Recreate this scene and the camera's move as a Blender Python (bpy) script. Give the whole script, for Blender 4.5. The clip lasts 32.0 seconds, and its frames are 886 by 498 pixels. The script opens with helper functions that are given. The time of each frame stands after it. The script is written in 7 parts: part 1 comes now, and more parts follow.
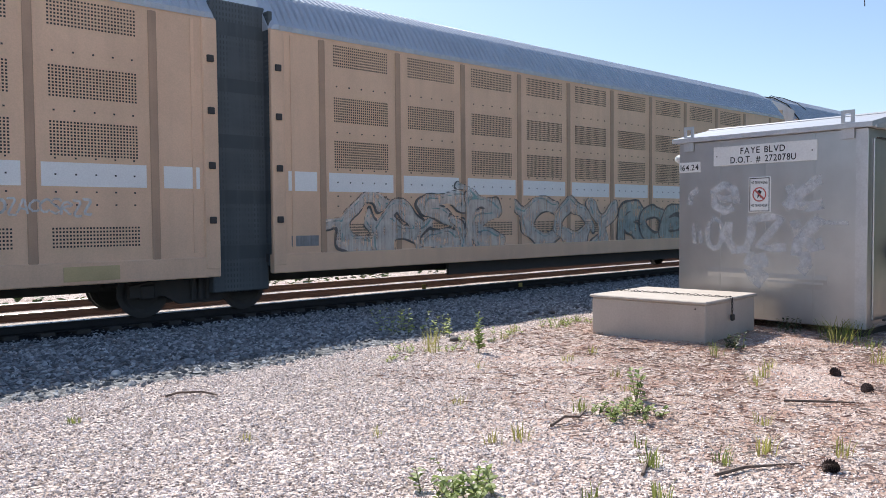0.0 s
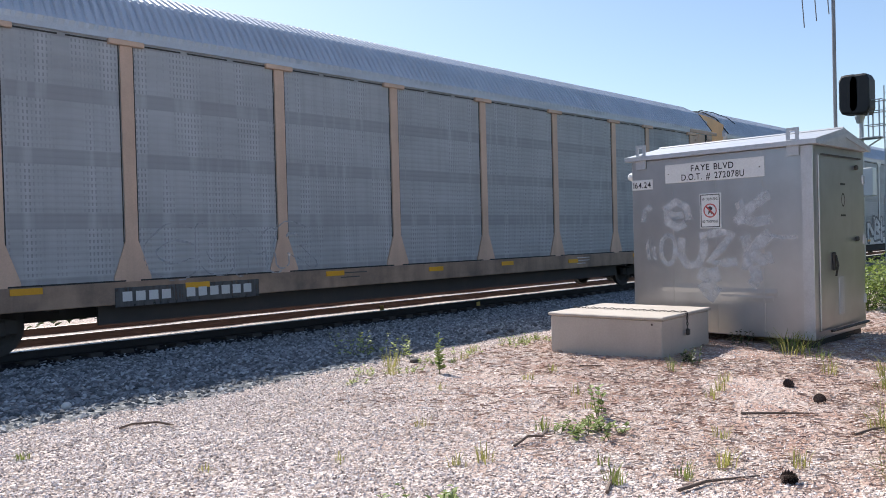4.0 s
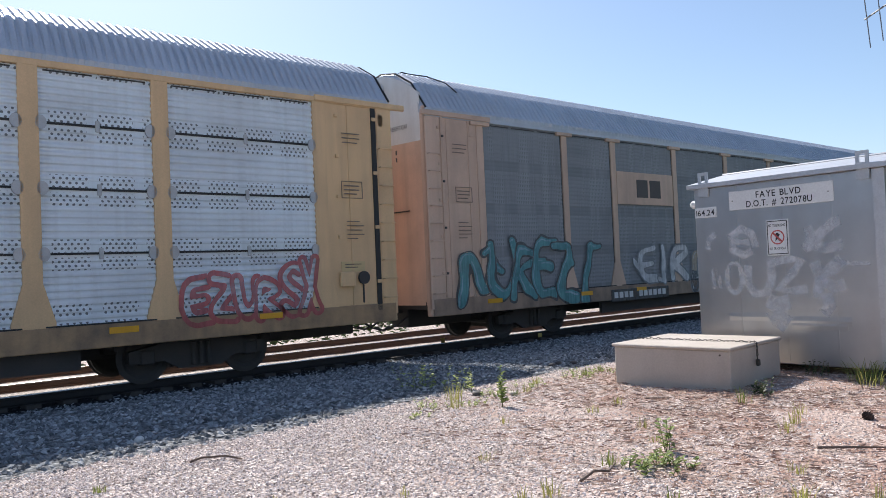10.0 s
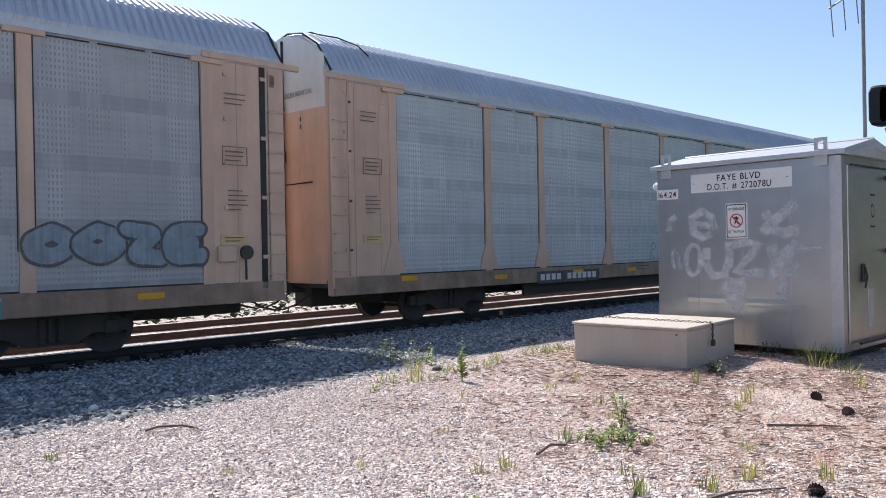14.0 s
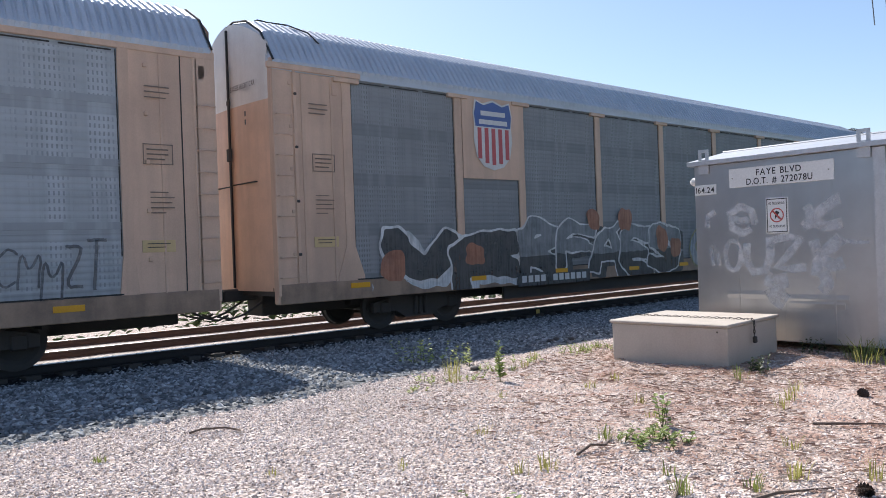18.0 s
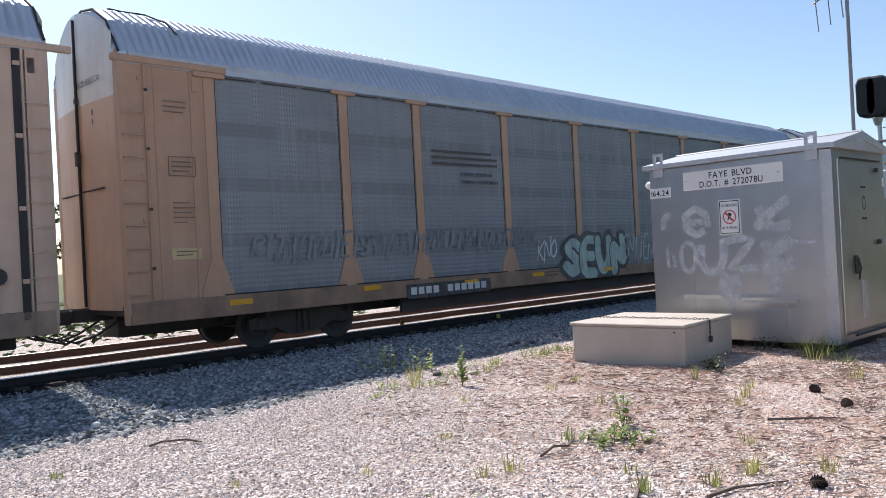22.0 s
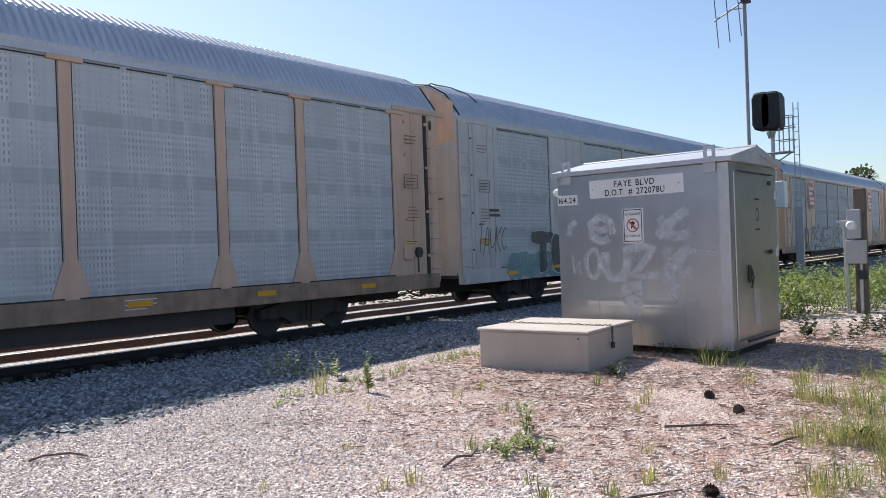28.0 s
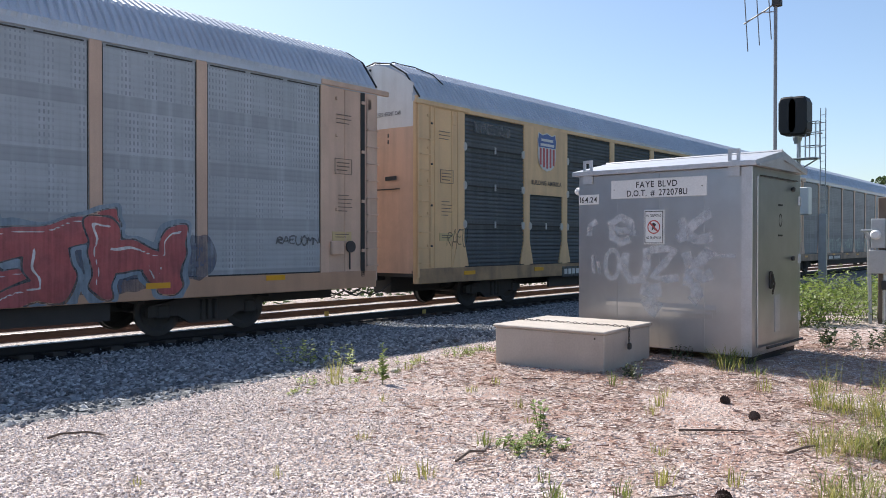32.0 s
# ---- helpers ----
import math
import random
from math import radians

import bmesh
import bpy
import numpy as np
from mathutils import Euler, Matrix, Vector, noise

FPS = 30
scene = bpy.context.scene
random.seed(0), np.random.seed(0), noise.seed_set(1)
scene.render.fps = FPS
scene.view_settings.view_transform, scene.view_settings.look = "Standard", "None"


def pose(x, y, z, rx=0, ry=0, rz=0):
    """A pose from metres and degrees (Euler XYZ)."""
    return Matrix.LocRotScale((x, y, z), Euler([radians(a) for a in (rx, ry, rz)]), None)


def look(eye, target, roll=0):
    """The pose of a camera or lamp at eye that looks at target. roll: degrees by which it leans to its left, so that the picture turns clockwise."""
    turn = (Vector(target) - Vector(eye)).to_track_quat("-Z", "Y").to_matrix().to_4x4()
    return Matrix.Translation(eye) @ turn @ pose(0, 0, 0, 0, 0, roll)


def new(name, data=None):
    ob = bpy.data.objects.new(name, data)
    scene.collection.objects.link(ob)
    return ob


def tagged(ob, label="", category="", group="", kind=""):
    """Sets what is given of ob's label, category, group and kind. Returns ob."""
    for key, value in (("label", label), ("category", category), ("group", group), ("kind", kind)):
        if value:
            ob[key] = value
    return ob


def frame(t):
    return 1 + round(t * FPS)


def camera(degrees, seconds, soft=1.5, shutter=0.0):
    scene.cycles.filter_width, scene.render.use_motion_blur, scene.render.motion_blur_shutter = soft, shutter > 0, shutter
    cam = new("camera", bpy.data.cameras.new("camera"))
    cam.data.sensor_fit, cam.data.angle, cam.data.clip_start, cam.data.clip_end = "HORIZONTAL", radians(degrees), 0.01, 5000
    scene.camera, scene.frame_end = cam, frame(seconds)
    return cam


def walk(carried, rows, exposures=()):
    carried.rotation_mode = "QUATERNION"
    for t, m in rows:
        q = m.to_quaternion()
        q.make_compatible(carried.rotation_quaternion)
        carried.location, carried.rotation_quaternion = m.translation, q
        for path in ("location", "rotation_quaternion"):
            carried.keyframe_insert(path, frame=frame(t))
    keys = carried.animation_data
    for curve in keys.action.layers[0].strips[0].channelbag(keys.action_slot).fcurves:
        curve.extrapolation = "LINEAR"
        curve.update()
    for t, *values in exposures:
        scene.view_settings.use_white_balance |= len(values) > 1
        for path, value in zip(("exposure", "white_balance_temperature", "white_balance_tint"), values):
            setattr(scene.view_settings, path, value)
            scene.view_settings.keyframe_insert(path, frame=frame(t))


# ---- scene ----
import functools

cam = camera(59.42, 32.0, 0.9)
PATH = [
    (0.0, 0.026, -0.018, 1.525, 87.77, 0.50, -42.02),
    (0.5, 0.033, -0.005, 1.531, 88.03, 0.60, -42.26),
    (1.0, 0.038, 0.004, 1.530, 88.28, 0.77, -42.91),
    (1.5, 0.032, 0.005, 1.535, 88.52, 1.06, -43.68),
    (2.0, 0.028, 0.006, 1.536, 88.71, 1.31, -44.54),
    (2.5, 0.021, 0.005, 1.536, 88.89, 1.69, -45.42),
    (4.5, 0.007, 0.005, 1.543, 89.38, 1.33, -44.99),
    (5.0, -0.003, 0.006, 1.538, 89.63, 1.11, -44.17),
    (5.5, -0.012, 0.005, 1.527, 90.25, 1.26, -43.87),
    (6.0, -0.013, 0.002, 1.512, 91.35, 1.68, -44.37),
    (6.5, 0.014, 0.016, 1.545, 92.54, 2.49, -44.86),
    (7.0, 0.001, 0.010, 1.558, 93.39, 2.97, -45.00),
    (7.5, -0.015, -0.005, 1.566, 93.57, 2.93, -44.60),
    (8.0, -0.027, -0.016, 1.568, 93.01, 2.50, -43.85),
    (8.5, -0.026, -0.018, 1.568, 92.33, 2.19, -43.13),
    (9.0, -0.016, -0.023, 1.570, 91.88, 2.33, -42.28),
    (9.5, -0.013, -0.011, 1.557, 91.78, 2.57, -41.52),
    (10.0, -0.017, -0.009, 1.555, 91.63, 2.49, -40.91),
    (10.5, -0.023, -0.010, 1.552, 91.18, 1.84, -40.80),
    (11.0, -0.025, -0.018, 1.549, 90.58, 1.01, -41.15),
    (11.5, -0.019, -0.015, 1.546, 90.07, 0.33, -41.76),
    (12.0, -0.024, -0.014, 1.539, 89.77, 0.18, -42.38),
    (12.5, -0.011, -0.004, 1.530, 89.68, 0.31, -42.87),
    (13.0, -0.006, -0.001, 1.511, 89.76, 0.62, -43.18),
    (13.5, -0.006, -0.001, 1.524, 89.78, 0.90, -43.48),
    (15.5, -0.012, 0.009, 1.526, 90.25, 1.46, -43.46),
    (16.0, -0.020, 0.011, 1.516, 90.32, 1.43, -42.90),
    (16.5, -0.023, 0.005, 1.530, 90.17, 1.42, -42.22),
    (17.0, -0.016, 0.004, 1.537, 90.06, 1.51, -41.60),
    (17.5, -0.014, 0.003, 1.540, 89.96, 1.68, -41.16),
    (18.0, -0.021, -0.002, 1.542, 89.87, 2.02, -41.02),
    (18.5, -0.013, 0.001, 1.542, 89.76, 2.30, -41.06),
    (19.0, -0.007, -0.003, 1.540, 89.80, 2.40, -41.37),
    (19.5, -0.009, -0.009, 1.536, 89.92, 2.16, -41.94),
    (20.0, -0.013, -0.010, 1.541, 90.17, 1.76, -42.51),
    (20.5, -0.009, -0.005, 1.542, 90.45, 1.57, -42.98),
    (21.0, -0.014, -0.003, 1.539, 90.68, 1.84, -43.31),
    (21.5, -0.043, -0.009, 1.536, 90.58, 2.49, -43.62),
    (22.0, -0.051, -0.012, 1.538, 90.20, 2.92, -44.02),
    (22.5, -0.053, -0.012, 1.541, 89.94, 2.92, -44.53),
    (23.0, -0.047, -0.010, 1.542, 90.19, 2.37, -44.79),
    (23.5, -0.039, -0.011, 1.541, 91.06, 1.57, -44.67),
    (24.0, -0.019, -0.007, 1.538, 92.18, 0.92, -44.39),
    (24.5, -0.001, -0.003, 1.534, 92.99, 0.68, -44.08),
    (25.0, 0.011, -0.002, 1.533, 93.15, 0.68, -44.15),
    (25.5, 0.014, 0.001, 1.526, 92.67, 0.96, -44.98),
    (26.0, 0.019, 0.000, 1.504, 91.81, 1.35, -46.59),
    (26.5, 0.035, 0.011, 1.530, 90.75, 1.50, -48.66),
    (28.5, 0.061, 0.020, 1.601, 89.88, 2.02, -50.52),
    (29.0, 0.057, 0.019, 1.601, 90.13, 1.86, -49.36),
    (29.5, 0.053, 0.018, 1.602, 90.26, 1.69, -48.29),
    (30.0, 0.050, 0.017, 1.601, 90.31, 1.51, -47.58),
    (30.5, 0.049, 0.015, 1.602, 90.14, 1.27, -47.46),
    (31.0, 0.040, 0.020, 1.598, 89.74, 0.84, -48.06),
    (31.5, 0.046, 0.021, 1.599, 89.43, 0.30, -48.87),
    (32.0, 0.044, 0.025, 1.599, 89.49, -0.04, -49.14),
]
# the clip's camera darkens a little when it tilts up to more sky
EXPOSURE = [(0, 0.53), (5, 0.53), (6.5, 0.44), (8, 0.42), (10, 0.43), (12, 0.52), (22, 0.52), (24, 0.47), (25, 0.41), (26, 0.43), (29, 0.47), (32, 0.52)]
walk(cam, [(t, pose(*p)) for t, *p in PATH], [(t, e, 6290, 11) for t, e in EXPOSURE])

# ---- world, sun ----
SUN_AZ, SUN_EL = 0.245, radians(46.1)
world = bpy.data.worlds.new("sky")
scene.world = world
world.use_nodes = True
wn = world.node_tree
sky = wn.nodes.new("ShaderNodeTexSky")
sky.sky_type = 'NISHITA'
sky.sun_disc = False
sky.sun_elevation = SUN_EL
sky.sun_rotation = SUN_AZ
sky.air_density, sky.dust_density, sky.ozone_density = 1.0, 0.85, 2.0
wn.nodes["Background"].inputs["Strength"].default_value = 0.11
wn.links.new(sky.outputs["Color"], wn.nodes["Background"].inputs["Color"])
sun_data = bpy.data.lights.new("sun", 'SUN')
sun_data.energy, sun_data.angle, sun_data.color = 5.0, radians(0.53), (1.0, 0.95, 0.87)
sun = new("sun", sun_data)
sun.matrix_world = look((0, 0, 0), (-math.sin(SUN_AZ) * math.cos(SUN_EL), -math.cos(SUN_AZ) * math.cos(SUN_EL), -math.sin(SUN_EL)))


# ---- geometry helpers ----
class Shape:
    """Vertices and faces of one mesh, grown piece by piece."""

    def __init__(self):
        self.v, self.f = [], []

    def add(self, verts, faces, m=None):
        n = len(self.v)
        self.v += [tuple(m @ Vector(p)) for p in verts] if m else [tuple(p) for p in verts]
        self.f += [tuple(i + n for i in f) for f in faces]
        return self

    def box(self, x0, x1, y0, y1, z0, z1, bevel=0.0, m=None):
        b = min(bevel, (x1 - x0) / 2.01, (y1 - y0) / 2.01, (z1 - z0) / 2.01)
        if b <= 0:
            v = [(x, y, z) for z in (z0, z1) for y in (y0, y1) for x in (x0, x1)]
            f = [(0, 2, 3, 1), (4, 5, 7, 6), (0, 1, 5, 4), (2, 6, 7, 3), (0, 4, 6, 2), (1, 3, 7, 5)]
            return self.add(v, f, m)
        rings = []
        for z, s in ((z0, b), (z0 + b, 0), (z1 - b, 0), (z1, b)):
            c = b if s == 0 else b * 1.6
            rings.append([(x0 + c, y0 + s, z), (x1 - c, y0 + s, z), (x1 - s, y0 + c, z), (x1 - s, y1 - c, z),
                          (x1 - c, y1 - s, z), (x0 + c, y1 - s, z), (x0 + s, y1 - c, z), (x0 + s, y0 + c, z)])
        return self.loft(rings, m)

    def loft(self, rings, m=None, caps=True):
        n = len(rings[0])
        v = [p for r in rings for p in r]
        f = [(i * n + j, i * n + (j + 1) % n, (i + 1) * n + (j + 1) % n, (i + 1) * n + j) for i in range(len(rings) - 1) for j in range(n)]
        if caps:
            f += [tuple(reversed(range(n))), tuple(range((len(rings) - 1) * n, len(rings) * n))]
        return self.add(v, f, m)

    def tube(self, points, radii, sides=8, m=None):
        pts = [Vector(p) for p in points]
        if not isinstance(radii, (list, tuple)):
            radii = [radii] * len(pts)
        rings = []
        for i, p in enumerate(pts):
            d = (pts[min(i + 1, len(pts) - 1)] - pts[max(i - 1, 0)]).normalized()
            a = d.cross(Vector((0, 0, 1)) if abs(d.z) < 0.9 else Vector((1, 0, 0))).normalized()
            b = d.cross(a)
            rings.append([p + radii[i] * (a * math.cos(k * math.tau / sides) + b * math.sin(k * math.tau / sides)) for k in range(sides)])
        return self.loft(rings, m)

    def sheet(self, columns, m=None):
        """A sheet through columns of points."""
        n = len(columns[0])
        v = [p for c in columns for p in c]
        f = [(i * n + j, (i + 1) * n + j, (i + 1) * n + j + 1, i * n + j + 1) for i in range(len(columns) - 1) for j in range(n - 1)]
        return self.add(v, f, m)

    def poly(self, points, m=None):
        return self.add(points, [tuple(range(len(points)))], m)

    def mesh(self, name, smooth=False):
        me = bpy.data.meshes.new(name)
        me.from_pydata(self.v, [], self.f)
        if smooth:
            me.polygons.foreach_set("use_smooth", [True] * len(me.polygons))
        me.update()
        return me


def part(name, shape, material, parent=None, label="", m=None, smooth=False):
    """Links a shape, or mesh data made before, as one mesh object under its thing."""
    me = shape if isinstance(shape, bpy.types.Mesh) else shape.mesh(name, smooth)
    if not me.materials:
        me.materials.append(material)
    ob = new(name, me)
    if parent:
        ob.parent = parent
    if m:
        ob.matrix_basis = m
    if label:
        tagged(ob, label)
    return ob


def thing(name, m, label, category, group="", kind=""):
    ob = new(name)
    ob.empty_display_size = 0.2
    ob.matrix_basis = m
    return tagged(ob, label, category, group, kind)


# ---- materials ----
def nodes_of(name):
    m = bpy.data.materials.new(name)
    m.use_nodes = True
    nt = m.node_tree
    return m, nt, nt.nodes["Principled BSDF"]


def node(nt, kind, **inputs):
    n = nt.nodes.new(kind)
    for k, v in inputs.items():
        k = k.replace("_", " ")
        if isinstance(v, bpy.types.NodeSocket):
            nt.links.new(v, n.inputs[k])
        else:
            n.inputs[k].default_value = v
    return n


def ramp(nt, fac, stops):
    r = nt.nodes.new("ShaderNodeValToRGB")
    nt.links.new(fac, r.inputs[0])
    while len(r.color_ramp.elements) < len(stops):
        r.color_ramp.elements.new(0.5)
    for e, (p, c) in zip(r.color_ramp.elements, stops):
        e.position, e.color = p, (*c, 1) if len(c) == 3 else c
    return r.outputs[0]


def mixc(nt, fac, a, b, mode='MIX'):
    n = nt.nodes.new("ShaderNodeMix")
    n.data_type, n.blend_type = 'RGBA', mode
    for i, v in ((0, fac), (6, a), (7, b)):
        if isinstance(v, bpy.types.NodeSocket):
            nt.links.new(v, n.inputs[i])
        elif i == 0:
            n.inputs[0].default_value = v
        else:
            n.inputs[i].default_value = (*v, 1)
    return n.outputs[2]


def calc(nt, op, a, b=0.0):
    n = nt.nodes.new("ShaderNodeMath")
    n.operation = op
    for i, v in enumerate((a, b)):
        if isinstance(v, bpy.types.NodeSocket):
            nt.links.new(v, n.inputs[i])
        else:
            n.inputs[i].default_value = v
    return n.outputs[0]


def place(nt, scale=(1, 1, 1), jitter=True):
    """Object coordinates, moved by a random step from object to object."""
    tc = nt.nodes.new("ShaderNodeTexCoord")
    out = tc.outputs["Object"]
    if jitter:
        info = nt.nodes.new("ShaderNodeObjectInfo")
        add = nt.nodes.new("ShaderNodeVectorMath")
        add.operation = 'ADD'
        nt.links.new(out, add.inputs[0])
        nt.links.new(calc(nt, 'MULTIPLY', info.outputs["Random"], 37.0), add.inputs[1])
        out = add.outputs[0]
    mp = node(nt, "ShaderNodeMapping", Vector=out, Scale=scale)
    return mp.outputs[0]


def mat(name, col, rough=0.6, metal=0.0, dirt=None, amount=0.5, big=1.2, fine=45.0, bump=0.04, streak=0.0, spec=0.5):
    """Paint, metal or stone: a base colour, grain, dirt in patches and, where asked, dirt running down."""
    m, nt, b = nodes_of(name)
    dirt = dirt or tuple(c * 0.55 for c in col)
    p = place(nt)
    n1 = node(nt, "ShaderNodeTexNoise", Vector=p, Scale=big, Detail=6.0, Roughness=0.65)
    n2 = node(nt, "ShaderNodeTexNoise", Vector=p, Scale=fine, Detail=3.0)
    f1 = ramp(nt, n1.outputs[0], [(0.42, (0, 0, 0)), (0.75, (1, 1, 1))])
    c = mixc(nt, calc(nt, 'MULTIPLY', f1, amount), col, dirt)
    if streak:
        n3 = node(nt, "ShaderNodeTexNoise", Vector=place(nt, (4, 4, 0.3)), Scale=1.0, Detail=3.0, Roughness=0.5)
        f3 = ramp(nt, n3.outputs[0], [(0.42, (0, 0, 0)), (0.8, (1, 1, 1))])
        c = mixc(nt, calc(nt, 'MULTIPLY', f3, streak), c, dirt)
    f2 = ramp(nt, n2.outputs[0], [(0.3, (0.94, 0.94, 0.94)), (0.7, (1.04, 1.04, 1.04))])
    c = mixc(nt, 1.0, c, f2, 'MULTIPLY')
    nt.links.new(c, b.inputs["Base Color"])
    r = calc(nt, 'ADD', calc(nt, 'MULTIPLY', n1.outputs[0], 0.25), rough - 0.12)
    nt.links.new(r, b.inputs["Roughness"])
    b.inputs["Metallic"].default_value = metal
    b.inputs["Specular IOR Level"].default_value = spec
    if bump:
        bp = node(nt, "ShaderNodeBump", Strength=bump, Distance=0.01, Height=n2.outputs[0])
        nt.links.new(bp.outputs[0], b.inputs["Normal"])
    return m

# ---- ground ----
RAIL_Z, TRACK_Y, TRACK2_Y = -0.124, 14.33, 18.15


def smooth(a, b, x):
    t = min(1.0, max(0.0, (x - a) / (b - a)))
    return t * t * (3 - 2 * t)


def ground_z(x, y):
    z = -0.07 * smooth(5.0, 8.5, y) - 0.24 * smooth(8.5, 12.6, y)
    z += 0.08 * smooth(5.5, 9.0, x) * (1 - smooth(6.0, 8.8, y))
    z -= 0.12 * smooth(16, 30, x) * (1 - smooth(8, 12, y))
    z += 0.03 * noise.noise((x * 0.35, y * 0.35, 0.3)) + 0.012 * noise.noise((x * 1.7, y * 1.7, 1.0))
    z -= 0.38 * smooth(14.6, 15.8, y) + 0.15 * smooth(20.2, 24.0, y)
    if y > 24:
        z += 0.1 * noise.noise((x * 0.05, y * 0.05, 2))
    return z
def gravel_material(name, stops, stone, base_mix=None, bump=0.6):
    """Loose stone: cells of chips, patches of dust."""
    m, nt, b = nodes_of(name)
    geo = nt.nodes.new("ShaderNodeNewGeometry")
    p = geo.outputs["Position"]
    vo = node(nt, "ShaderNodeTexVoronoi", Vector=p, Scale=1.0 / stone, Randomness=1.0)
    vo2 = node(nt, "ShaderNodeTexVoronoi", Vector=p, Scale=2.3 / stone, Randomness=1.0)
    big = node(nt, "ShaderNodeTexNoise", Vector=p, Scale=0.55, Detail=6.0, Roughness=0.6)
    fine = node(nt, "ShaderNodeTexNoise", Vector=p, Scale=90.0, Detail=3.0)
    sep = nt.nodes.new("ShaderNodeSeparateColor")
    nt.links.new(vo.outputs["Color"], sep.inputs[0])
    c = ramp(nt, sep.outputs[0], stops)
    # shade in the gaps between chips, mixed into the colour
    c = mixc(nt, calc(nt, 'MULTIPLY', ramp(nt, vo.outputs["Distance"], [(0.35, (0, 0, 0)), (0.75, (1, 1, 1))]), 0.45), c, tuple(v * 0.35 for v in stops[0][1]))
    if base_mix:
        for scale_, lo, hi, col, centre in base_mix:
            n = node(nt, "ShaderNodeTexNoise", Vector=p, Scale=scale_, Detail=8.0, Roughness=0.72)
            f = ramp(nt, n.outputs[0], [(lo, (0, 0, 0)), (hi, (1, 1, 1))])
            if centre:
                (ax, ay), r0, r1 = centre
                d = node(nt, "ShaderNodeVectorMath", Vector=p)
                d.operation = 'DISTANCE'
                d.inputs[1].default_value = (ax, ay, 0)
                f = calc(nt, 'MULTIPLY', f, ramp(nt, calc(nt, 'DIVIDE', d.outputs["Value"], r1), [(r0 / r1, (1, 1, 1)), (1.0, (0, 0, 0))]))
            c = mixc(nt, f, c, col)
    c = mixc(nt, 1.0, c, ramp(nt, big.outputs[0], [(0.3, (0.82, 0.8, 0.78)), (0.7, (1.1, 1.1, 1.1))]), 'MULTIPLY')
    c = mixc(nt, 1.0, c, ramp(nt, fine.outputs[0], [(0.3, (0.8, 0.8, 0.8)), (0.7, (1.15, 1.15, 1.15))]), 'MULTIPLY')
    nt.links.new(c, b.inputs["Base Color"])
    b.inputs["Roughness"].default_value = 0.95
    b.inputs["Specular IOR Level"].default_value = 0.2
    h = calc(nt, 'SUBTRACT', 1.0, calc(nt, 'ADD', vo.outputs["Distance"], calc(nt, 'MULTIPLY', vo2.outputs["Distance"], 0.5)))
    bp = node(nt, "ShaderNodeBump", Strength=bump, Distance=stone * 0.6, Height=h)
    nt.links.new(bp.outputs[0], b.inputs["Normal"])
    return m


def scatter_material(name, stops, rough=0.9):
    """Each loose piece takes its own tone."""
    m, nt, b = nodes_of(name)
    geo = nt.nodes.new("ShaderNodeNewGeometry")
    n = node(nt, "ShaderNodeTexNoise", Vector=geo.outputs["Position"], Scale=120.0, Detail=2.0)
    c = ramp(nt, geo.outputs["Random Per Island"], stops)
    c = mixc(nt, 1.0, c, ramp(nt, n.outputs[0], [(0.3, (0.8, 0.8, 0.8)), (0.7, (1.15, 1.15, 1.15))]), 'MULTIPLY')
    nt.links.new(c, b.inputs["Base Color"])
    b.inputs["Roughness"].default_value = rough
    b.inputs["Specular IOR Level"].default_value = 0.25
    return m


CHIPS = [(0.0, (0.20, 0.155, 0.135)), (0.3, (0.52, 0.425, 0.38)), (0.7, (0.80, 0.68, 0.62)), (1.0, (0.95, 0.84, 0.79))]
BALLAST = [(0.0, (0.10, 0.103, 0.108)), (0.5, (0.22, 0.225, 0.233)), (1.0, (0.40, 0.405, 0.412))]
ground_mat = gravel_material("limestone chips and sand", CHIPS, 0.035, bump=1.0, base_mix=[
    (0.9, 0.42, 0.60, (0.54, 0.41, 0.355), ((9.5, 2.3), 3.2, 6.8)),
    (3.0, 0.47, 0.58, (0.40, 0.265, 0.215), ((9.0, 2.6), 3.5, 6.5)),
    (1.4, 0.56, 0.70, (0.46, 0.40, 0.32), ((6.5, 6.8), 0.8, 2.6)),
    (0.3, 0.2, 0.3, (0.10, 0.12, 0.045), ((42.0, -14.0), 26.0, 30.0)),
    # unseen green patch, added for the reflection in the bungalow's door side
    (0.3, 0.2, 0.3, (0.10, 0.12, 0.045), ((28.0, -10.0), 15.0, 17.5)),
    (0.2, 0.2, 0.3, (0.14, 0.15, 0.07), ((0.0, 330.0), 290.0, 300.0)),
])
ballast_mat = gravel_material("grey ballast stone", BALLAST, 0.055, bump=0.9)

XS = [-900, -500, -250, -120, -60, -35, -22, -14, -9] + [-6 + 0.14 * i for i in range(150)] + [15.5, 16.5, 18, 20, 23, 27, 32, 40, 52, 70, 100, 150, 250, 500, 900]
YS = [-900, -400, -150, -60, -25, -12, -6, -3, -1.5, -0.5] + [0.14 * i for i in range(94)] + [13.4, 14.3, 15.2, 16.2, 17.2, 18.2, 19.2, 20.2, 22, 24, 27, 32, 40, 60, 100, 200, 400, 900]
ground = part("ground", Shape().sheet([[(x, y, ground_z(x, y)) for y in YS] for x in XS]), ground_mat, smooth=True)
tagged(ground, "pale limestone gravel ground with pine needles and sand", "ground", kind="structure")

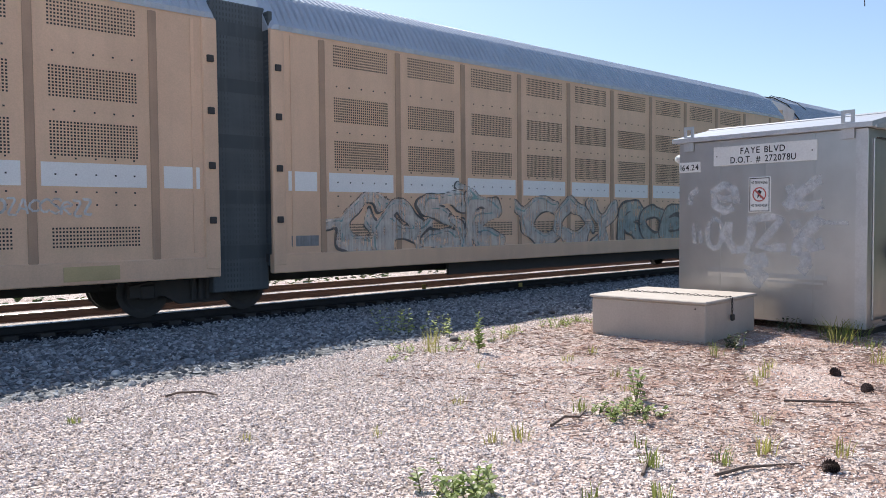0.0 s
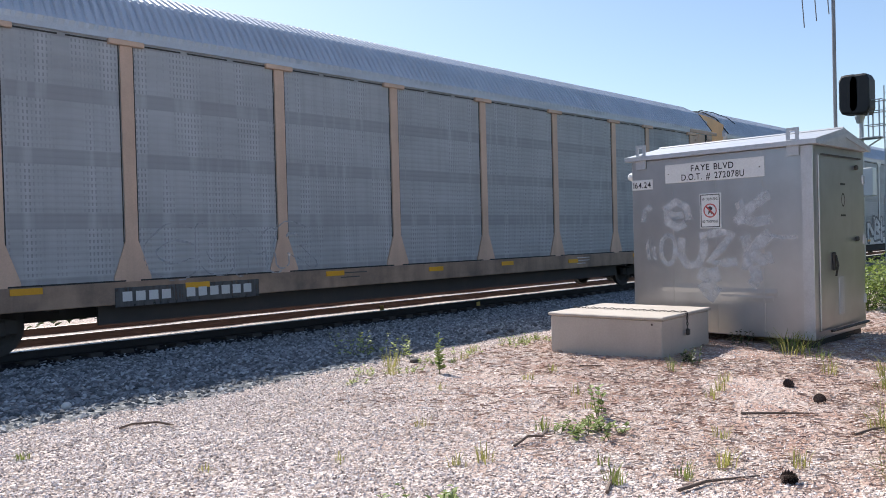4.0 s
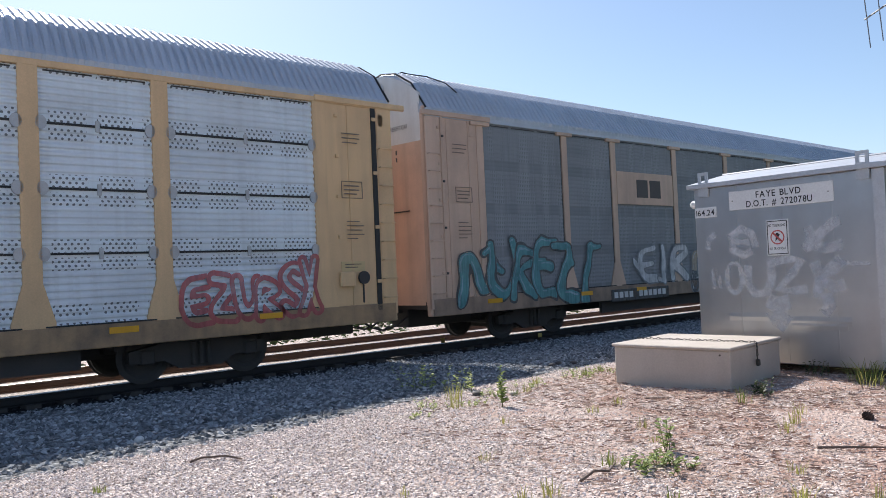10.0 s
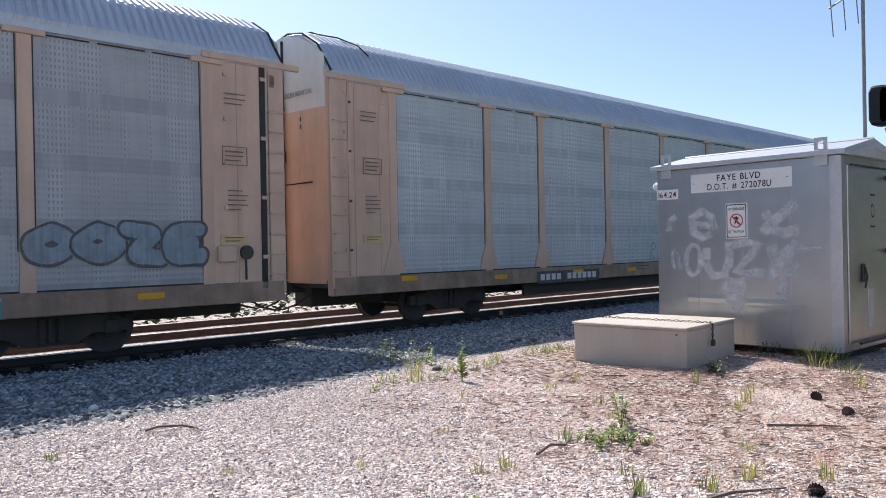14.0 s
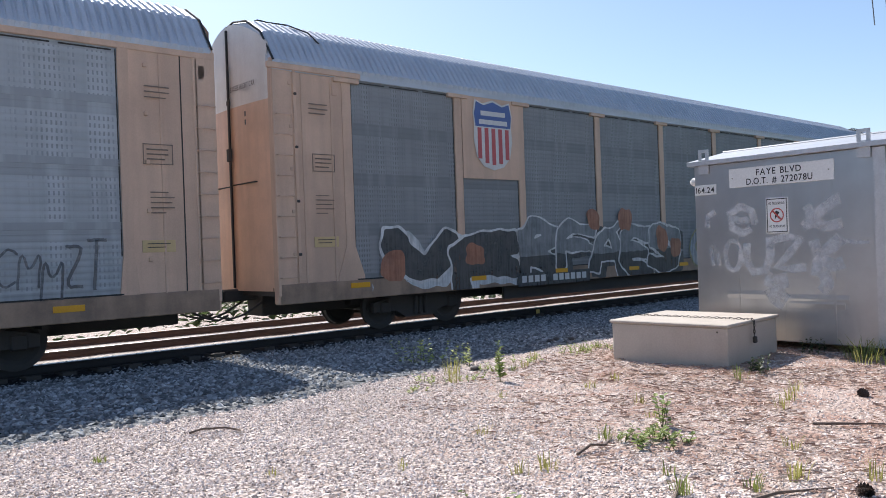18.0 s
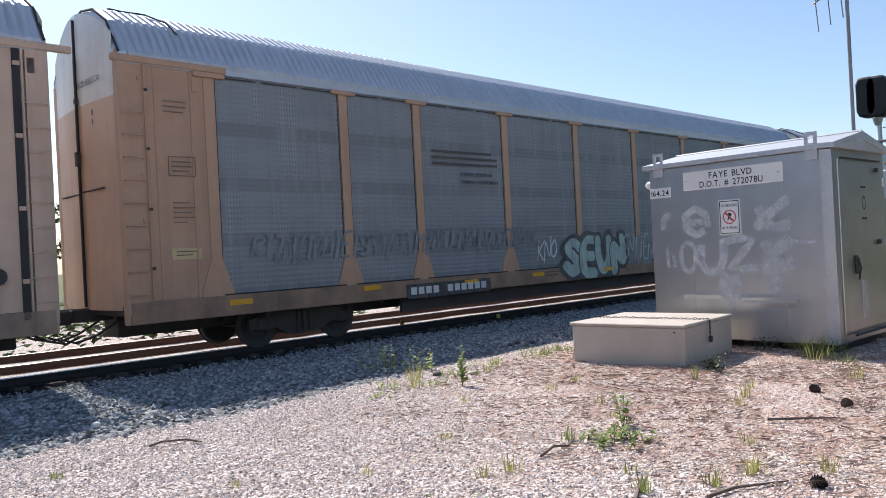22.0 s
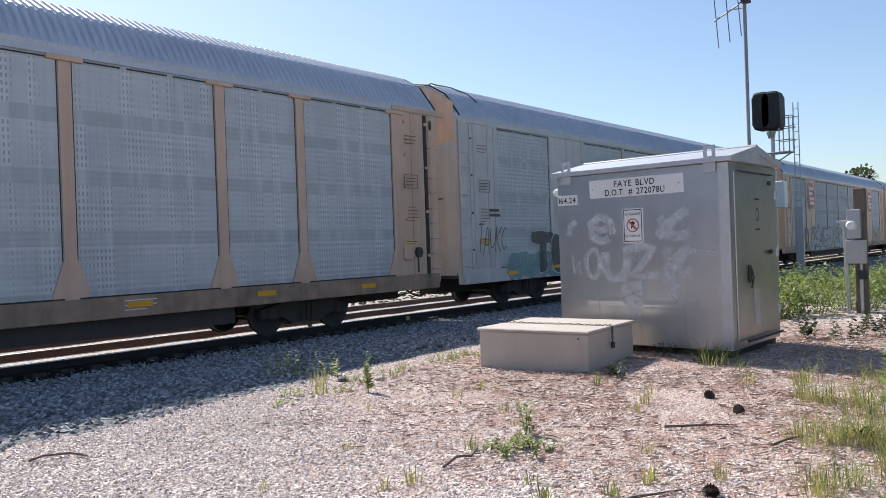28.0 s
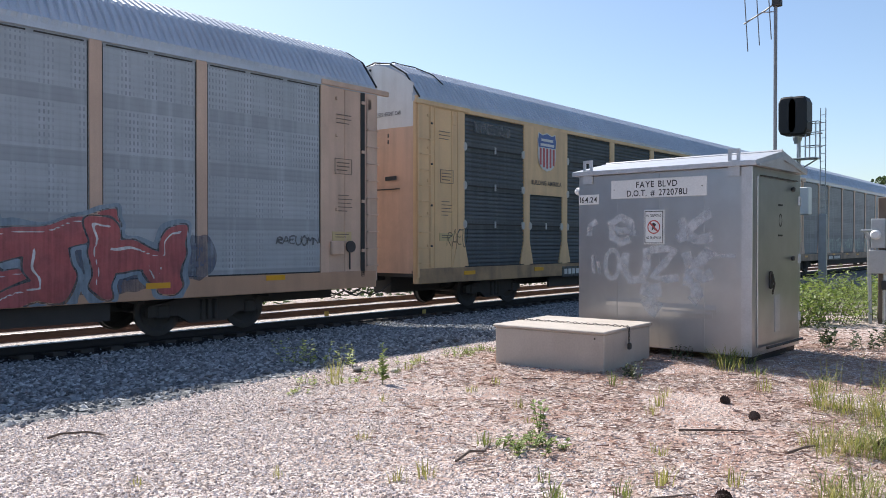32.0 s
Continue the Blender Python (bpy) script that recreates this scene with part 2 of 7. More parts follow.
# ballast: a grey shoulder that runs out over the gravel, and the stained, shade-darkened bed under the tracks
dark_bed_mat = gravel_material("ballast darkened by oil and train shade", [(0.0, (0.014, 0.014, 0.015)), (0.5, (0.028, 0.028, 0.03)), (1.0, (0.06, 0.058, 0.058))], 0.05, bump=0.9)
bx = [-400, -150, -60, -25] + [-10 + 0.2 * i for i in range(230)] + [37, 40, 46, 55, 70, 90, 130, 200, 400]


def shoulder_z(x, y):
    edge = 7.45 + 0.45 * smooth(4.0, 8.0, x) + 0.2 * noise.noise((x * 0.5, 0, 7)) + 0.1 * noise.noise((x * 2.3, 0, 3))
    return ground_z(x, y) + (0.035 + 0.018 * noise.noise((x * 2.5, y * 2.5, 5))) * smooth(edge - 0.12, edge + 0.5, y) - 0.03 * (1 - smooth(edge - 0.3, edge, y))


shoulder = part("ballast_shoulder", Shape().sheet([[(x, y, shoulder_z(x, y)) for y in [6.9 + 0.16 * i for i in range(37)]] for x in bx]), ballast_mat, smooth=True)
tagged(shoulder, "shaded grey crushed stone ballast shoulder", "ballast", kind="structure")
# bed colour splits at the sun line: oil and shade dark, sunlit pale
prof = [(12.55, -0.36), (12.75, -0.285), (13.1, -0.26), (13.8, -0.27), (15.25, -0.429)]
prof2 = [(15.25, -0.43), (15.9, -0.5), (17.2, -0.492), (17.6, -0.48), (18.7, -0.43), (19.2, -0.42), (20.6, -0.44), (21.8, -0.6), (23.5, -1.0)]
bed = part("ballast_bed", Shape().sheet([[(x, y, z + (0.02 * noise.noise((x, y * 1.3, 5)) if -30 < x < 60 else 0)) for y, z in prof] for x in bx]), dark_bed_mat, smooth=True)
tagged(bed, "oily crushed stone under the near rail, coloured dark for shade", "ballast", kind="structure")
far_bed = part("far_ballast", Shape().sheet([[(x, y, z + (0.02 * noise.noise((x, y * 1.3, 5)) if -30 < x < 60 else 0)) for y, z in prof2] for x in bx]), gravel_material("track ballast paled for sunlight", [(0.0, (0.36, 0.33, 0.31)), (0.5, (0.56, 0.52, 0.49)), (1.0, (0.75, 0.71, 0.68))], 0.05, bump=0.9), smooth=True)
tagged(far_bed, "crushed stone between the tracks, coloured pale as if sunlit", "ballast", kind="structure")

rail_mat = mat("rusty rail steel", (0.062, 0.038, 0.034), 0.75, 0.1, dirt=(0.038, 0.026, 0.025), big=5)
# the near rail is blacker than the others
near_rail_mat = mat("black rail steel", (0.022, 0.021, 0.022), 0.7, 0.1, dirt=(0.04, 0.03, 0.028), big=5)
shine_mat = mat("worn rail head", (0.55, 0.54, 0.53), 0.28, 1.0, dirt=(0.35, 0.3, 0.27), amount=0.4, big=6, bump=0.02)
tie_mat = mat("creosoted tie wood", (0.05, 0.042, 0.036), 0.85, dirt=(0.085, 0.075, 0.065), big=4, fine=60)


def rail(y, z, label):
    t = thing("rail", pose(0, y, z), label, "rail", "rails of the tracks", "structure")
    s = Shape()
    pr = [(-0.07, -0.172), (0.07, -0.172), (0.07, -0.155), (0.012, -0.135), (0.012, -0.045), (0.036, -0.035), (0.036, -0.012), (-0.036, -0.012), (-0.036, -0.035), (-0.012, -0.045), (-0.012, -0.135), (-0.07, -0.155)]
    s.loft([[(x, py, pz) for py, pz in pr] for x in (-400, 400)])
    part("web_and_foot", s, near_rail_mat if y < TRACK_Y else rail_mat, t)
    h = Shape().loft([[(x, py, pz) for py, pz in [(-0.036, -0.0115), (0.036, -0.0115), (0.034, -0.003), (0.024, 0.0), (-0.024, 0.0), (-0.034, -0.003)]] for x in (-400, 400)])
    part("rail_head", h, shine_mat, t, "polished running surface")
    return t


# the near track leans away from the gravel, the far one lies lower
for y, z in ((TRACK_Y - 0.753, RAIL_Z + 0.03), (TRACK_Y + 0.753, RAIL_Z - 0.155), (TRACK2_Y - 0.753, -0.32), (TRACK2_Y + 0.753, -0.256)):
    rail(y, z, "rusty steel rail with a polished head on wooden ties")


# ties of the near track
tie_mesh = Shape().box(-0.11, 0.11, -1.3, 1.3, -0.16, 0.0, 0.015).mesh("tie")
tie_mesh.materials.append(tie_mat)
for i in range(150):
    t = part("tie", tie_mesh, tie_mat, m=pose(-2.0 + 0.5 * i + random.uniform(-0.03, 0.03), TRACK_Y + random.uniform(-0.03, 0.03), RAIL_Z - 0.225, -6.8, 0, random.uniform(-1, 1)))
    tagged(t, "creosoted wooden tie bedded in the ballast", "railway tie", "ties of the track", "structure")

# ---- autorack cars ----
PITCH, U0, U1, UC, W = 29.09, 0.25, 28.15, 14.2, 1.52
LEN, HALF = U1 - U0, (U1 - U0) / 2
POSTS = [1.88, 4.85, 6.88, 9.85, 12.81, 15.75, 18.71, 21.66, 23.64, 26.58]
SIDE = -W - 0.045          # plane of what is painted over posts and panels


def panel_material(name, col, holes, dirt, metal=0.12, dot=0.062, row=0.1, dens=(0.44, 0.60), rough=0.5, rows=False, see=0.5):
    """Slatted side sheet with rows of small punched holes in patches and dirt running down."""
    m, nt, b = nodes_of(name)
    tc = nt.nodes.new("ShaderNodeTexCoord")
    sep = nt.nodes.new("ShaderNodeSeparateXYZ")
    nt.links.new(tc.outputs["Object"], sep.inputs[0])
    info = nt.nodes.new("ShaderNodeObjectInfo")
    p = place(nt)
    n1 = node(nt, "ShaderNodeTexNoise", Vector=p, Scale=0.6, Detail=6.0, Roughness=0.65)
    n3 = node(nt, "ShaderNodeTexNoise", Vector=place(nt, (7, 7, 0.3)), Scale=1.0, Detail=5.0, Roughness=0.6)
    n4 = node(nt, "ShaderNodeTexNoise", Vector=place(nt, (0.5, 0.5, 3.5)), Scale=1.0, Detail=4.0)
    c = mixc(nt, ramp(nt, n1.outputs[0], [(0.38, (0, 0, 0)), (0.7, (0.7, 0.7, 0.7))]), col, dirt)
    c = mixc(nt, ramp(nt, n3.outputs[0], [(0.45, (0, 0, 0)), (0.7, (0.6, 0.6, 0.6))]), c, dirt)
    c = mixc(nt, ramp(nt, n4.outputs[0], [(0.35, (0, 0, 0)), (0.7, (0.35, 0.35, 0.35))]), c, tuple(v * 1.25 for v in col))
    fx = calc(nt, 'ABSOLUTE', calc(nt, 'SUBTRACT', calc(nt, 'FRACT', calc(nt, 'DIVIDE', sep.outputs[0], dot)), 0.5))
    band = calc(nt, 'ABSOLUTE', calc(nt, 'SUBTRACT', calc(nt, 'FRACT', calc(nt, 'DIVIDE', calc(nt, 'SUBTRACT', sep.outputs[2], 1.17 if rows else 1.07), 1.0075)), 0.5))
    if rows:
        # three staggered rows of round dots in clusters near the head and the foot of each sheet
        level = calc(nt, 'DIVIDE', sep.outputs[2], 0.068)
        shift = calc(nt, 'MULTIPLY', calc(nt, 'FLOORED_MODULO', calc(nt, 'FLOOR', level), 2.0), 0.5)
        fx = calc(nt, 'SUBTRACT', calc(nt, 'FRACT', calc(nt, 'ADD', calc(nt, 'DIVIDE', sep.outputs[0], dot), shift)), 0.5)
        fz = calc(nt, 'SUBTRACT', calc(nt, 'FRACT', level), 0.5)
        dx, dz = calc(nt, 'MULTIPLY', fx, dot), calc(nt, 'MULTIPLY', fz, 0.068)
        round_ = calc(nt, 'ADD', calc(nt, 'MULTIPLY', dx, dx), calc(nt, 'MULTIPLY', dz, dz))
        hole = calc(nt, 'MULTIPLY', calc(nt, 'LESS_THAN', round_, 0.021 ** 2), calc(nt, 'LESS_THAN', calc(nt, 'ABSOLUTE', calc(nt, 'SUBTRACT', band, 0.36)), 0.1))
        hole = calc(nt, 'MULTIPLY', hole, calc(nt, 'LESS_THAN', calc(nt, 'FRACT', calc(nt, 'DIVIDE', sep.outputs[0], 0.72)), 0.78))
    else:
        # upright columns of punched dashes, with plain strips between the sheets
        fz = calc(nt, 'ABSOLUTE', calc(nt, 'SUBTRACT', calc(nt, 'FRACT', calc(nt, 'DIVIDE', sep.outputs[2], row)), 0.5))
        hole = calc(nt, 'MULTIPLY', calc(nt, 'LESS_THAN', fx, 0.2), calc(nt, 'LESS_THAN', fz, 0.28))
        cols = node(nt, "ShaderNodeTexNoise", Vector=place(nt, (4.5, 4.5, 0.35)), Scale=1.0, Detail=3.0)
        hole = calc(nt, 'MULTIPLY', hole, ramp(nt, cols.outputs[0], [(dens[0], (0, 0, 0)), (dens[1], (1, 1, 1))]))
        plain = ramp(nt, band, [(0.37, (0, 0, 0)), (0.385, (1, 1, 1))])
        hole = calc(nt, 'MULTIPLY', hole, calc(nt, 'SUBTRACT', 1.0, plain))
        c = mixc(nt, calc(nt, 'MULTIPLY', plain, 0.62), c, tuple(v * 0.94 for v in dirt))
        # streaks washed pale along some of the columns
        c = mixc(nt, calc(nt, 'MULTIPLY', ramp(nt, cols.outputs[0], [(0.5, (0, 0, 0)), (0.68, (1, 1, 1))]), 0.3), c, tuple(min(0.9, v * 1.5) for v in col))
    c = mixc(nt, calc(nt, 'MULTIPLY', hole, 0.8 if rows else see), c, holes)
    nt.links.new(c, b.inputs["Base Color"])
    b.inputs["Metallic"].default_value = metal
    b.inputs["Specular IOR Level"].default_value = 0.1
    nt.links.new(calc(nt, 'ADD', calc(nt, 'MULTIPLY', n1.outputs[0], 0.3), rough - 0.12), b.inputs["Roughness"])
    bp = node(nt, "ShaderNodeBump", Strength=0.12, Distance=0.01, Height=n3.outputs[0])
    nt.links.new(bp.outputs[0], b.inputs["Normal"])
    return m


def paint(name, col, worn=0.45, cover=0.86):
    """Sprayed paint, thin and uneven, through which the sheet below shows here and there."""
    col = tuple(c * 0.82 + 0.06 for c in col)
    m = mat(name, col, 0.5, dirt=tuple(c * 0.6 + 0.06 for c in col), amount=worn, big=2.5, fine=30, bump=0.03, streak=0.25)
    nt = m.node_tree
    p = place(nt, jitter=False)
    n1 = node(nt, "ShaderNodeTexNoise", Vector=p, Scale=3.0, Detail=5.0, Roughness=0.65)
    n2 = node(nt, "ShaderNodeTexNoise", Vector=place(nt, (18, 18, 1.2), False), Scale=1.0, Detail=3.0)
    f = calc(nt, 'ADD', calc(nt, 'MULTIPLY', n1.outputs[0], 0.55), calc(nt, 'MULTIPLY', n2.outputs[0], 0.45))
    lo = min(1.0, max(0.0, cover - 0.26))
    nt.links.new(ramp(nt, f, [(0.38, (lo, lo, lo)), (0.58, (min(1.0, cover + 0.1),) * 3)]), nt.nodes["Principled BSDF"].inputs["Alpha"])
    return m


pale_tan = mat("pale tan car paint", (0.82, 0.56, 0.375), 0.5, dirt=(0.62, 0.42, 0.285), streak=0.4, big=0.7)
rib_tan = mat("rusty tan rib paint", (0.50, 0.33, 0.22), 0.5, dirt=(0.3, 0.2, 0.14), streak=0.4, big=0.9)
tan = mat("tan car paint", (0.66, 0.47, 0.35), 0.5, dirt=(0.42, 0.30, 0.23), streak=0.6, amount=0.7, big=0.7)
brown = mat("brown car paint", (0.52, 0.32, 0.205), 0.5, dirt=(0.32, 0.205, 0.14), streak=0.45, big=0.7)
yellow = mat("faded yellow car paint", (0.76, 0.52, 0.28), 0.45, dirt=(0.5, 0.34, 0.2), streak=0.6, big=0.7)
orange = mat("orange door paint", (0.74, 0.50, 0.36), 0.45, dirt=(0.47, 0.32, 0.24), streak=0.6, amount=0.7, big=0.8)
redpaint = mat("red oxide car paint", (0.47, 0.155, 0.105), 0.5, dirt=(0.31, 0.12, 0.09), streak=0.35, big=0.7)
whitepaint = mat("off-white car paint", (0.78, 0.77, 0.755), 0.45, dirt=(0.5, 0.47, 0.43), streak=0.45, big=0.8)
greypaint = mat("pale grey car paint", (0.58, 0.58, 0.58), 0.45, dirt=(0.33, 0.31, 0.29), streak=0.35, big=0.8)
grey_slat = panel_material("weathered galvanised slats", (0.41, 0.425, 0.44), (0.15, 0.155, 0.16), (0.305, 0.315, 0.325), row=0.1)
ribbed_slat = panel_material("finely ribbed grey sheet", (0.40, 0.42, 0.435), (0.16, 0.165, 0.17), (0.29, 0.305, 0.315), dens=(0.95, 0.99))
dark_slat = panel_material("dark weathered slats", (0.28, 0.292, 0.305), (0.10, 0.105, 0.11), (0.21, 0.22, 0.23), row=0.1)
light_slat = panel_material("light galvanised slats", (0.52, 0.555, 0.57), (0.13, 0.14, 0.145), (0.40, 0.425, 0.44), dot=0.07, row=0.12)
blue_slat = panel_material("blue-grey galvanised slats", (0.40, 0.435, 0.465), (0.12, 0.13, 0.14), (0.30, 0.325, 0.345), dot=0.07, row=0.12)
bright_slat = panel_material("bright galvanised slats", (0.74, 0.80, 0.84), (0.05, 0.05, 0.05), (0.54, 0.57, 0.59), metal=0.15, dot=0.095, rough=0.34, rows=True)
latch_mat = mat("dull zinc latch", (0.50, 0.51, 0.52), 0.5, 0.3, dirt=(0.34, 0.33, 0.32), big=5)
slate_slat = panel_material("dark slate slats", (0.115, 0.13, 0.14), (0.05, 0.055, 0.06), (0.08, 0.09, 0.095), metal=0.1)
roof_mat = mat("galvanised roof sheet", (0.53, 0.565, 0.62), 0.42, 0.3, dirt=(0.37, 0.395, 0.44), streak=0.3, big=0.6)
under_mat = mat("dirty black underframe", (0.055, 0.051, 0.05), 0.8, dirt=(0.10, 0.085, 0.075), big=2)
seam_mat = mat("black seam", (0.03, 0.03, 0.03), 0.7)
reflector = mat("orange reflective strip", (0.75, 0.38, 0.02), 0.35, amount=0.3)
label_yellow = mat("yellow label plate", (0.60, 0.46, 0.24), 0.45, amount=0.4)
ink = mat("black stencil paint", (0.09, 0.08, 0.075), 0.6, amount=0.3)
faded_ink = mat("faded stencil paint", (0.20, 0.155, 0.125), 0.6, amount=0.5)
chalk = mat("white stencil paint", (0.68, 0.68, 0.67), 0.6, dirt=(0.45, 0.44, 0.42), amount=0.5)
ROOF = [(-1.56, 5.16), (-1.56, 5.25), (-1.34, 5.55), (-1.10, 5.87), (-0.55, 6.19), (0, 6.29), (0.55, 6.19), (1.10, 5.87), (1.34, 5.55), (1.56, 5.25), (1.56, 5.16)]
CACHE = {}
SILLS = {}


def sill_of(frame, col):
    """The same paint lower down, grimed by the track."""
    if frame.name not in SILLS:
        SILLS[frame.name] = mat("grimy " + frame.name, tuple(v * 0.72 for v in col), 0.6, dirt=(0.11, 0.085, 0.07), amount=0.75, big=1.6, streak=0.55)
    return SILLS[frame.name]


def cached(key, build, material, smooth_=False):
    k = (key, material.name)
    if k not in CACHE:
        me = build().mesh(key[0] if isinstance(key, tuple) else key, smooth_)
        me.materials.append(material)
        CACHE[k] = me
    return CACHE[k]


def bit(name, key, build, material, parent, m=None, label="", smooth_=False):
    return part(name, cached(key, build, material, smooth_), material, parent, label, m)


def at(u, z=0.0, y=-W):
    """A place on a car's near side: u metres from the leading end, z over the rail."""
    return pose(u - UC, y, z)


def roof_shape(length):
    s = Shape()
    cols = []
    n = int(length / 0.155)
    w = (length - 0.36) / n
    for i in range(n):
        x0 = -length / 2 + 0.18 + i * w
        for dx, up in ((0, 0), (0.14, 0), (0.3, 0.85), (0.5, 1), (0.72, 0.9), (0.92, 0.2)):
            cols.append([(x0 + dx * w, y * (1 + (0.03 if 1 < j < 9 else 0.01) * up * (0 < j < 10)), z + up * 0.035 * (1 if 1 < j < 9 else 0)) for j, (y, z) in enumerate(ROOF)])
    return s.sheet(cols)


def roof_end_shape():
    """The smooth hood at a roof's end, rounded down towards the doors."""
    s = Shape()
    rings = []
    for x, drop, pinch in ((0.0, 0.10, 0.96), (0.05, 0.04, 0.99), (0.1, 0.0, 1.0), (0.2, 0.0, 1.0)):
        rings.append([(x, y * pinch, max(5.15, z - drop) + 0.012) for y, z in ROOF])
    return s.loft(rings)


def slats(w, z0, z1, pitch, depth, bands=0):
    """A side sheet of pressed slats, w wide, its face at y = 0, in bands with plain strips between."""
    prof = []
    if bands:
        step = (z1 - z0) / bands
        zones = [(z0 + i * step + (0.26 if i else 0), z0 + (i + 1) * step) for i in range(bands)]
    else:
        zones = [(z0, z1)]
    for a, b in zones:
        n = max(2, round((b - a) / pitch))
        p = (b - a) / n
        if prof:
            prof += [(depth * 0.6, a - 0.255), (depth * 0.6, a - 0.01)]
        for i in range(n):
            z = a + i * p
            prof += [(0.0, z), (0.0, z + p * 0.3), (depth, z + p * 0.62), (depth, z + p * 0.8)]
        prof.append((0.0, b))
    return Shape().sheet([[(x, y, z) for y, z in prof] for x in (-w / 2, w / 2)])


def taper(w0, w1, zf, z0, z1, d=0.03):
    """A post of width w1, widened to w0 at its foot up to zf."""
    s = Shape()
    pts = [(-w0 / 2, z0), (w0 / 2, z0), (w0 / 2, z0 + 0.1), (w1 / 2, zf), (w1 / 2, z1), (-w1 / 2, z1), (-w1 / 2, zf), (-w0 / 2, z0 + 0.1)]
    return s.loft([[(x, y, z) for x, z in pts] for y in (0.08, -d)])


def wheel_shape():
    s = Shape()
    r = [(0.12, 0.06), (0.3, 0.02), (0.36, 0.065), (0.42, 0.065), (0.42, -0.04), (0.455, -0.05), (0.455, -0.075), (0.36, -0.075), (0.3, -0.03), (0.1, -0.06)]
    return s.loft([[(a * math.cos(k * math.tau / 24), a * math.sin(k * math.tau / 24), b) for k in range(24)] for a, b in r])


def side_frame():
    s = Shape()
    pts = [(-1.25, 0.34), (-0.65, 0.34), (-0.38, 0.18), (0.38, 0.18), (0.65, 0.34), (1.25, 0.34), (1.25, 0.54), (0.8, 0.62), (0.38, 0.76), (-0.38, 0.76), (-0.8, 0.62), (-1.25, 0.54)]
    s.loft([[(x, y, z) for x, z in pts] for y in (-0.06, 0.06)])
    for ax in (-0.95, 0.95):
        s.box(ax - 0.13, ax + 0.13, -0.1, 0.1, 0.3, 0.56, 0.03)
    for cx in (-0.14, 0.0, 0.14):
        s.tube([(cx, -0.08, 0.24), (cx, -0.08, 0.62)], 0.05, 8)
    return s


def bolster():
    """The cross beam of a truck, with a long block added to fill the dark behind the side frames."""
    s = Shape().box(-0.2, 0.2, -0.9, 0.9, 0.42, 0.68, 0.03)
    return s.box(-1.5, 1.5, -0.55, 0.55, 0.5, 0.74, 0.02)


def truck(parent, u):
    t = bit("truck", "truck", bolster, under_mat, parent, at(u, 0, 0))
    for sy in (-1, 1):
        bit("side_frame", "side_frame", side_frame, under_mat, t, pose(0, sy * 0.96, 0, 0, 0, 0 if sy < 0 else 180))
    for bx_ in (-0.48, 0.48):
        bit("brake_beam", "brake_beam", lambda: Shape().box(-0.06, 0.06, -0.88, 0.88, 0.2, 0.5, 0.02), under_mat, t, pose(bx_, 0, 0))
    for ax in (-0.95, 0.95):
        bit("axle", "axle", lambda: Shape().tube([(0, -0.8, 0.42), (0, 0.8, 0.42)], 0.08, 8), under_mat, t, pose(ax, 0, 0))
        for sy in (-1, 1):
            bit("wheel", "wheel", wheel_shape, under_mat, t, pose(ax, sy * 0.75, 0.42, 90 * sy, 0, 0))


def coupler_shape():
    s = Shape()
    s.box(-0.6, 0.35, -0.11, 0.11, 0.74, 0.98, 0.03)
    s.box(0.3, 0.62, -0.16, 0.06, 0.72, 1.0, 0.05)
    for y in (-0.4, 0.42):
        s.tube([(-0.3, y, 0.72), (0.1, y, 0.5), (0.4, y * 0.9, 0.42), (0.62, y * 0.8, 0.5)], 0.022, 6)
    s.tube([(-0.2, -1.35, 0.7), (-0.15, -0.5, 0.78), (0.2, -0.15, 0.86)], 0.016, 6)
    return s


def underframe_shape(half):
    s = Shape()
    s.box(-half + 0.3, half - 0.3, -0.32, 0.32, 0.42, 0.98, 0.02)
    s.box(-half, half, -1.36, 1.36, 0.86, 1.02)
    # skirts the cars lack, added to darken the view under the floor
    for y in (-1.3, 1.22):
        s.box(-half * 0.56, half * 0.56, y, y + 0.08, 0.37, 0.9)
    for i in range(9):
        x = -half * 0.8 + i * half * 0.2
        s.box(x - 0.05, x + 0.05, -1.3, 1.3, 0.62, 0.9)
    s.tube([(-half * 0.5, -0.75, 0.55), (half * 0.5, -0.75, 0.55)], 0.025, 6)
    s.box(-1.2, -0.2, -1.15, -0.6, 0.36, 0.7, 0.08)
    s.tube([(0.4, -0.9, 0.55), (1.6, -0.9, 0.55)], 0.2, 12)
    return s


def door_leaf(top):
    """One leaf of an end door: a bowed sheet with ribs; top: its white upper part alone."""
    s = Shape()
    z0, z1 = (4.55, 5.98) if top else (0.95, 4.55)
    cols = []
    for j in range(6):
        y = 1.36 * j / 5
        lift = 0.0 if not top else (6.2 - 0.09 * y - 0.26 * y * y) - 5.98
        cols.append([(-0.12 * math.cos(y / 1.36 * 1.45) + 0.02, -0.02 - y, z) for z in (z0, z1 + lift)])
    s.sheet(cols)
    s.sheet([[(p[0] + 0.04, p[1], p[2]) for p in c] for c in reversed(cols)])
    return s


def rung_shape(w=0.32):
    return Shape().tube([(-w / 2, 0, 0), (-w / 2, -0.07, 0), (w / 2, -0.07, 0), (w / 2, 0, 0)], 0.012, 5)


def bars(parent, u, z, widths, height, gap, material, y=SIDE, name="stencil_line", align=0.0):
    """Lines of lettering too small to read, as plain bars."""
    for i, w in enumerate(widths):
        x = align * (max(widths) - w)
        bit(name, (name, w, height), lambda: Shape().box(0, w, -0.004, 0.004, -height * 0.75, 0), material, parent, at(u + x, z - i * gap, y))


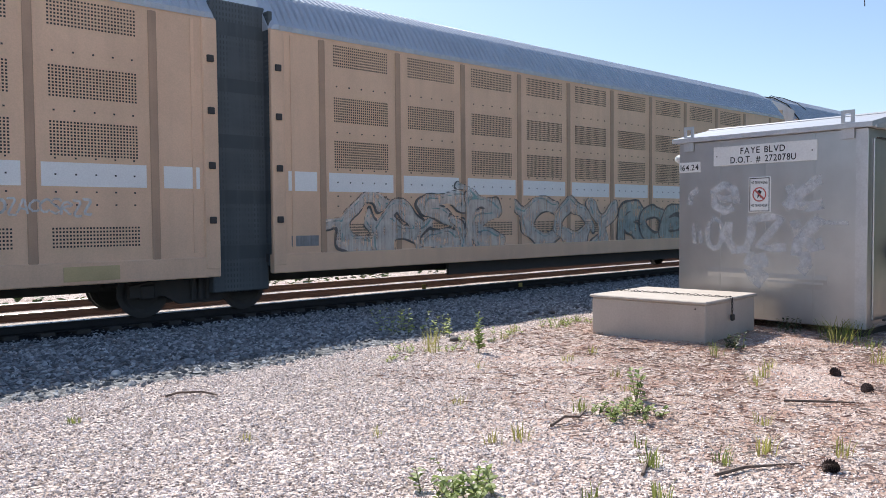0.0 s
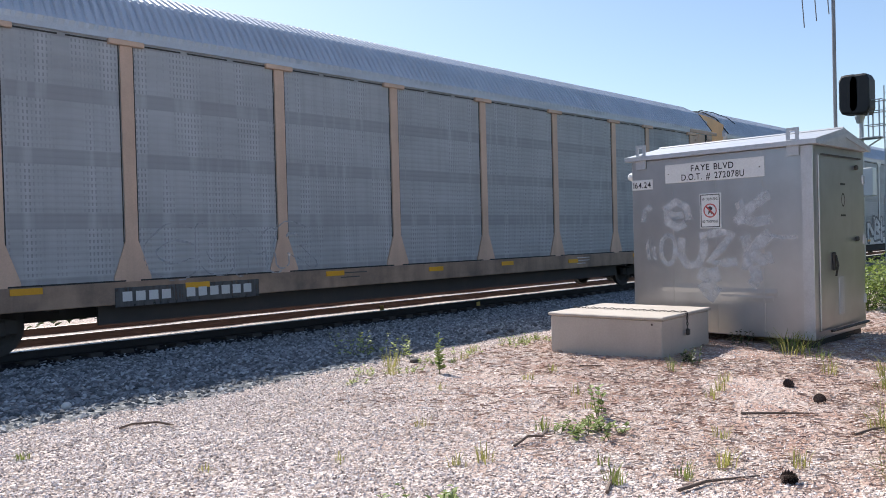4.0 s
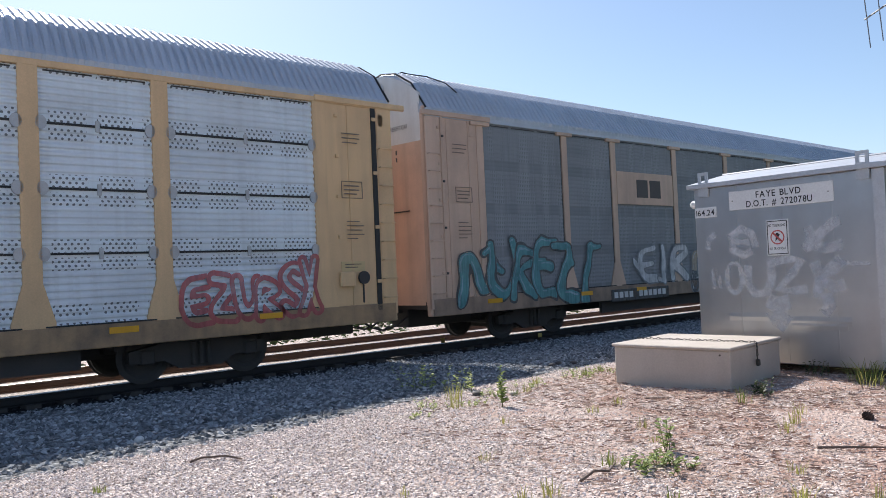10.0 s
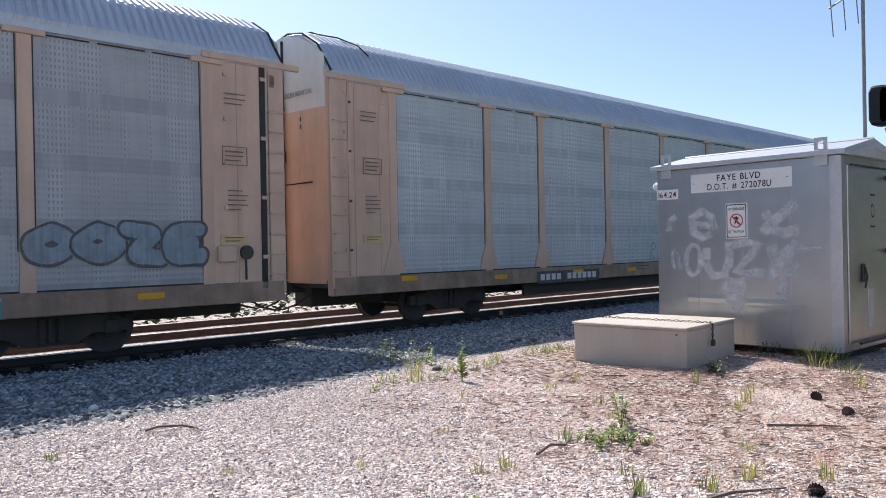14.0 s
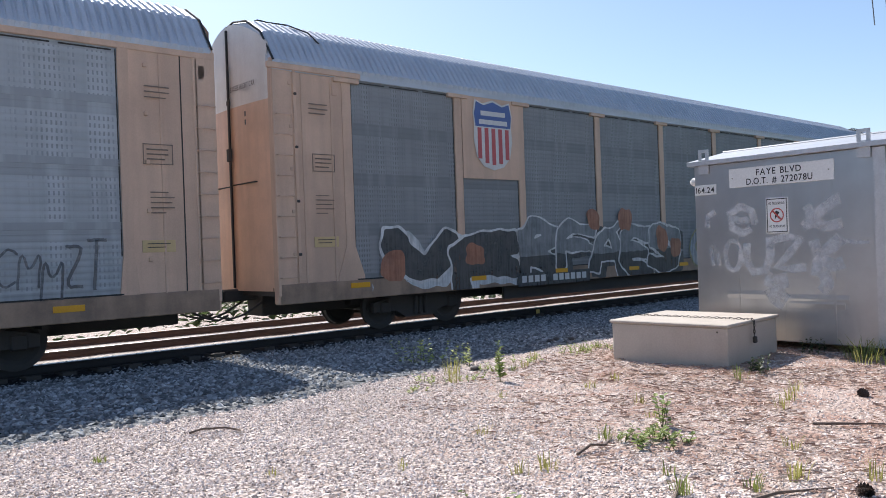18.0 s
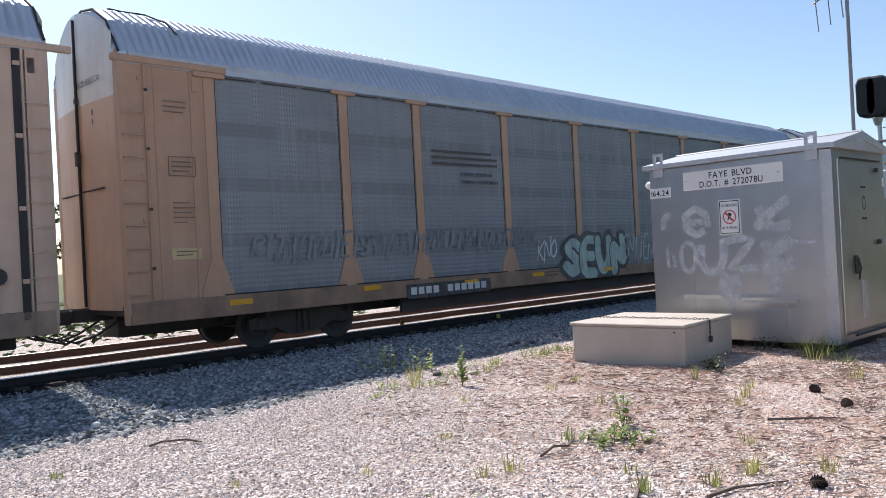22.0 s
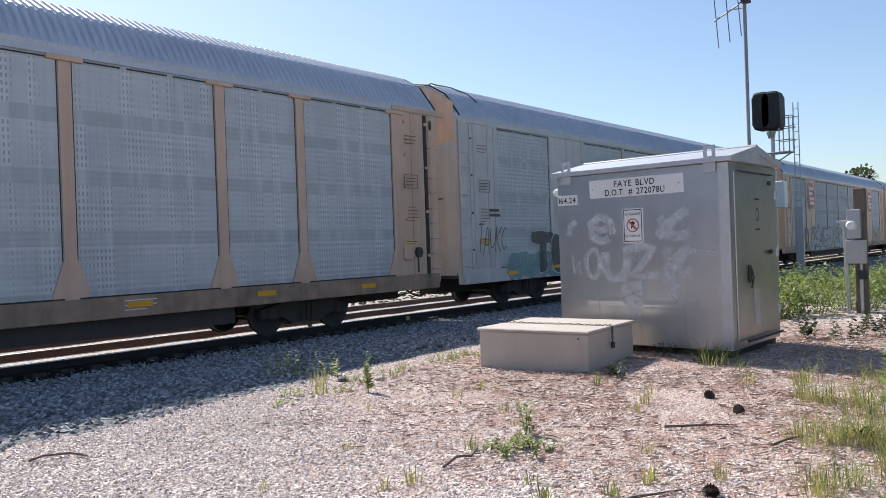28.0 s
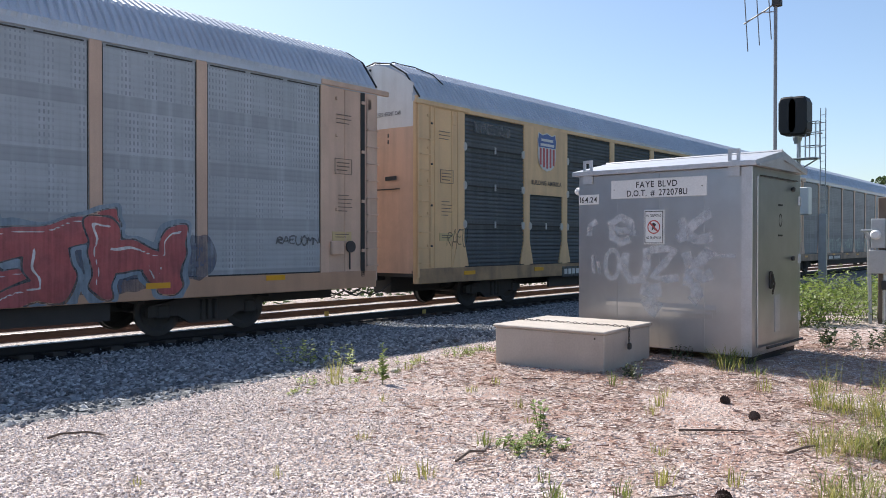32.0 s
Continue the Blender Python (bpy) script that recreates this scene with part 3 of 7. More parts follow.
def board(parent, u0, u1, z0, z1, material, name="sign_panel", y=SIDE + 0.004, label=""):
    return bit(name, (name, round(u1 - u0, 2), round(z1 - z0, 2)), lambda: Shape().box(-(u1 - u0) / 2, (u1 - u0) / 2, -0.006, 0.02, 0, z1 - z0, 0.003), material, parent, at((u0 + u1) / 2, z0, y), label)


def frame_box(parent, u, z, w, h, material, y=SIDE):
    def build():
        s = Shape()
        t = 0.013
        for b in ((0, w, 0, t), (0, w, h - t, h), (0, t, 0, h), (w - t, w, 0, h)):
            s.box(b[0], b[1], -0.004, 0.004, b[2], b[3])
        return s
    return bit("stencil_frame", ("stencil_frame", w, h), build, material, parent, at(u, z, y))


# ---- lettering and sprayed pieces ----
GLYPHS = {}


def glyph(ch, offset):
    """A letter of the built-in font as a flat list of points and faces, one unit high."""
    k = (ch, offset)
    if k not in GLYPHS:
        cu = bpy.data.curves.new("letter", 'FONT')
        cu.body, cu.size, cu.offset, cu.resolution_u = ch, 1.0, offset, 3
        ob = bpy.data.objects.new("letter", cu)
        me = bpy.data.meshes.new_from_object(ob)
        GLYPHS[k] = ([tuple(v.co) for v in me.vertices], [tuple(p.vertices) for p in me.polygons])
        bpy.data.objects.remove(ob)
        bpy.data.meshes.remove(me)
        bpy.data.curves.remove(cu)
    return GLYPHS[k]


def lettering(text, height, width=None, offset=0.0, space=1.0):
    """Flat lettering in the plane x, z, its left foot at the origin."""
    s = Shape()
    x = 0.0
    for ch in text:
        if ch == " ":
            x += 0.35
            continue
        v, f = glyph(ch, offset)
        x0, x1 = min(p[0] for p in v), max(p[0] for p in v)
        s.add([(p[0] - x0 + x, 0.0, p[1]) for p in v], f)
        x += x1 - x0 + 0.1 * space
    k = height / 0.72
    kx = width / max(0.01, x - 0.1) if width else k
    s.v = [(p[0] * kx, p[1], p[2] * k) for p in s.v]
    return s


# letters as strokes on a grid of columns a to e and rows 1 to 7
FONT = {"A": "a1 b5 c7 d5 e1/b3 d3", "B": "a1 a7 d6 d5 a4/a4 e3 e2 a1", "C": "e6 c7 a5 a3 c1 e2", "D": "a1 a7 d6 e4 d2 a1", "E": "e7 a7 a1 e1/a4 d4",
        "F": "e7 a7 a1/a4 d4", "G": "e6 c7 a5 a3 c1 e2 e4 c4", "H": "a1 a7/e1 e7/a4 e4", "I": "c1 c7", "K": "a1 a7/e7 a4 e1", "L": "a7 a1 e1", "M": "a1 a7 c3 e7 e1",
        "N": "a1 a7 e1 e7", "O": "c7 a5 a3 c1 e3 e5 c7", "P": "a1 a7 e6 e5 a4", "Q": "c7 a5 a3 c1 e3 e5 c7/c3 e1", "R": "a1 a7 e6 e5 a4 e1", "S": "e6 c7 a6 a5 e3 e2 c1 a2",
        "T": "a7 e7/c7 c1", "U": "a7 a3 c1 e3 e7", "V": "a7 c1 e7", "W": "a7 b1 c5 d1 e7", "X": "a1 e7/a7 e1", "Y": "a7 c4 e7/c4 c1", "Z": "a7 e7 a1 e1", "2": "a6 c7 e6 e5 a1 e1"}


def strokes(ch, curl):
    """The strokes of a letter in the unit square, their corners cut off curl times."""
    for run in FONT[ch].split("/"):
        pts = [((ord(q[0]) - 97) / 4, (int(q[1]) - 1) / 6) for q in run.split()]
        for _ in range(curl):
            cut = [pts[0]]
            for p, q in zip(pts[:-1], pts[1:]):
                cut += [(0.75 * p[0] + 0.25 * q[0], 0.75 * p[1] + 0.25 * q[1]), (0.25 * p[0] + 0.75 * q[0], 0.25 * p[1] + 0.75 * q[1])]
            pts = cut + [pts[-1]]
        yield pts


def field(u0, u1, z0, z1, step=0.036):
    xs, zs = np.arange(u0, u1 + step, step), np.arange(z0, z1 + step, step)
    return xs, zs, *np.meshgrid(xs, zs, indexing="ij")


def wave(X, Z, rnd, amp, fine=1.0):
    """A smooth random wobble over the side."""
    f = 0.0 * X
    for k in (0.9, 1.7, 3.3, 6.0):
        a, ph = rnd.uniform(0, math.tau), rnd.uniform(0, math.tau)
        f = f + amp * 0.55 / k ** 0.6 * np.sin(fine * k * 1.9 * (X * math.cos(a) + Z * math.sin(a)) + ph)
    return f


def capsule(X, Z, p, q, power):
    """Distance to the line from p to q; a high power squares its ends off."""
    dx, dz = q[0] - p[0], q[1] - p[1]
    t = np.clip(((X - p[0]) * dx + (Z - p[1]) * dz) / max(1e-9, dx * dx + dz * dz), 0, 1)
    ax, az = np.abs(X - p[0] - t * dx), np.abs(Z - p[1] - t * dz)
    return np.hypot(ax, az) if power <= 2 else (ax ** power + az ** power) ** (1 / power)


def region(name, F, xs, zs, back, material, parent):
    """One patch of paint wherever the field F is below zero."""
    F = np.maximum(F, 0.71 - zs[None, :])
    s = Shape()
    y = SIDE + back
    ins = F < 0
    n = ins[:-1, :-1].astype(int) + ins[1:, :-1] + ins[:-1, 1:] + ins[1:, 1:]
    if not n.any():
        return
    for j in range(n.shape[1]):
        i = 0
        row = n[:, j] == 4
        while i < len(row):
            if row[i]:
                k = i
                while k < len(row) and row[k]:
                    k += 1
                s.add([(xs[i] - UC, y, zs[j]), (xs[k] - UC, y, zs[j]), (xs[k] - UC, y, zs[j + 1]), (xs[i] - UC, y, zs[j + 1])], [(0, 1, 2, 3)])
                i = k
            i += 1
    for i, j in np.argwhere((n > 0) & (n < 4)):
        ring = [(xs[i + a], zs[j + b], F[i + a, j + b]) for a, b in ((0, 0), (1, 0), (1, 1), (0, 1))]
        pts = []
        for k, (x, z, f) in enumerate(ring):
            x2, z2, f2 = ring[(k + 1) % 4]
            if f < 0:
                pts.append((x - UC, y, z))
            if (f < 0) != (f2 < 0):
                t = f / (f - f2)
                pts.append((x + t * (x2 - x) - UC, y, z + t * (z2 - z)))
        if len(pts) > 2:
            s.add(pts, [tuple(range(len(pts)))])
    if s.f:
        part(name, s, material, parent)


def piece(parent, text, u0, u1, z0, z1, fill, edge, seed=1, r=0.15, rim=0.045, wob=0.1, slant=0.0, glow=None, low=None, cast=None, power=2.0, curl=2, inner=None, spikes=0, lap=1.1, gaps=0.0, cap=0.19):
    """A sprayed piece: fat letters that lap over one another, with rims and, where it has them, a halo, a cast block, a second colour at the foot and inner lines."""
    rnd = random.Random(seed * 7 + len(text))
    wob, r, rim = wob * 0.45, min(r * 0.85, cap * (u1 - u0) / len(text)), rim * (1.2 if rim > 0.035 else 1.0)
    xs, zs, X, Z = field(u0 - 0.35, u1 + 0.35, max(0.69, z0 - 0.3), z1 + 0.35)
    WX, WZ = X + wave(X, Z, rnd, wob), Z + wave(X, Z, rnd, wob)
    cell, h = (u1 - u0) / len(text), z1 - z0
    fat = r * (1.15 - 0.3 * (Z - z0) / h) + wave(X, Z, rnd, 0.12 * r, 2.0)
    fields = []
    for i, ch in enumerate(text):
        turn, dz = radians(rnd.uniform(-8, 8)), rnd.uniform(-0.05, 0.05) * h
        wide, tall = max(0.05, cell * lap - 2 * r), max(0.1, h * rnd.uniform(0.94, 1.05) - 2 * r)
        cx, cz = u0 + cell * (i + 0.5), (z0 + z1) / 2 + dz
        lx, lz = WX - cx - slant * (WZ - cz), WZ - cz
        lx, lz = lx * math.cos(turn) + lz * math.sin(turn), lz * math.cos(turn) - lx * math.sin(turn)
        d = None
        if ch != " ":
            runs = list(strokes(ch, curl))
            for _ in range(spikes):
                p = rnd.choice(rnd.choice(runs))
                runs.append([p, (p[0] + rnd.choice((-1, 1)) * rnd.uniform(0.2, 0.6), p[1] + rnd.uniform(-0.4, 0.4))])
            for k, run in enumerate(runs):
                for p, q in zip(run[:-1], run[1:]):
                    e = capsule(lx, lz, ((p[0] - 0.5) * wide, (p[1] - 0.5) * tall), ((q[0] - 0.5) * wide, (q[1] - 0.5) * tall), power)
                    e = e + (0.35 * r if k >= len(runs) - spikes else 0)
                    d = e if d is None else np.minimum(d, e)
            fields.append(d - fat)
    whole = functools.reduce(np.minimum, fields)
    if cast:
        sx, sz = 4, -3
        moved = np.roll(np.roll(whole, sx, 0), sz, 1)
        moved[:sx], moved[:, sz:] = 9.0, 9.0
        region("painted_shadow", np.maximum(np.minimum(moved, np.roll(moved, 2, 0)) - rim, rim - whole), xs, zs, 0.0035, cast, parent)
    if glow:
        region("painted_halo", np.maximum(whole - rim - 0.09 - 0.03 * np.sin(5 * X), rim - whole), xs, zs, 0.005, glow, parent)
    later = None
    for i in range(len(fields) - 1, -1, -1):
        d = fields[i]
        cut = -9.0 + 0 * d if later is None else rim - later
        region("painted_outline", np.maximum(np.maximum(np.abs(d - rim * 0.5) - rim * 0.5, cut), gaps * wave(X, Z, rnd, 0.3, 2.0) - 0.01 if gaps else -9.0), xs, zs, 0.002, edge, parent)
        if fill:
            f = np.maximum(d, cut)
            if low:
                split = z0 + 0.42 * h + wave(X, 0 * Z, rnd, 0.05, 1.6) - Z
                region("painted_foot", np.maximum(f, -split), xs, zs, 0.0, low, parent)
                f = np.maximum(f, split)
            region("painted_letter", f, xs, zs, 0.0, fill, parent)
        if inner:
            slope = np.gradient(d, axis=1) - np.gradient(d, axis=0)
            region("painted_accent", np.maximum(np.maximum(np.abs(d + 0.45 * r) - 0.017, cut), -slope), xs, zs, -0.002, inner, parent)
        later = d if later is None else np.minimum(later, d)


def cloud(parent, u0, u1, z0, z1, material, seed=1, back=0.0065):
    """A patch of sprayed background with a billowing edge."""
    rnd = random.Random(seed)
    xs, zs, X, Z = field(u0 - 0.25, u1 + 0.25, max(0.69, z0 - 0.2), z1 + 0.25, 0.05)
    hw, hh = (u1 - u0) / 2, (z1 - z0) / 2
    k = min(hw, hh) * 0.7
    ax, az = np.abs(X - u0 - hw) - hw + k, np.abs(Z - z0 - hh) - hh + k
    d = np.hypot(np.maximum(ax, 0), np.maximum(az, 0)) + np.minimum(np.maximum(ax, az), 0) - k
    region("painted_background", d + wave(X, Z, rnd, 0.1, 1.8) + 0.04, xs, zs, back, material, parent)


def stroke(s, pts, width, back=0.0):
    """A flat sprayed line through points of the side."""
    left, right = [], []
    for i, p in enumerate(pts):
        a, b = pts[max(i - 1, 0)], pts[min(i + 1, len(pts) - 1)]
        dx, dz = b[0] - a[0], b[1] - a[1]
        k = width / 2 / max(1e-6, math.hypot(dx, dz))
        left.append((p[0] - dz * k - UC, SIDE + back, p[1] + dx * k))
        right.append((p[0] + dz * k - UC, SIDE + back, p[1] - dx * k))
    s.sheet([[a, b] for a, b in zip(left, right)])


def tag(parent, u0, u1, z0, z1, material, seed=1, width=0.035, text=None):
    """A quick scrawl: thin leaning letters that run into one another."""
    rnd = random.Random(seed)
    n = max(3, round((u1 - u0) / max(0.15, 0.38 * (z1 - z0))))
    text = text or "".join(rnd.choice("SENRAKOMZTWUC") for _ in range(n))
    cell, h = (u1 - u0) / len(text), z1 - z0
    s = Shape()
    lean = rnd.uniform(0.1, 0.35)
    for i, ch in enumerate(text):
        if ch == " ":
            continue
        k, dz = rnd.uniform(0.7, 1.05), rnd.uniform(-0.1, 0.1) * h
        for j, run in enumerate(strokes(ch, 2)):
            pts = [(u0 + cell * (i + 0.08 + 0.9 * x) + lean * (z - 0.5) * h * 0.5 + rnd.uniform(-0.008, 0.008), max(0.74, z0 + dz + h * (0.5 + (z - 0.5) * k) + rnd.uniform(-0.008, 0.008))) for x, z in run]
            stroke(s, pts, width * rnd.uniform(0.6, 0.9), -0.004 - 0.0004 * ((i + j) % 4))
    tagged(part("painted_scrawl", s, material, parent), kind="stuff")


# ---- building the cars ----
silver, white_p, black_p = paint("silver spray", (0.78, 0.81, 0.84)), paint("white spray", (0.9, 0.9, 0.9)), paint("black spray", (0.035, 0.037, 0.04), 0.2)
blue_p, sky_p, teal_p = paint("blue spray", (0.05, 0.16, 0.40)), paint("pale blue spray", (0.30, 0.50, 0.62)), paint("teal spray", (0.06, 0.34, 0.36))
red_p, maroon_p, orange_p = paint("red spray", (0.50, 0.06, 0.06)), paint("maroon spray", (0.21, 0.035, 0.055)), paint("rust orange spray", (0.46, 0.16, 0.07))
green_p, mint_p, lime_p = paint("green spray", (0.05, 0.22, 0.13)), paint("mint spray", (0.50, 0.66, 0.60)), paint("lime spray", (0.33, 0.40, 0.12))
purple_p, pink_p, beige_p = paint("purple spray", (0.22, 0.17, 0.33)), paint("pink spray", (0.62, 0.44, 0.48)), paint("beige spray", (0.58, 0.46, 0.33))
steel_p, smoke_p, gold_p = paint("steel blue spray", (0.25, 0.34, 0.42)), paint("grey spray", (0.26, 0.28, 0.30)), paint("mustard spray", (0.52, 0.36, 0.08))
faint_p = paint("faded black spray", (0.10, 0.105, 0.11), 0.6, 0.6)
navy_p, navy_t, ink_t = paint("blue-black spray", (0.03, 0.045, 0.085), 0.2), paint("thin blue-black spray", (0.05, 0.08, 0.15), 0.3, 0.6), paint("thin black spray", (0.045, 0.045, 0.05), 0.2, 0.72)
lilac_p, lilac_t, rose_p, rose_t = paint("lilac spray", (0.42, 0.36, 0.55)), paint("thin lilac spray", (0.46, 0.46, 0.58), 0.5, 0.62), paint("dusty rose spray", (0.42, 0.30, 0.26), 0.5, 0.7), paint("thin rose spray", (0.42, 0.27, 0.21), 0.5, 0.5)
teal_t, sky_t, steel_t = paint("thin teal spray", (0.16, 0.42, 0.43), 0.5, 0.55), paint("thin pale blue spray", (0.22, 0.42, 0.62), 0.5, 0.6), paint("thin steel blue spray", (0.25, 0.38, 0.50), 0.5, 0.55)
smoke_t, maroon_t, beige_t = paint("thin grey spray", (0.15, 0.16, 0.175), 0.5, 0.55), paint("thin maroon spray", (0.25, 0.06, 0.07), 0.5, 0.55), paint("thin beige spray", (0.48, 0.42, 0.32), 0.5, 0.5)
mint_t, mint_d, green_l, gold_l = paint("thin mint spray", (0.42, 0.56, 0.54), 0.5, 0.55), paint("dusty mint spray", (0.36, 0.44, 0.38), 0.5, 0.7), paint("bottle green spray", (0.13, 0.36, 0.26), 0.5, 0.75), paint("dull yellow spray", (0.46, 0.42, 0.20), 0.5, 0.7)
logo_red, logo_blue, logo_yellow = paint("red sign paint", (0.55, 0.055, 0.06), 0.25, 1.2), paint("blue sign paint", (0.03, 0.10, 0.36), 0.25, 1.2), paint("yellow sign paint", (0.66, 0.42, 0.09), 0.4, 1.2)
logo_purple, logo_white = paint("purple sign paint", (0.16, 0.06, 0.17), 0.4, 1.1), paint("white sign paint", (0.74, 0.74, 0.73), 0.25, 1.2)


def end_of(c, frame, door, top, sgn, kind):
    """End doors, corner posts, ladder and coupler of one end; sgn -1 is the leading end."""
    x = -HALF if sgn < 0 else HALF
    turn = 0 if sgn < 0 else 180
    for side in (0, 1):
        for up in (False, True):
            material = top if up else door
            d = bit("end_door_top" if up else "end_door", ("door", up, side), lambda: mirror_y(door_leaf(up)) if side else door_leaf(up), material, c, pose(x, 0, 0, 0, 0, turn), "white upper part" if up and top is whitepaint else "")
    bit("door_fold", "door_fold", lambda: Shape().box(-0.104, -0.07, -1.0, -0.05, 3.02, 3.045).box(-0.104, -0.07, 0.05, 1.0, 3.0, 3.025), seam_mat, c, pose(x, 0, 0, 0, 0, turn))
    bit("door_lock", "door_lock", lambda: Shape().tube([(-0.15, -0.05, 1.1), (-0.15, -0.05, 5.4)], 0.016, 6).box(-0.19, -0.12, -0.1, 0.02, 3.5, 3.75, 0.01).box(-0.17, -0.12, -0.09, 0.0, 4.6, 4.7, 0.01), under_mat, c, pose(x, 0, 0, 0, 0, turn))
    bit("roof_edge", "roof_edge", lambda: Shape().tube([(0.04, yy * 0.995, zz + 0.0) for yy, zz in ROOF[1:-1]], 0.022, 6), seam_mat, c, pose(x, 0, 0, 0, 0, turn))
    if sgn < 0:
        bit("roof_cable", "roof_cable", lambda: Shape().tube([(0.3, -0.25, 6.27), (0.42, -0.3, 6.33), (0.62, -0.32, 6.31), (0.95, -0.55, 6.25), (1.15, -1.0, 6.02), (1.2, -1.3, 5.75)], 0.016, 6), seam_mat, c, pose(x, 0, 0, 0, 0, turn))
        for z in (4.62, 3.62, 2.6, 1.6):
            bit("hinge_bolt", "hinge_bolt", lambda: Shape().box(-0.03, 0.03, -0.03, 0.0, 0, 0.05, 0.008), under_mat, c, at(U0 + 0.46, z, -W - 0.045))
    elif kind == "smooth":
        bit("end_seam", "end_seam", lambda: Shape().box(-0.01, 0.01, -0.02, 0.02, 0.95, 5.06), seam_mat, c, at(U1 - 0.62, 0, -W + 0.0))
    else:
        bit("brake_box", "brake_box", lambda: Shape().box(-0.17, 0.17, -0.1, 0.0, 0, 0.3, 0.02), frame, c, at(U1 - 1.25, 1.45, -W - 0.01))
        # disc and bar added in place of a dark grease smear
        bit("brake_wheel", "brake_wheel", lambda: Shape().tube([(0.0, -0.02, 0.0), (0.0, -0.07, 0.0)], 0.13, 14).box(-0.02, 0.02, -0.03, 0.0, -0.5, 0.1, 0.01), under_mat, c, at(U1 - 0.85, 1.62, -W - 0.01), "dark disc standing for a smear of grease")
        bit("end_gap", "end_gap", lambda: Shape().box(-0.055, 0.055, -0.02, 0.02, 0.95, 5.06), seam_mat, c, at(U1 - 0.46, 0, -W - 0.015))
        for z in (1.5, 2.6, 3.7, 4.8):
            bit("gap_hinge", "gap_hinge", lambda: Shape().box(-0.05, 0.05, -0.03, 0.0, 0, 0.07, 0.008), frame, c, at(U1 - 0.46, z, -W - 0.03))
    bit("door_seam", "door_seam", lambda: Shape().box(-0.14, -0.09, -0.016, 0.016, 1.0, 6.1), seam_mat, c, pose(x, 0, 0, 0, 0, turn))
    for sy in (-1, 1):
        bit("corner_post", "corner_post", lambda: Shape().box(-0.09, 0.09, -0.08, 0.08, 0.7, 5.3, 0.02), frame, c, pose(x * 0.9935, sy * 1.44, 0))
    u = U0 if sgn < 0 else U1
    d = 1 if sgn < 0 else -1
    if sgn < 0:
        bit("slot", "slot", lambda: Shape().box(-0.03, 0.03, -0.03, 0.05, 1.1, 5.1, 0.006), frame, c, at(u + d * 0.46, 0, -W - 0.012))
    for y in (-0.62, 0.6) if kind == "up" and sgn < 0 else ():
        bit("door_label", "door_label", lambda: Shape().box(-0.006, 0.006, -0.34, 0.34, -0.05, 0.05), seam_mat, c, pose(x - 0.115 + 0.03 * abs(y), y, 3.3, 0, 0, -9 if y < 0 else 9))
    bit("corner_plate", "corner_plate", lambda: Shape().box(-0.2, 0.2, -0.03, 0.05, 0.85, 5.14, 0.015), frame, c, at(u + d * 0.2))
    for i in range(9):
        bit("ladder_rung", "ladder_rung", rung_shape, frame, c, at(u + d * 0.2, 1.2 + 0.38 * i, -W - 0.03))
    bit("coupler", "coupler", coupler_shape, under_mat, c, pose(x + sgn * 0.05, 0, 0, 0, 0, 0 if sgn > 0 else 180))
    bars(c, u + (0.75 if sgn < 0 else -1.25), 4.5, (0.42, 0.42, 0.36), 0.025, 0.09, faded_ink)
    frame_box(c, u + (0.8 if sgn < 0 else -1.3), 3.2, 0.5, 0.34, faded_ink)
    bars(c, u + (0.86 if sgn < 0 else -1.24), 3.46, (0.36, 0.36, 0.3), 0.03, 0.08, faded_ink)
    bars(c, u + (0.85 if sgn < 0 else -1.2), 2.75, (0.3, 0.4, 0.36, 0.4, 0.25), 0.025, 0.085, faded_ink)
    board(c, u + (0.8 if sgn < 0 else -1.35), u + (1.35 if sgn < 0 else -0.8), 1.75, 1.95, label_yellow, "label_plate", y=-W - 0.02)
    bars(c, u + (0.88 if sgn < 0 else -1.27), 1.9, (0.38, 0.3), 0.02, 0.06, ink, y=-W - 0.032)
    if sgn < 0 and top is whitepaint:
        part("stencil", cached("excess", lambda: turned_text("EXCESS HEIGHT CAR", 0.10, 0.95), ink), ink, c, "small black stencilled words", pose(-HALF - 0.118, -0.12, 4.85))
        bars_end(c, 4.42)


def mirror_y(s):
    s.v = [(x, -y, z) for x, y, z in s.v]
    s.f = [tuple(reversed(f)) for f in s.f]
    return s


def turned_text(text, h, w):
    """Lettering for a face that looks towards -x, following its bow."""
    s = lettering(text, h, w, 0.01)
    s.v = [(-0.012 + 0.045 * (x / 1.2) ** 2, -x, z) for x, y, z in s.v]
    return s


def bars_end(c, z):
    for i, w in enumerate((0.34, 0.42)):
        bit("stencil_line", ("end_stencil", w), lambda: Shape().box(-0.004, 0.004, -0.75, -0.75 + w, -0.1, 0), ink, c, pose(-HALF - 0.075, 0.12, z - 0.16 * i))


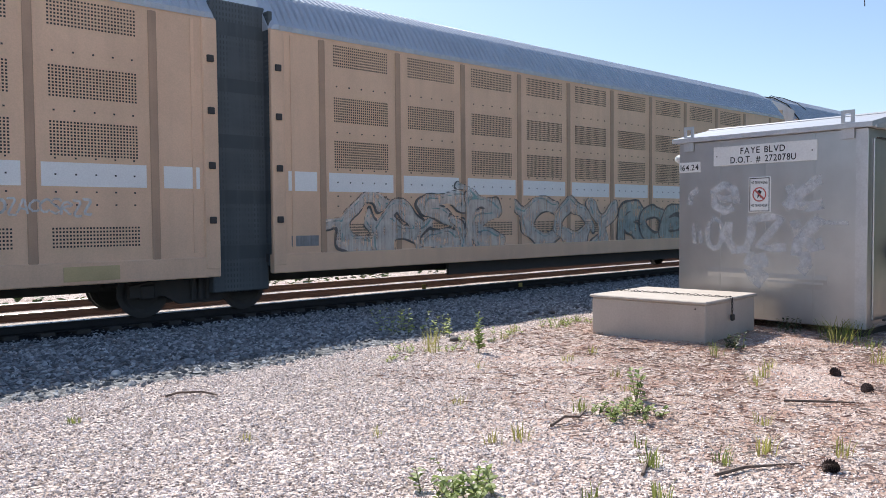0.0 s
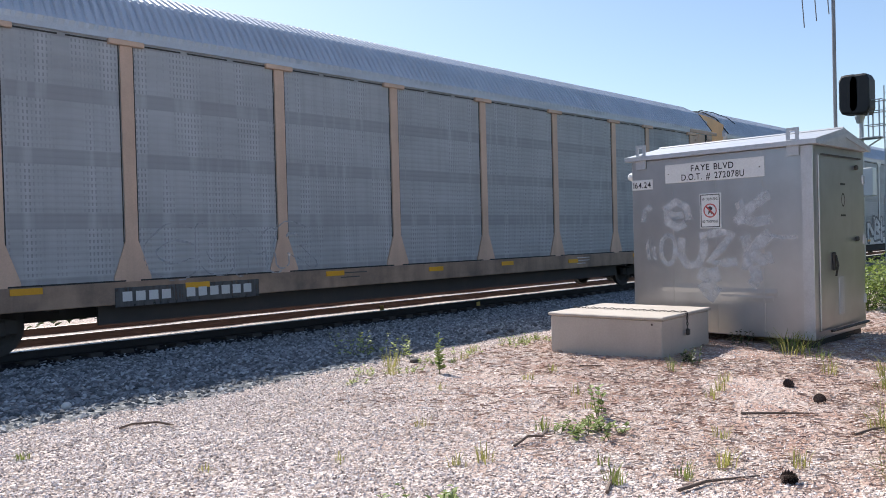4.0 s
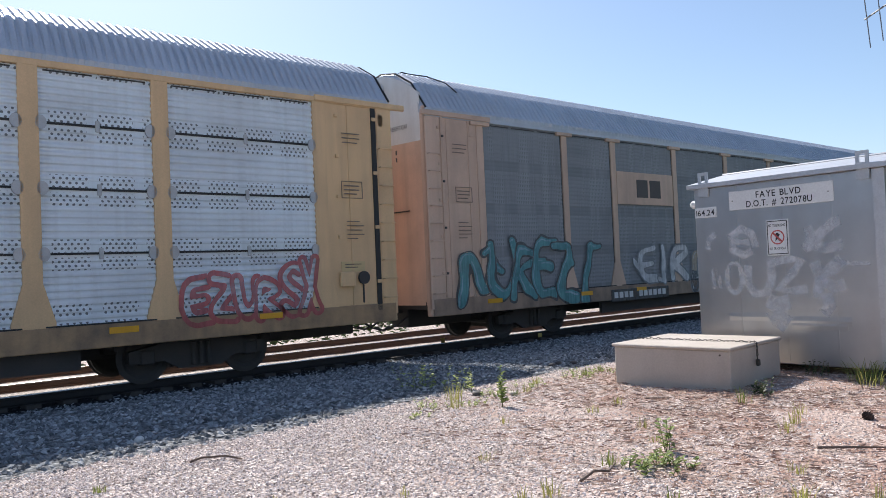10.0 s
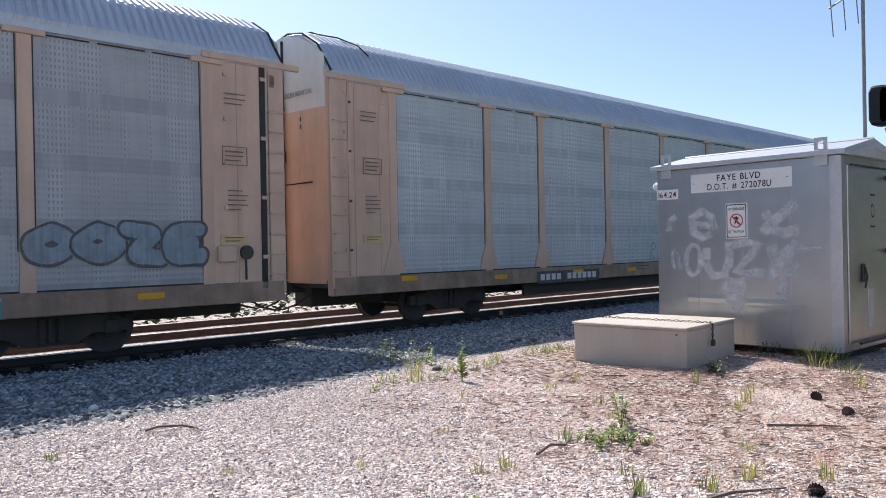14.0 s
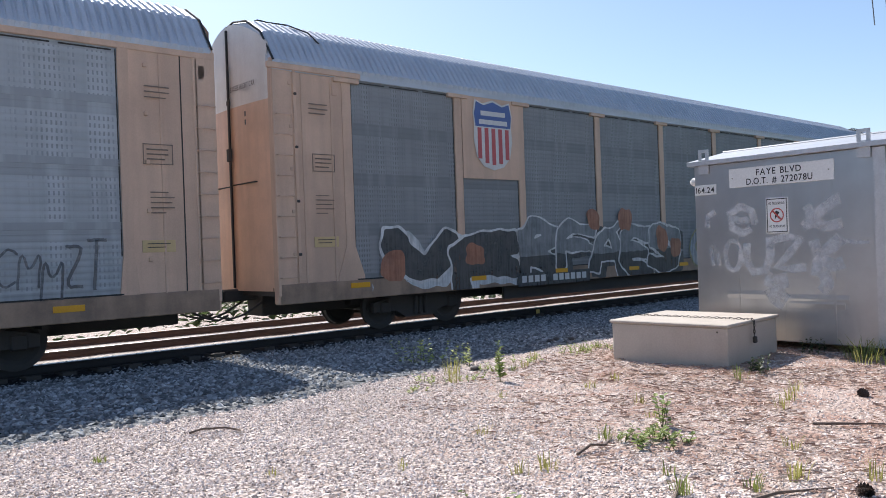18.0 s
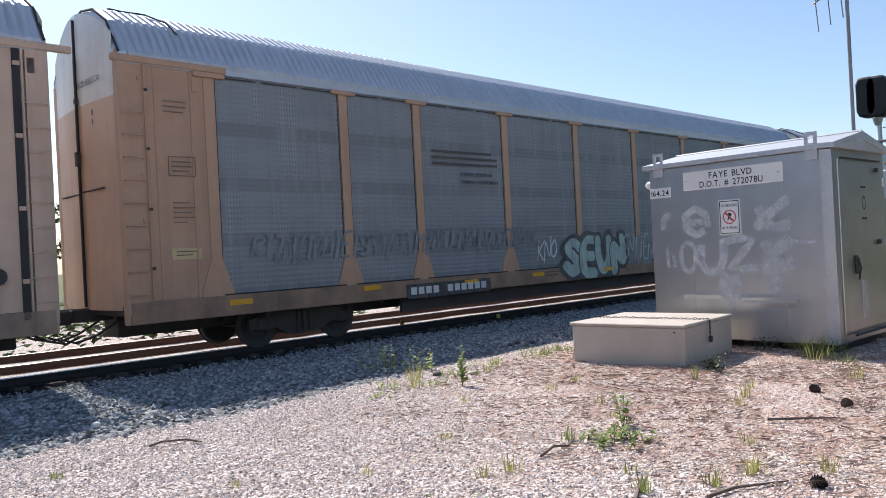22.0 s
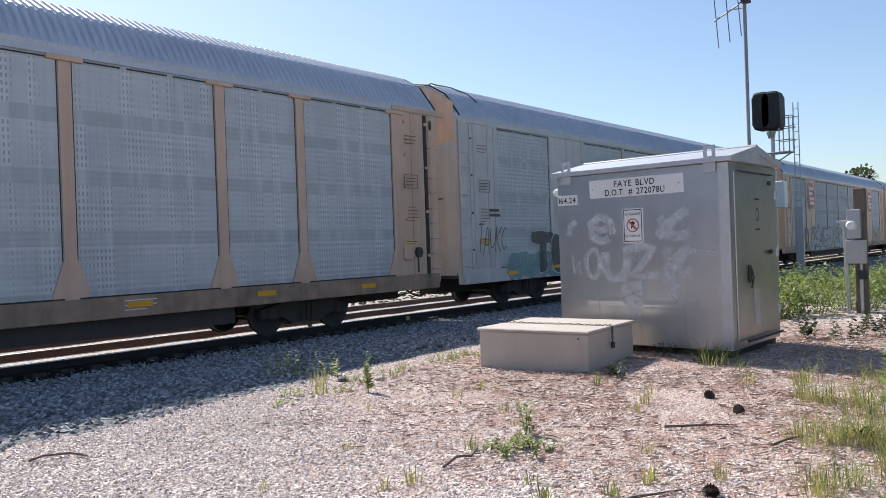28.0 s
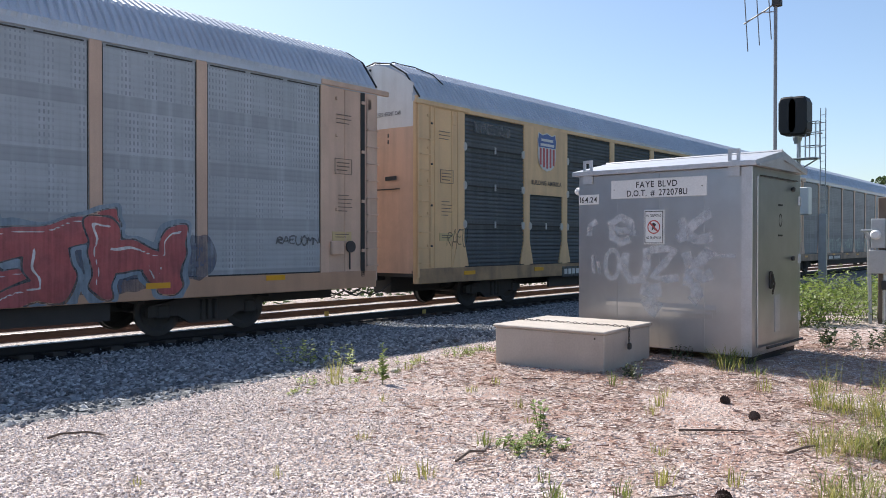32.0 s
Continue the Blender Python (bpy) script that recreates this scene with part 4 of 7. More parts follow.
def car(k, kind="post", frame=tan, panel=grey_slat, door=orange, top=whitepaint, roof=roof_mat, label="", flare=True, cap=True, sill=None, bands=0, pitch=0.1):
    c = thing("autorack_car", pose(0, TRACK_Y, RAIL_Z), label, "railway car", "cars of the train")
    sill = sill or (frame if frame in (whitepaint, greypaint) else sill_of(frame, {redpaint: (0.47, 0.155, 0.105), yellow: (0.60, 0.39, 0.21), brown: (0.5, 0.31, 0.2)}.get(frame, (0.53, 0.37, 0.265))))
    bit("roof", "roof", lambda: roof_shape(LEN), roof, c)
    bit("roof_hood", "roof_hood", roof_end_shape, roof, c, pose(-HALF, 0, 0))
    bit("roof_hood", "roof_hood", roof_end_shape, roof, c, pose(HALF, 0, 0, 0, 0, 180))
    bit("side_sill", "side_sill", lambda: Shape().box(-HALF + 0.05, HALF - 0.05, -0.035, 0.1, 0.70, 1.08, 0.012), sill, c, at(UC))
    bit("top_rail", "top_rail", lambda: Shape().box(-HALF, HALF, -0.035, 0.06, 5.06, 5.20, 0.01), roof if kind == "post" else frame, c, at(UC))
    bit("far_side", "far_side", lambda: Shape().box(-HALF, HALF, W - 0.05, W, 0.70, 5.18), frame, c)
    bit("underframe", "underframe", lambda: underframe_shape(HALF), under_mat, c)
    posts = POSTS[:7] + [21.3, 23.3, 26.4] if k in (4, 7) else POSTS
    pw = {"post": 0.21, "smooth": 0.17, "up": 0.28}[kind]
    zones = list(zip(posts[:-1], posts[1:]))
    for i, (a, b) in enumerate(zones):
        if kind == "smooth" and i in (1, 7):
            bit("plain_panel", ("plain_panel", i), lambda: plain_panel(b - a), frame, c, at((a + b) / 2, 0, -W - 0.01))
            continue
        w = round(b - a, 2)
        n = {"post": 0, "smooth": 4, "up": 4}[kind] or bands
        bit("side_panel", ("side_panel", w, n, pitch), lambda: slats(w, 1.07, 5.1, pitch, {"up": 0.026, "smooth": 0.005, "post": 0.02 if bands else 0.003}[kind], n), panel, c, at((a + b) / 2))
        bit("panel_gasket", ("panel_gasket", w, kind), lambda: edge_lines(w, pw, kind), seam_mat, c, at((a + b) / 2))
        if kind == "smooth":
            for j in range(1, 4):
                bit("panel_seam", ("panel_strip", w), lambda: Shape().box(-w / 2, w / 2, -0.006, 0.02, 0, 0.12, 0.003), panel, c, at((a + b) / 2, 1.07 + j * 4.03 / 4 + 0.06, -W))
        if kind == "up" or n and kind == "post":
            for j in range(1, 4):
                bit("panel_seam", ("panel_seam", w), lambda: Shape().box(-w / 2, w / 2, -0.012, 0.02, 0, 0.035), seam_mat, c, at((a + b) / 2, 1.07 + j * 4.03 / 4 + 0.1, -W - 0.004))
                if kind == "up":
                    for x in (-w / 2 + pw / 2 + 0.03, w / 2 - pw / 2 - 0.03):
                        bit("panel_latch", "panel_latch", lambda: Shape().loft([[(0.085 * math.cos(q * math.tau / 14), y, 0.11 * math.sin(q * math.tau / 14)) for q in range(14)] for y in (0.01, -0.03)]), latch_mat, c, at((a + b) / 2 + x, 1.07 + j * 4.03 / 4 + 0.115))
                    bit("panel_clip", "panel_clip", lambda: Shape().box(-0.035, 0.035, -0.03, 0.01, -0.09, 0.09, 0.01), latch_mat, c, at((a + b) / 2, 1.07 + j * 4.03 / 4 + 0.115))
    for i, u in enumerate(posts):
        wide = 0.62 if flare else pw + 0.02
        if kind == "smooth":
            wide = 0.3
        bit("post", ("post", pw, wide), lambda: taper(wide, pw, 1.75, 1.05, 5.12), frame, c, at(u))
        if kind == "post" and cap:
            if cap == "flare":
                bit("post_cap", "post_cap", lambda: Shape().loft([[(x, y, z) for x, z in ((-0.1, 4.84), (0.1, 4.84), (0.36, 5.06), (0.36, 5.13), (-0.36, 5.13), (-0.36, 5.06))] for y in (0.03, -0.045)]), frame, c, at(u))
            else:
                bit("post_cap", "post_cap_small", lambda: Shape().box(-0.3, 0.3, -0.07, 0.03, 4.98, 5.07, 0.01), frame, c, at(u))
    for a, b in ((U0, posts[0]), (posts[9], U1)):
        bit("end_plate", ("end_plate", round(b - a, 2)), lambda: end_plate(b - a), frame, c, at((a + b) / 2))
        if kind != "smooth":
            bit("end_beam", ("end_beam", round(b - a, 2)), lambda: Shape().box(-(b - a) / 2 - 0.1, (b - a) / 2 + 0.35, -0.06, 0.02, 5.08, 5.2, 0.015), frame, c, at((a + b) / 2))
    for sgn in (-1, 1):
        end_of(c, frame, door, top, sgn, kind)
    for u in (4.0, 24.1):
        truck(c, u)
    rnd = random.Random(k)
    for u in [2.3 + 2.9 * i + rnd.uniform(-0.3, 0.3) for i in range(9)]:
        bit("reflector", "reflector", lambda: Shape().box(-0.23, 0.23, -0.006, 0.006, 0, 0.1), reflector, c, at(u, 0.9 + rnd.uniform(-0.06, 0.06), -W - 0.042), "orange reflective strip")
    u = rnd.uniform(6.3, 6.8)
    board(c, u, u + 2.7, 0.66, 0.98, black_p, "number_board", y=-W - 0.04)
    for j in range(11):
        if j != 4:
            bit("number_bar", "number_bar", lambda: Shape().box(0, 0.16, -0.004, 0.004, 0.09, 0.25), chalk, c, at(u + 0.12 + j * 0.225, 0.66, -W - 0.05))
    bars(c, 11.2, 1.0, (0.7, 0.5), 0.03, 0.09, ink, y=-W - 0.04)
    bars(c, 19.6, 1.0, (0.6, 0.6, 0.4), 0.025, 0.08, chalk, y=-W - 0.04)
    return c


def edge_lines(w, pw, kind):
    """Black lines round a side sheet: gaps at the head in short lengths, shadow lines drawn at the sides."""
    s = Shape()
    x = w / 2 - pw / 2 - 0.02
    for sx in (-1, 1) if kind != "up" else ():
        s.box(sx * x - 0.008, sx * x + 0.008, -0.006, 0.02, 1.7, 5.03)
    n = 3 if w > 2.4 else 2
    for i in range(n):
        x0 = -x + 2 * x * i / n
        s.box(x0 + 0.06, x0 + 2 * x / n - 0.06, -0.007, 0.02, 5.005, 5.03)
    s.box(-x, x, -0.037, 0.02, 1.075, 1.10)
    return s


def plain_panel(w):
    s = Shape().box(-w / 2, w / 2, 0, 0.04, 1.07, 5.1, 0.01)
    s.box(-0.02, 0.02, -0.01, 0.02, 1.07, 5.1)
    for x in (-w * 0.33, w * 0.33):
        for z in (1.9, 2.9, 3.9, 4.7):
            s.box(x - 0.02, x + 0.02, -0.012, 0.01, z - 0.02, z + 0.02, 0.006)
    return s


def end_plate(w):
    s = Shape().box(-w / 2, w / 2, -0.012, 0.05, 0.85, 5.14, 0.01)
    for x in (-w * 0.12, w * 0.28):
        s.box(x - 0.018, x + 0.018, -0.03, 0.0, 1.05, 5.05, 0.005)
    s.box(w * 0.3, w * 0.38, -0.03, 0, 4.7, 4.95, 0.01)
    for z in (1.6, 2.4, 3.2, 4.0, 4.8):
        s.box(-w * 0.30, -w * 0.26, -0.05, 0, z, z + 0.07, 0.008)
    return s


def shield(c, u0, u1, z0, z1):
    """A shield: blue head with two white bars, red and white stripes below."""
    w, h, uc = u1 - u0, z1 - z0, (u0 + u1) / 2

    def outline(k):
        pts = [(0, 1.0), (0.25, 0.94), (0.44, 0.99), (0.5, 0.80), (0.47, 0.62), (0.49, 0.42), (0.42, 0.18), (0.25, 0.05), (0, 0.0)]
        pts = pts + [(-x, z) for x, z in reversed(pts[1:-1])]
        return [(x * w * k, (0.5 + (z - 0.5) * k) * h) for x, z in pts]
    part("shield_rim", Shape().loft([[(x, y, z) for x, z in outline(1.06)] for y in (0.0, -0.006)]), logo_white, c, "", at(uc, z0, SIDE))
    half = outline(1.0)
    part("shield_field", Shape().loft([[(x, y, z) for x, z in half] for y in (-0.007, -0.010)]), logo_white, c, "red and white striped shield with a blue head", at(uc, z0, SIDE))
    for i in range(5):
        x = -w * 0.37 + i * w * 0.185
        foot = 0.05 + 0.16 * abs(x / (w * 0.5)) ** 2
        part("shield_stripe", Shape().box(x - w * 0.05, x + w * 0.05, -0.014, -0.010, h * foot, h * 0.6), logo_red, c, "", at(uc, z0, SIDE))
    head = [(x, z) for x, z in half if z >= h * 0.6]
    part("shield_head", Shape().loft([[(x, y, z) for x, z in head] for y in (-0.011, -0.015)]), logo_blue, c, "", at(uc, z0, SIDE))
    for z, k in ((0.82, 0.33), (0.69, 0.38)):
        part("shield_bar", Shape().box(-w * k, w * k, -0.019, -0.015, h * (z - 0.035), h * (z + 0.035)), logo_white, c, "", at(uc, z0, SIDE))


def blocks(c, u0, u1, z0, z1, material, n=3, under=True, name="sign_block"):
    """A railway's sign as plain blocks of its size and colour."""
    w = (u1 - u0) / n
    for i in range(n):
        zb = z0 + (0.18 if under else 0) * (z1 - z0)
        part(name, Shape().box(u0 + w * i + w * 0.1 - UC, u0 + w * (i + 0.82) - UC, SIDE - 0.006, SIDE, zb + (z1 - z0) * 0.06, z1, 0.003), material, c)
    if under:
        part("sign_underline", Shape().box(u0 - UC, u1 - UC, SIDE - 0.006, SIDE, z0, z0 + (z1 - z0) * 0.12, 0.002), material, c)


def octagon(c, u0, u1, z0, z1):
    uc, zc, r = (u0 + u1) / 2, (z0 + z1) / 2, (z1 - z0) / 2
    for name, k, y, material in (("sign_rim", 1.0, 0, logo_white), ("sign_field", 0.93, -0.006, logo_red)):
        pts = [(r * k * 1.082 * math.cos(math.tau * (i + 0.5) / 8) * (u1 - u0) / (z1 - z0), r * k * 1.082 * math.sin(math.tau * (i + 0.5) / 8)) for i in range(8)]
        part(name, Shape().loft([[(x, yy, z) for x, z in pts] for yy in (y, y - 0.005)]), material, c, "red eight-sided sign with a white rim" if k < 1 else "", at(uc, zc, SIDE))
    w = u1 - u0
    for i, (z, a, b) in enumerate(((0.52, -0.30, 0.30), (0.16, -0.34, 0.10), (-0.2, -0.30, 0.38), (-0.5, -0.2, 0.3))):
        part("sign_bar", Shape().box(a * w, b * w, -0.016, -0.011, r * z - 0.085, r * z + 0.085), logo_white, c, "", at(uc, zc, SIDE))
        part("sign_bar", Shape().box(a * w, a * w + 0.13, -0.017, -0.011, r * z - 0.13, r * z + 0.13), logo_white, c, "", at(uc, zc, SIDE))


CARS = {}

# articulated pair with plain perforated sides
perf = mat("black perforation", (0.06, 0.05, 0.045), 0.8)


stripe_white = mat("white safety stripe", (0.9, 0.885, 0.86), 0.5, dirt=(0.78, 0.74, 0.7), amount=0.3)


def vent_shape(w, h):
    s = Shape()
    nx, nz = int(w / 0.05), int(h / 0.05)
    for i in range(nx):
        for j in range(nz):
            x, z = -w / 2 + (i + 0.2) * w / nx, (j + 0.2) * h / nz
            s.add([(x, 0, z), (x + 0.029, 0, z), (x + 0.029, 0, z + 0.029), (x, 0, z + 0.029)], [(0, 1, 2, 3)])
    return s


def articulated(k, u0, u1):
    n = 10
    c = thing("articulated_autorack", pose(0, TRACK_Y, RAIL_Z), "tan articulated autorack unit with a white stripe and punched vents", "railway car", "cars of the train")
    L, mid = u1 - u0, (u0 + u1) / 2
    bit("roof", ("roof", L), lambda: roof_shape(L), roof_mat, c, at(mid, 0, 0))
    for sgn, x in ((-1, u0), (1, u1)):
        bit("roof_hood", "roof_hood", roof_end_shape, roof_mat, c, at(x, 0, 0) @ pose(0, 0, 0, 0, 0, 0 if sgn < 0 else 180))
    part("side_sheet", Shape().box(-L / 2, L / 2, -0.02, 0.04, 1.0, 5.18, 0.01), pale_tan, c, "", at(mid))
    part("far_side", Shape().box(-L / 2, L / 2, W - 0.05, W, 0.7, 5.18), pale_tan, c, "", at(mid, 0, 0))
    part("side_sill", Shape().box(-L / 2, L / 2, -0.05, 0.1, 0.66, 1.02, 0.015), pale_tan, c, "", at(mid))
    part("underframe", underframe_shape(L / 2), under_mat, c, "", at(mid, 0, 0))
    part("bellows", Shape().box(-0.56, 0.56, -1.28, 1.28, 0.35, 5.6, 0.02), slate_slat, c, "dark diaphragm between the units", at(u0 - 0.5 if k == 0 else u1 + 0.45, 0, 0)) if k == 0 else None
    for sgn, x in ((-1, u0), (1, u1)):
        part("end_wall", Shape().box(-0.04, 0.04, -1.48, 1.48, 0.8, 5.5), pale_tan if (sgn > 0) == (k == 0) else slate_slat, c, "", at(x - sgn * 0.05, 0, 0))
        bit("corner_post", "corner_post2", lambda: Shape().box(-0.14, 0.14, -0.04, 0.06, 0.8, 5.16, 0.02), pale_tan, c, at(x - sgn * 0.14, 0, -W - 0.02))
        bit("slot", "slot", lambda: Shape().box(-0.03, 0.03, -0.006, 0.05, 1.1, 5.1), pale_tan, c, at(x - sgn * 0.45, 0, -W - 0.03))
        for z in (1.6, 2.55, 3.5, 4.4):
            bit("hinge", "hinge", lambda: Shape().box(-0.06, 0.06, -0.05, 0, 0, 0.12, 0.01), under_mat, c, at(x - sgn * 0.14, z, -W - 0.05))
    step = (L - 2.25) / n
    for i in range(n + 1):
        u = u0 + 1.12 + i * step
        bit("post", "rib", lambda: Shape().box(-0.07, 0.07, -0.042, 0.02, 0.85, 5.12, 0.012), rib_tan, c, at(u))
        if i < n - (k == 0):
            for z, h in ((1.24, 0.34), (2.66, 0.55), (3.56, 0.5), (4.64, 0.44)):
                tagged(bit("vent", ("vent", h), lambda: vent_shape(1.35, h), perf, c, at(u + step / 2, z, -W - 0.024), "grid of punched holes"), kind="stuff")
            tagged(bit("rivets", "rivets", rivet_shape, under_mat, c, at(u + step / 2, 0, -W - 0.022)), kind="stuff")
        w = step - 0.28
        if i < n:
            board(c, u + 0.14, u + step - 0.14, 2.2, 2.57, stripe_white, "white_stripe", y=-W - 0.02)
    board(c, u0 + 0.35, u0 + 0.98, 2.2, 2.57, stripe_white, "white_stripe", y=-W - 0.021)
    if k < 0:
        board(c, u1 - 0.98, u1 - 0.35, 2.2, 2.57, stripe_white, "white_stripe", y=-W - 0.021)
    else:
        for i in range(9):
            bit("ladder_rung", "ladder_rung", rung_shape, pale_tan, c, at(u1 - 0.3, 1.2 + 0.38 * i, -W - 0.04))
        part("brake_box", Shape().box(-0.2, 0.1, -0.12, 0, 1.3, 1.75, 0.02).tube([(0.2, -0.08, 1.2), (0.2, -0.1, 1.9)], 0.06, 8), under_mat, c, "dark brake gear box", at(u1 - 1.6))
    board(c, u0 + 0.4, u0 + 1.0, 1.15, 1.35, smoke_p, "label_plate", y=-W - 0.022)
    return c


def rivet_shape():
    s = Shape()
    for z in (1.9, 2.1, 2.37, 2.62, 3.35, 4.25):
        for x in (-0.6, -0.3, 0.0, 0.3, 0.6):
            s.box(x - 0.013, x + 0.013, -0.012, 0, z, z + 0.026)
    return s


c = CARS[0] = articulated(0, 7.1, 28.15)
truck(c, 5.9)
truck(c, 24.4)
blocks(c, 24.2, 25.6, 3.75, 4.3, logo_purple, 3, False)
bars(c, 26.3, 4.0, (0.7, 0.7, 0.7), 0.04, 0.1, ink, y=-W - 0.03)
frame_box(c, 26.35, 3.5, 0.75, 0.34, ink, y=-W - 0.03)
board(c, 26.3, 27.05, 2.0, 2.25, label_yellow, "label_plate", y=-W - 0.024)
c = CARS[-1] = articulated(-1, -15.0, 6.05)
truck(c, -11.2)
bars(c, 0.8, 1.9, (1.2,), 0.18, 0.2, whitepaint, y=-W - 0.03)
board(c, 3.45, 4.3, 0.72, 0.95, label_yellow, "number_board", y=-W - 0.06)

POSTCAR = "tan-framed grey slatted autorack car, "
c = CARS[1] = car(1, panel=ribbed_slat, pitch=0.06, bands=4, label=POSTCAR + "chalk scrawl at its end")
blocks(c, 7.18, 9.08, 3.3, 4.1, navy_t, 4, False)
blocks(c, 19.6, 20.6, 0.72, 0.95, red_p, 3, False)
c = CARS[2] = car(2, panel=grey_slat, label=POSTCAR + "black and white painted letters along it")
bars(c, 1.05, 4.4, (0.45, 0.4, 0.45, 0.3), 0.04, 0.12, ink)
c = CARS[3] = car(3, panel=grey_slat, label=POSTCAR + "unpainted sides")
c = CARS[4] = car(4, frame=whitepaint, panel=grey_slat, door=whitepaint, top=yellow, flare=False, cap="flare", roof=roof_mat, label="white-framed grey autorack car covered in silver painted letters")
board(c, 10.85, 11.5, 3.35, 4.05, light_slat, "bare_patch", y=-W - 0.008)
board(c, 26.3, 26.75, 2.15, 2.35, label_yellow, "label_plate", y=-W - 0.02)
c = CARS[5] = car(5, panel=grey_slat, flare=False, label=POSTCAR + "silver and red letters")
board(c, 7.23, 9.43, 3.2, 4.05, whitepaint, "sign_panel")
blocks(c, 7.38, 9.28, 3.3, 3.95, ink, 3, True)
c = CARS[6] = car(6, frame=tan, panel=dark_slat, label=POSTCAR + "silver bubble letters", door=orange, top=tan)
blocks(c, 7.18, 8.93, 3.35, 4.08, logo_yellow, 3, True)
UPCAR = "yellow autorack car with bright slats, "


def up_car(k, panel=bright_slat, label=""):
    c = car(k, "up", frame=yellow, panel=panel, door=orange, label=label, pitch=0.115)
    board(c, 4.88, 6.88, 3.1, 5.12, yellow, "sign_panel", y=SIDE + 0.02)
    shield(c, 5.38, 6.33, 3.85, 4.92)
    part("slogan", cached("slogan", lambda: lettering("BUILDING AMERICA", 0.13, 1.6, 0.02), ink), ink, c, "small black words", at(5.06, 3.4, SIDE))
    return c


c = CARS[7] = up_car(7, label=UPCAR + "pale blue letters, striped shield")
c = CARS[8] = car(8, panel=dark_slat, label=POSTCAR + "tan sign, blue letters")
board(c, 6.98, 9.68, 3.3, 4.2, tan, "sign_panel")
for a in (7.88, 8.51):
    part("sign_block", Shape().box(a - UC, a + 0.52 - UC, SIDE - 0.012, SIDE - 0.002, 3.5, 4.0), ink, c)
c = CARS[9] = car(9, panel=grey_slat, label=POSTCAR + "a red sign panel with white bars", flare=False)
board(c, 6.98, 9.78, 3.05, 5.1, logo_red, "sign_panel", label="red sign panel with white bars")
for i, (w, z) in enumerate(((2.15, 4.45), (1.6, 3.9), (1.7, 3.35))):
    part("sign_bar", Shape().box(7.23 - UC, 7.23 + w - UC, SIDE - 0.01, SIDE - 0.003, z - 0.1, z + 0.1), logo_white, c)
c = CARS[10] = car(10, panel=grey_slat, flare=False, label=POSTCAR + "bright painted letters along its whole length", door=orange)
part("round_sign", Shape().loft([[(1.5 - UC + 0.34 * math.cos(a * math.tau / 24), y, 4.28 + 0.38 * math.sin(a * math.tau / 24)) for a in range(24)] for y in (SIDE, SIDE - 0.006)]), steel_p, c)
part("round_sign_cross", Shape().box(1.38 - UC, 1.62 - UC, SIDE - 0.012, SIDE - 0.007, 3.98, 4.58).box(1.22 - UC, 1.78 - UC, SIDE - 0.013, SIDE - 0.008, 4.16, 4.4), logo_white, c)
c = CARS[11] = car(11, panel=light_slat, label=POSTCAR + "tan ends and a white roof hood")
c = CARS[12] = car(12, frame=tan, panel=light_slat, label=POSTCAR + "pale lower slats")
board(c, 7.08, 9.58, 1.1, 1.95, whitepaint, "patch", y=-W - 0.006)
board(c, 21.9, 23.4, 1.15, 2.0, whitepaint, "patch", y=-W - 0.006)
bars(c, 1.0, 3.1, (0.5,), 0.12, 0.2, ink)
SMOOTH = "flush-sided autorack car, "
c = CARS[13] = car(13, "smooth", frame=tan, panel=blue_slat, door=tan, top=tan, label="tan " + SMOOTH + "black sign blocks")
blocks(c, 5.23, 6.28, 3.78, 4.12, ink, 3, False)
for a in (4.95, 6.6):
    part("sign_bracket", Shape().box(a - UC, a + 0.06 - UC, SIDE - 0.006, SIDE, 3.6, 4.3), ink, c)
c = CARS[14] = car(14, panel=dark_slat, door=orange, label=POSTCAR + "a striped shield and dark silver letters")
board(c, 4.98, 6.93, 3.2, 5.1, tan, "sign_panel", y=SIDE + 0.02)
shield(c, 5.33, 6.53, 3.45, 4.98)
c = CARS[15] = car(15, "smooth", frame=tan, panel=light_slat, door=greypaint, top=greypaint, label="tan " + SMOOTH + "pink and black painted letters")
blocks(c, 5.43, 6.68, 3.75, 4.15, ink, 3, False)
c = CARS[16] = car(16, frame=tan, panel=blue_slat, door=tan, label=POSTCAR + "small dark bubble letters", roof=roof_mat)
c = CARS[17] = car(17, frame=brown, panel=dark_slat, door=tan, label=POSTCAR + "mint bubble letters and white scrawls")
bars(c, 7.28, 4.0, (2.0, 2.2, 2.2), 0.07, 0.14, ink)
bars(c, 8.18, 3.5, (1.1, 1.3), 0.1, 0.18, faint_p)
c = CARS[18] = up_car(18, label=UPCAR + "black and red painted letters")
c = CARS[19] = car(19, "smooth", frame=tan, panel=blue_slat, door=brown, top=tan, label="tan " + SMOOTH + "red sign blocks and white letters")
for a in (5.15, 6.0):
    part("sign_block", Shape().box(a - UC, a + 0.7 - UC, SIDE - 0.006, SIDE, 4.15, 4.75), logo_red, c)
bars(c, 5.23, 4.0, (1.55,), 0.16, 0.2, logo_red)
c = CARS[20] = car(20, "smooth", frame=redpaint, panel=light_slat, door=redpaint, top=whitepaint, label="red oxide " + SMOOTH + "maroon and pale blue letters")
bars(c, 19.1, 4.0, (2.3, 2.3), 0.1, 0.18, logo_red)
c = CARS[21] = car(21, panel=light_slat, door=yellow, label=POSTCAR + "an orange end door")
c = CARS[22] = car(22, "smooth", frame=greypaint, panel=light_slat, door=greypaint, top=orange, label="pale grey " + SMOOTH + "black block letters")
bars(c, 1.5, 2.75, (0.45, 0.5), 0.1, 0.14, ink)
bars(c, 19.2, 3.85, (2.3, 2.3), 0.09, 0.18, logo_red)
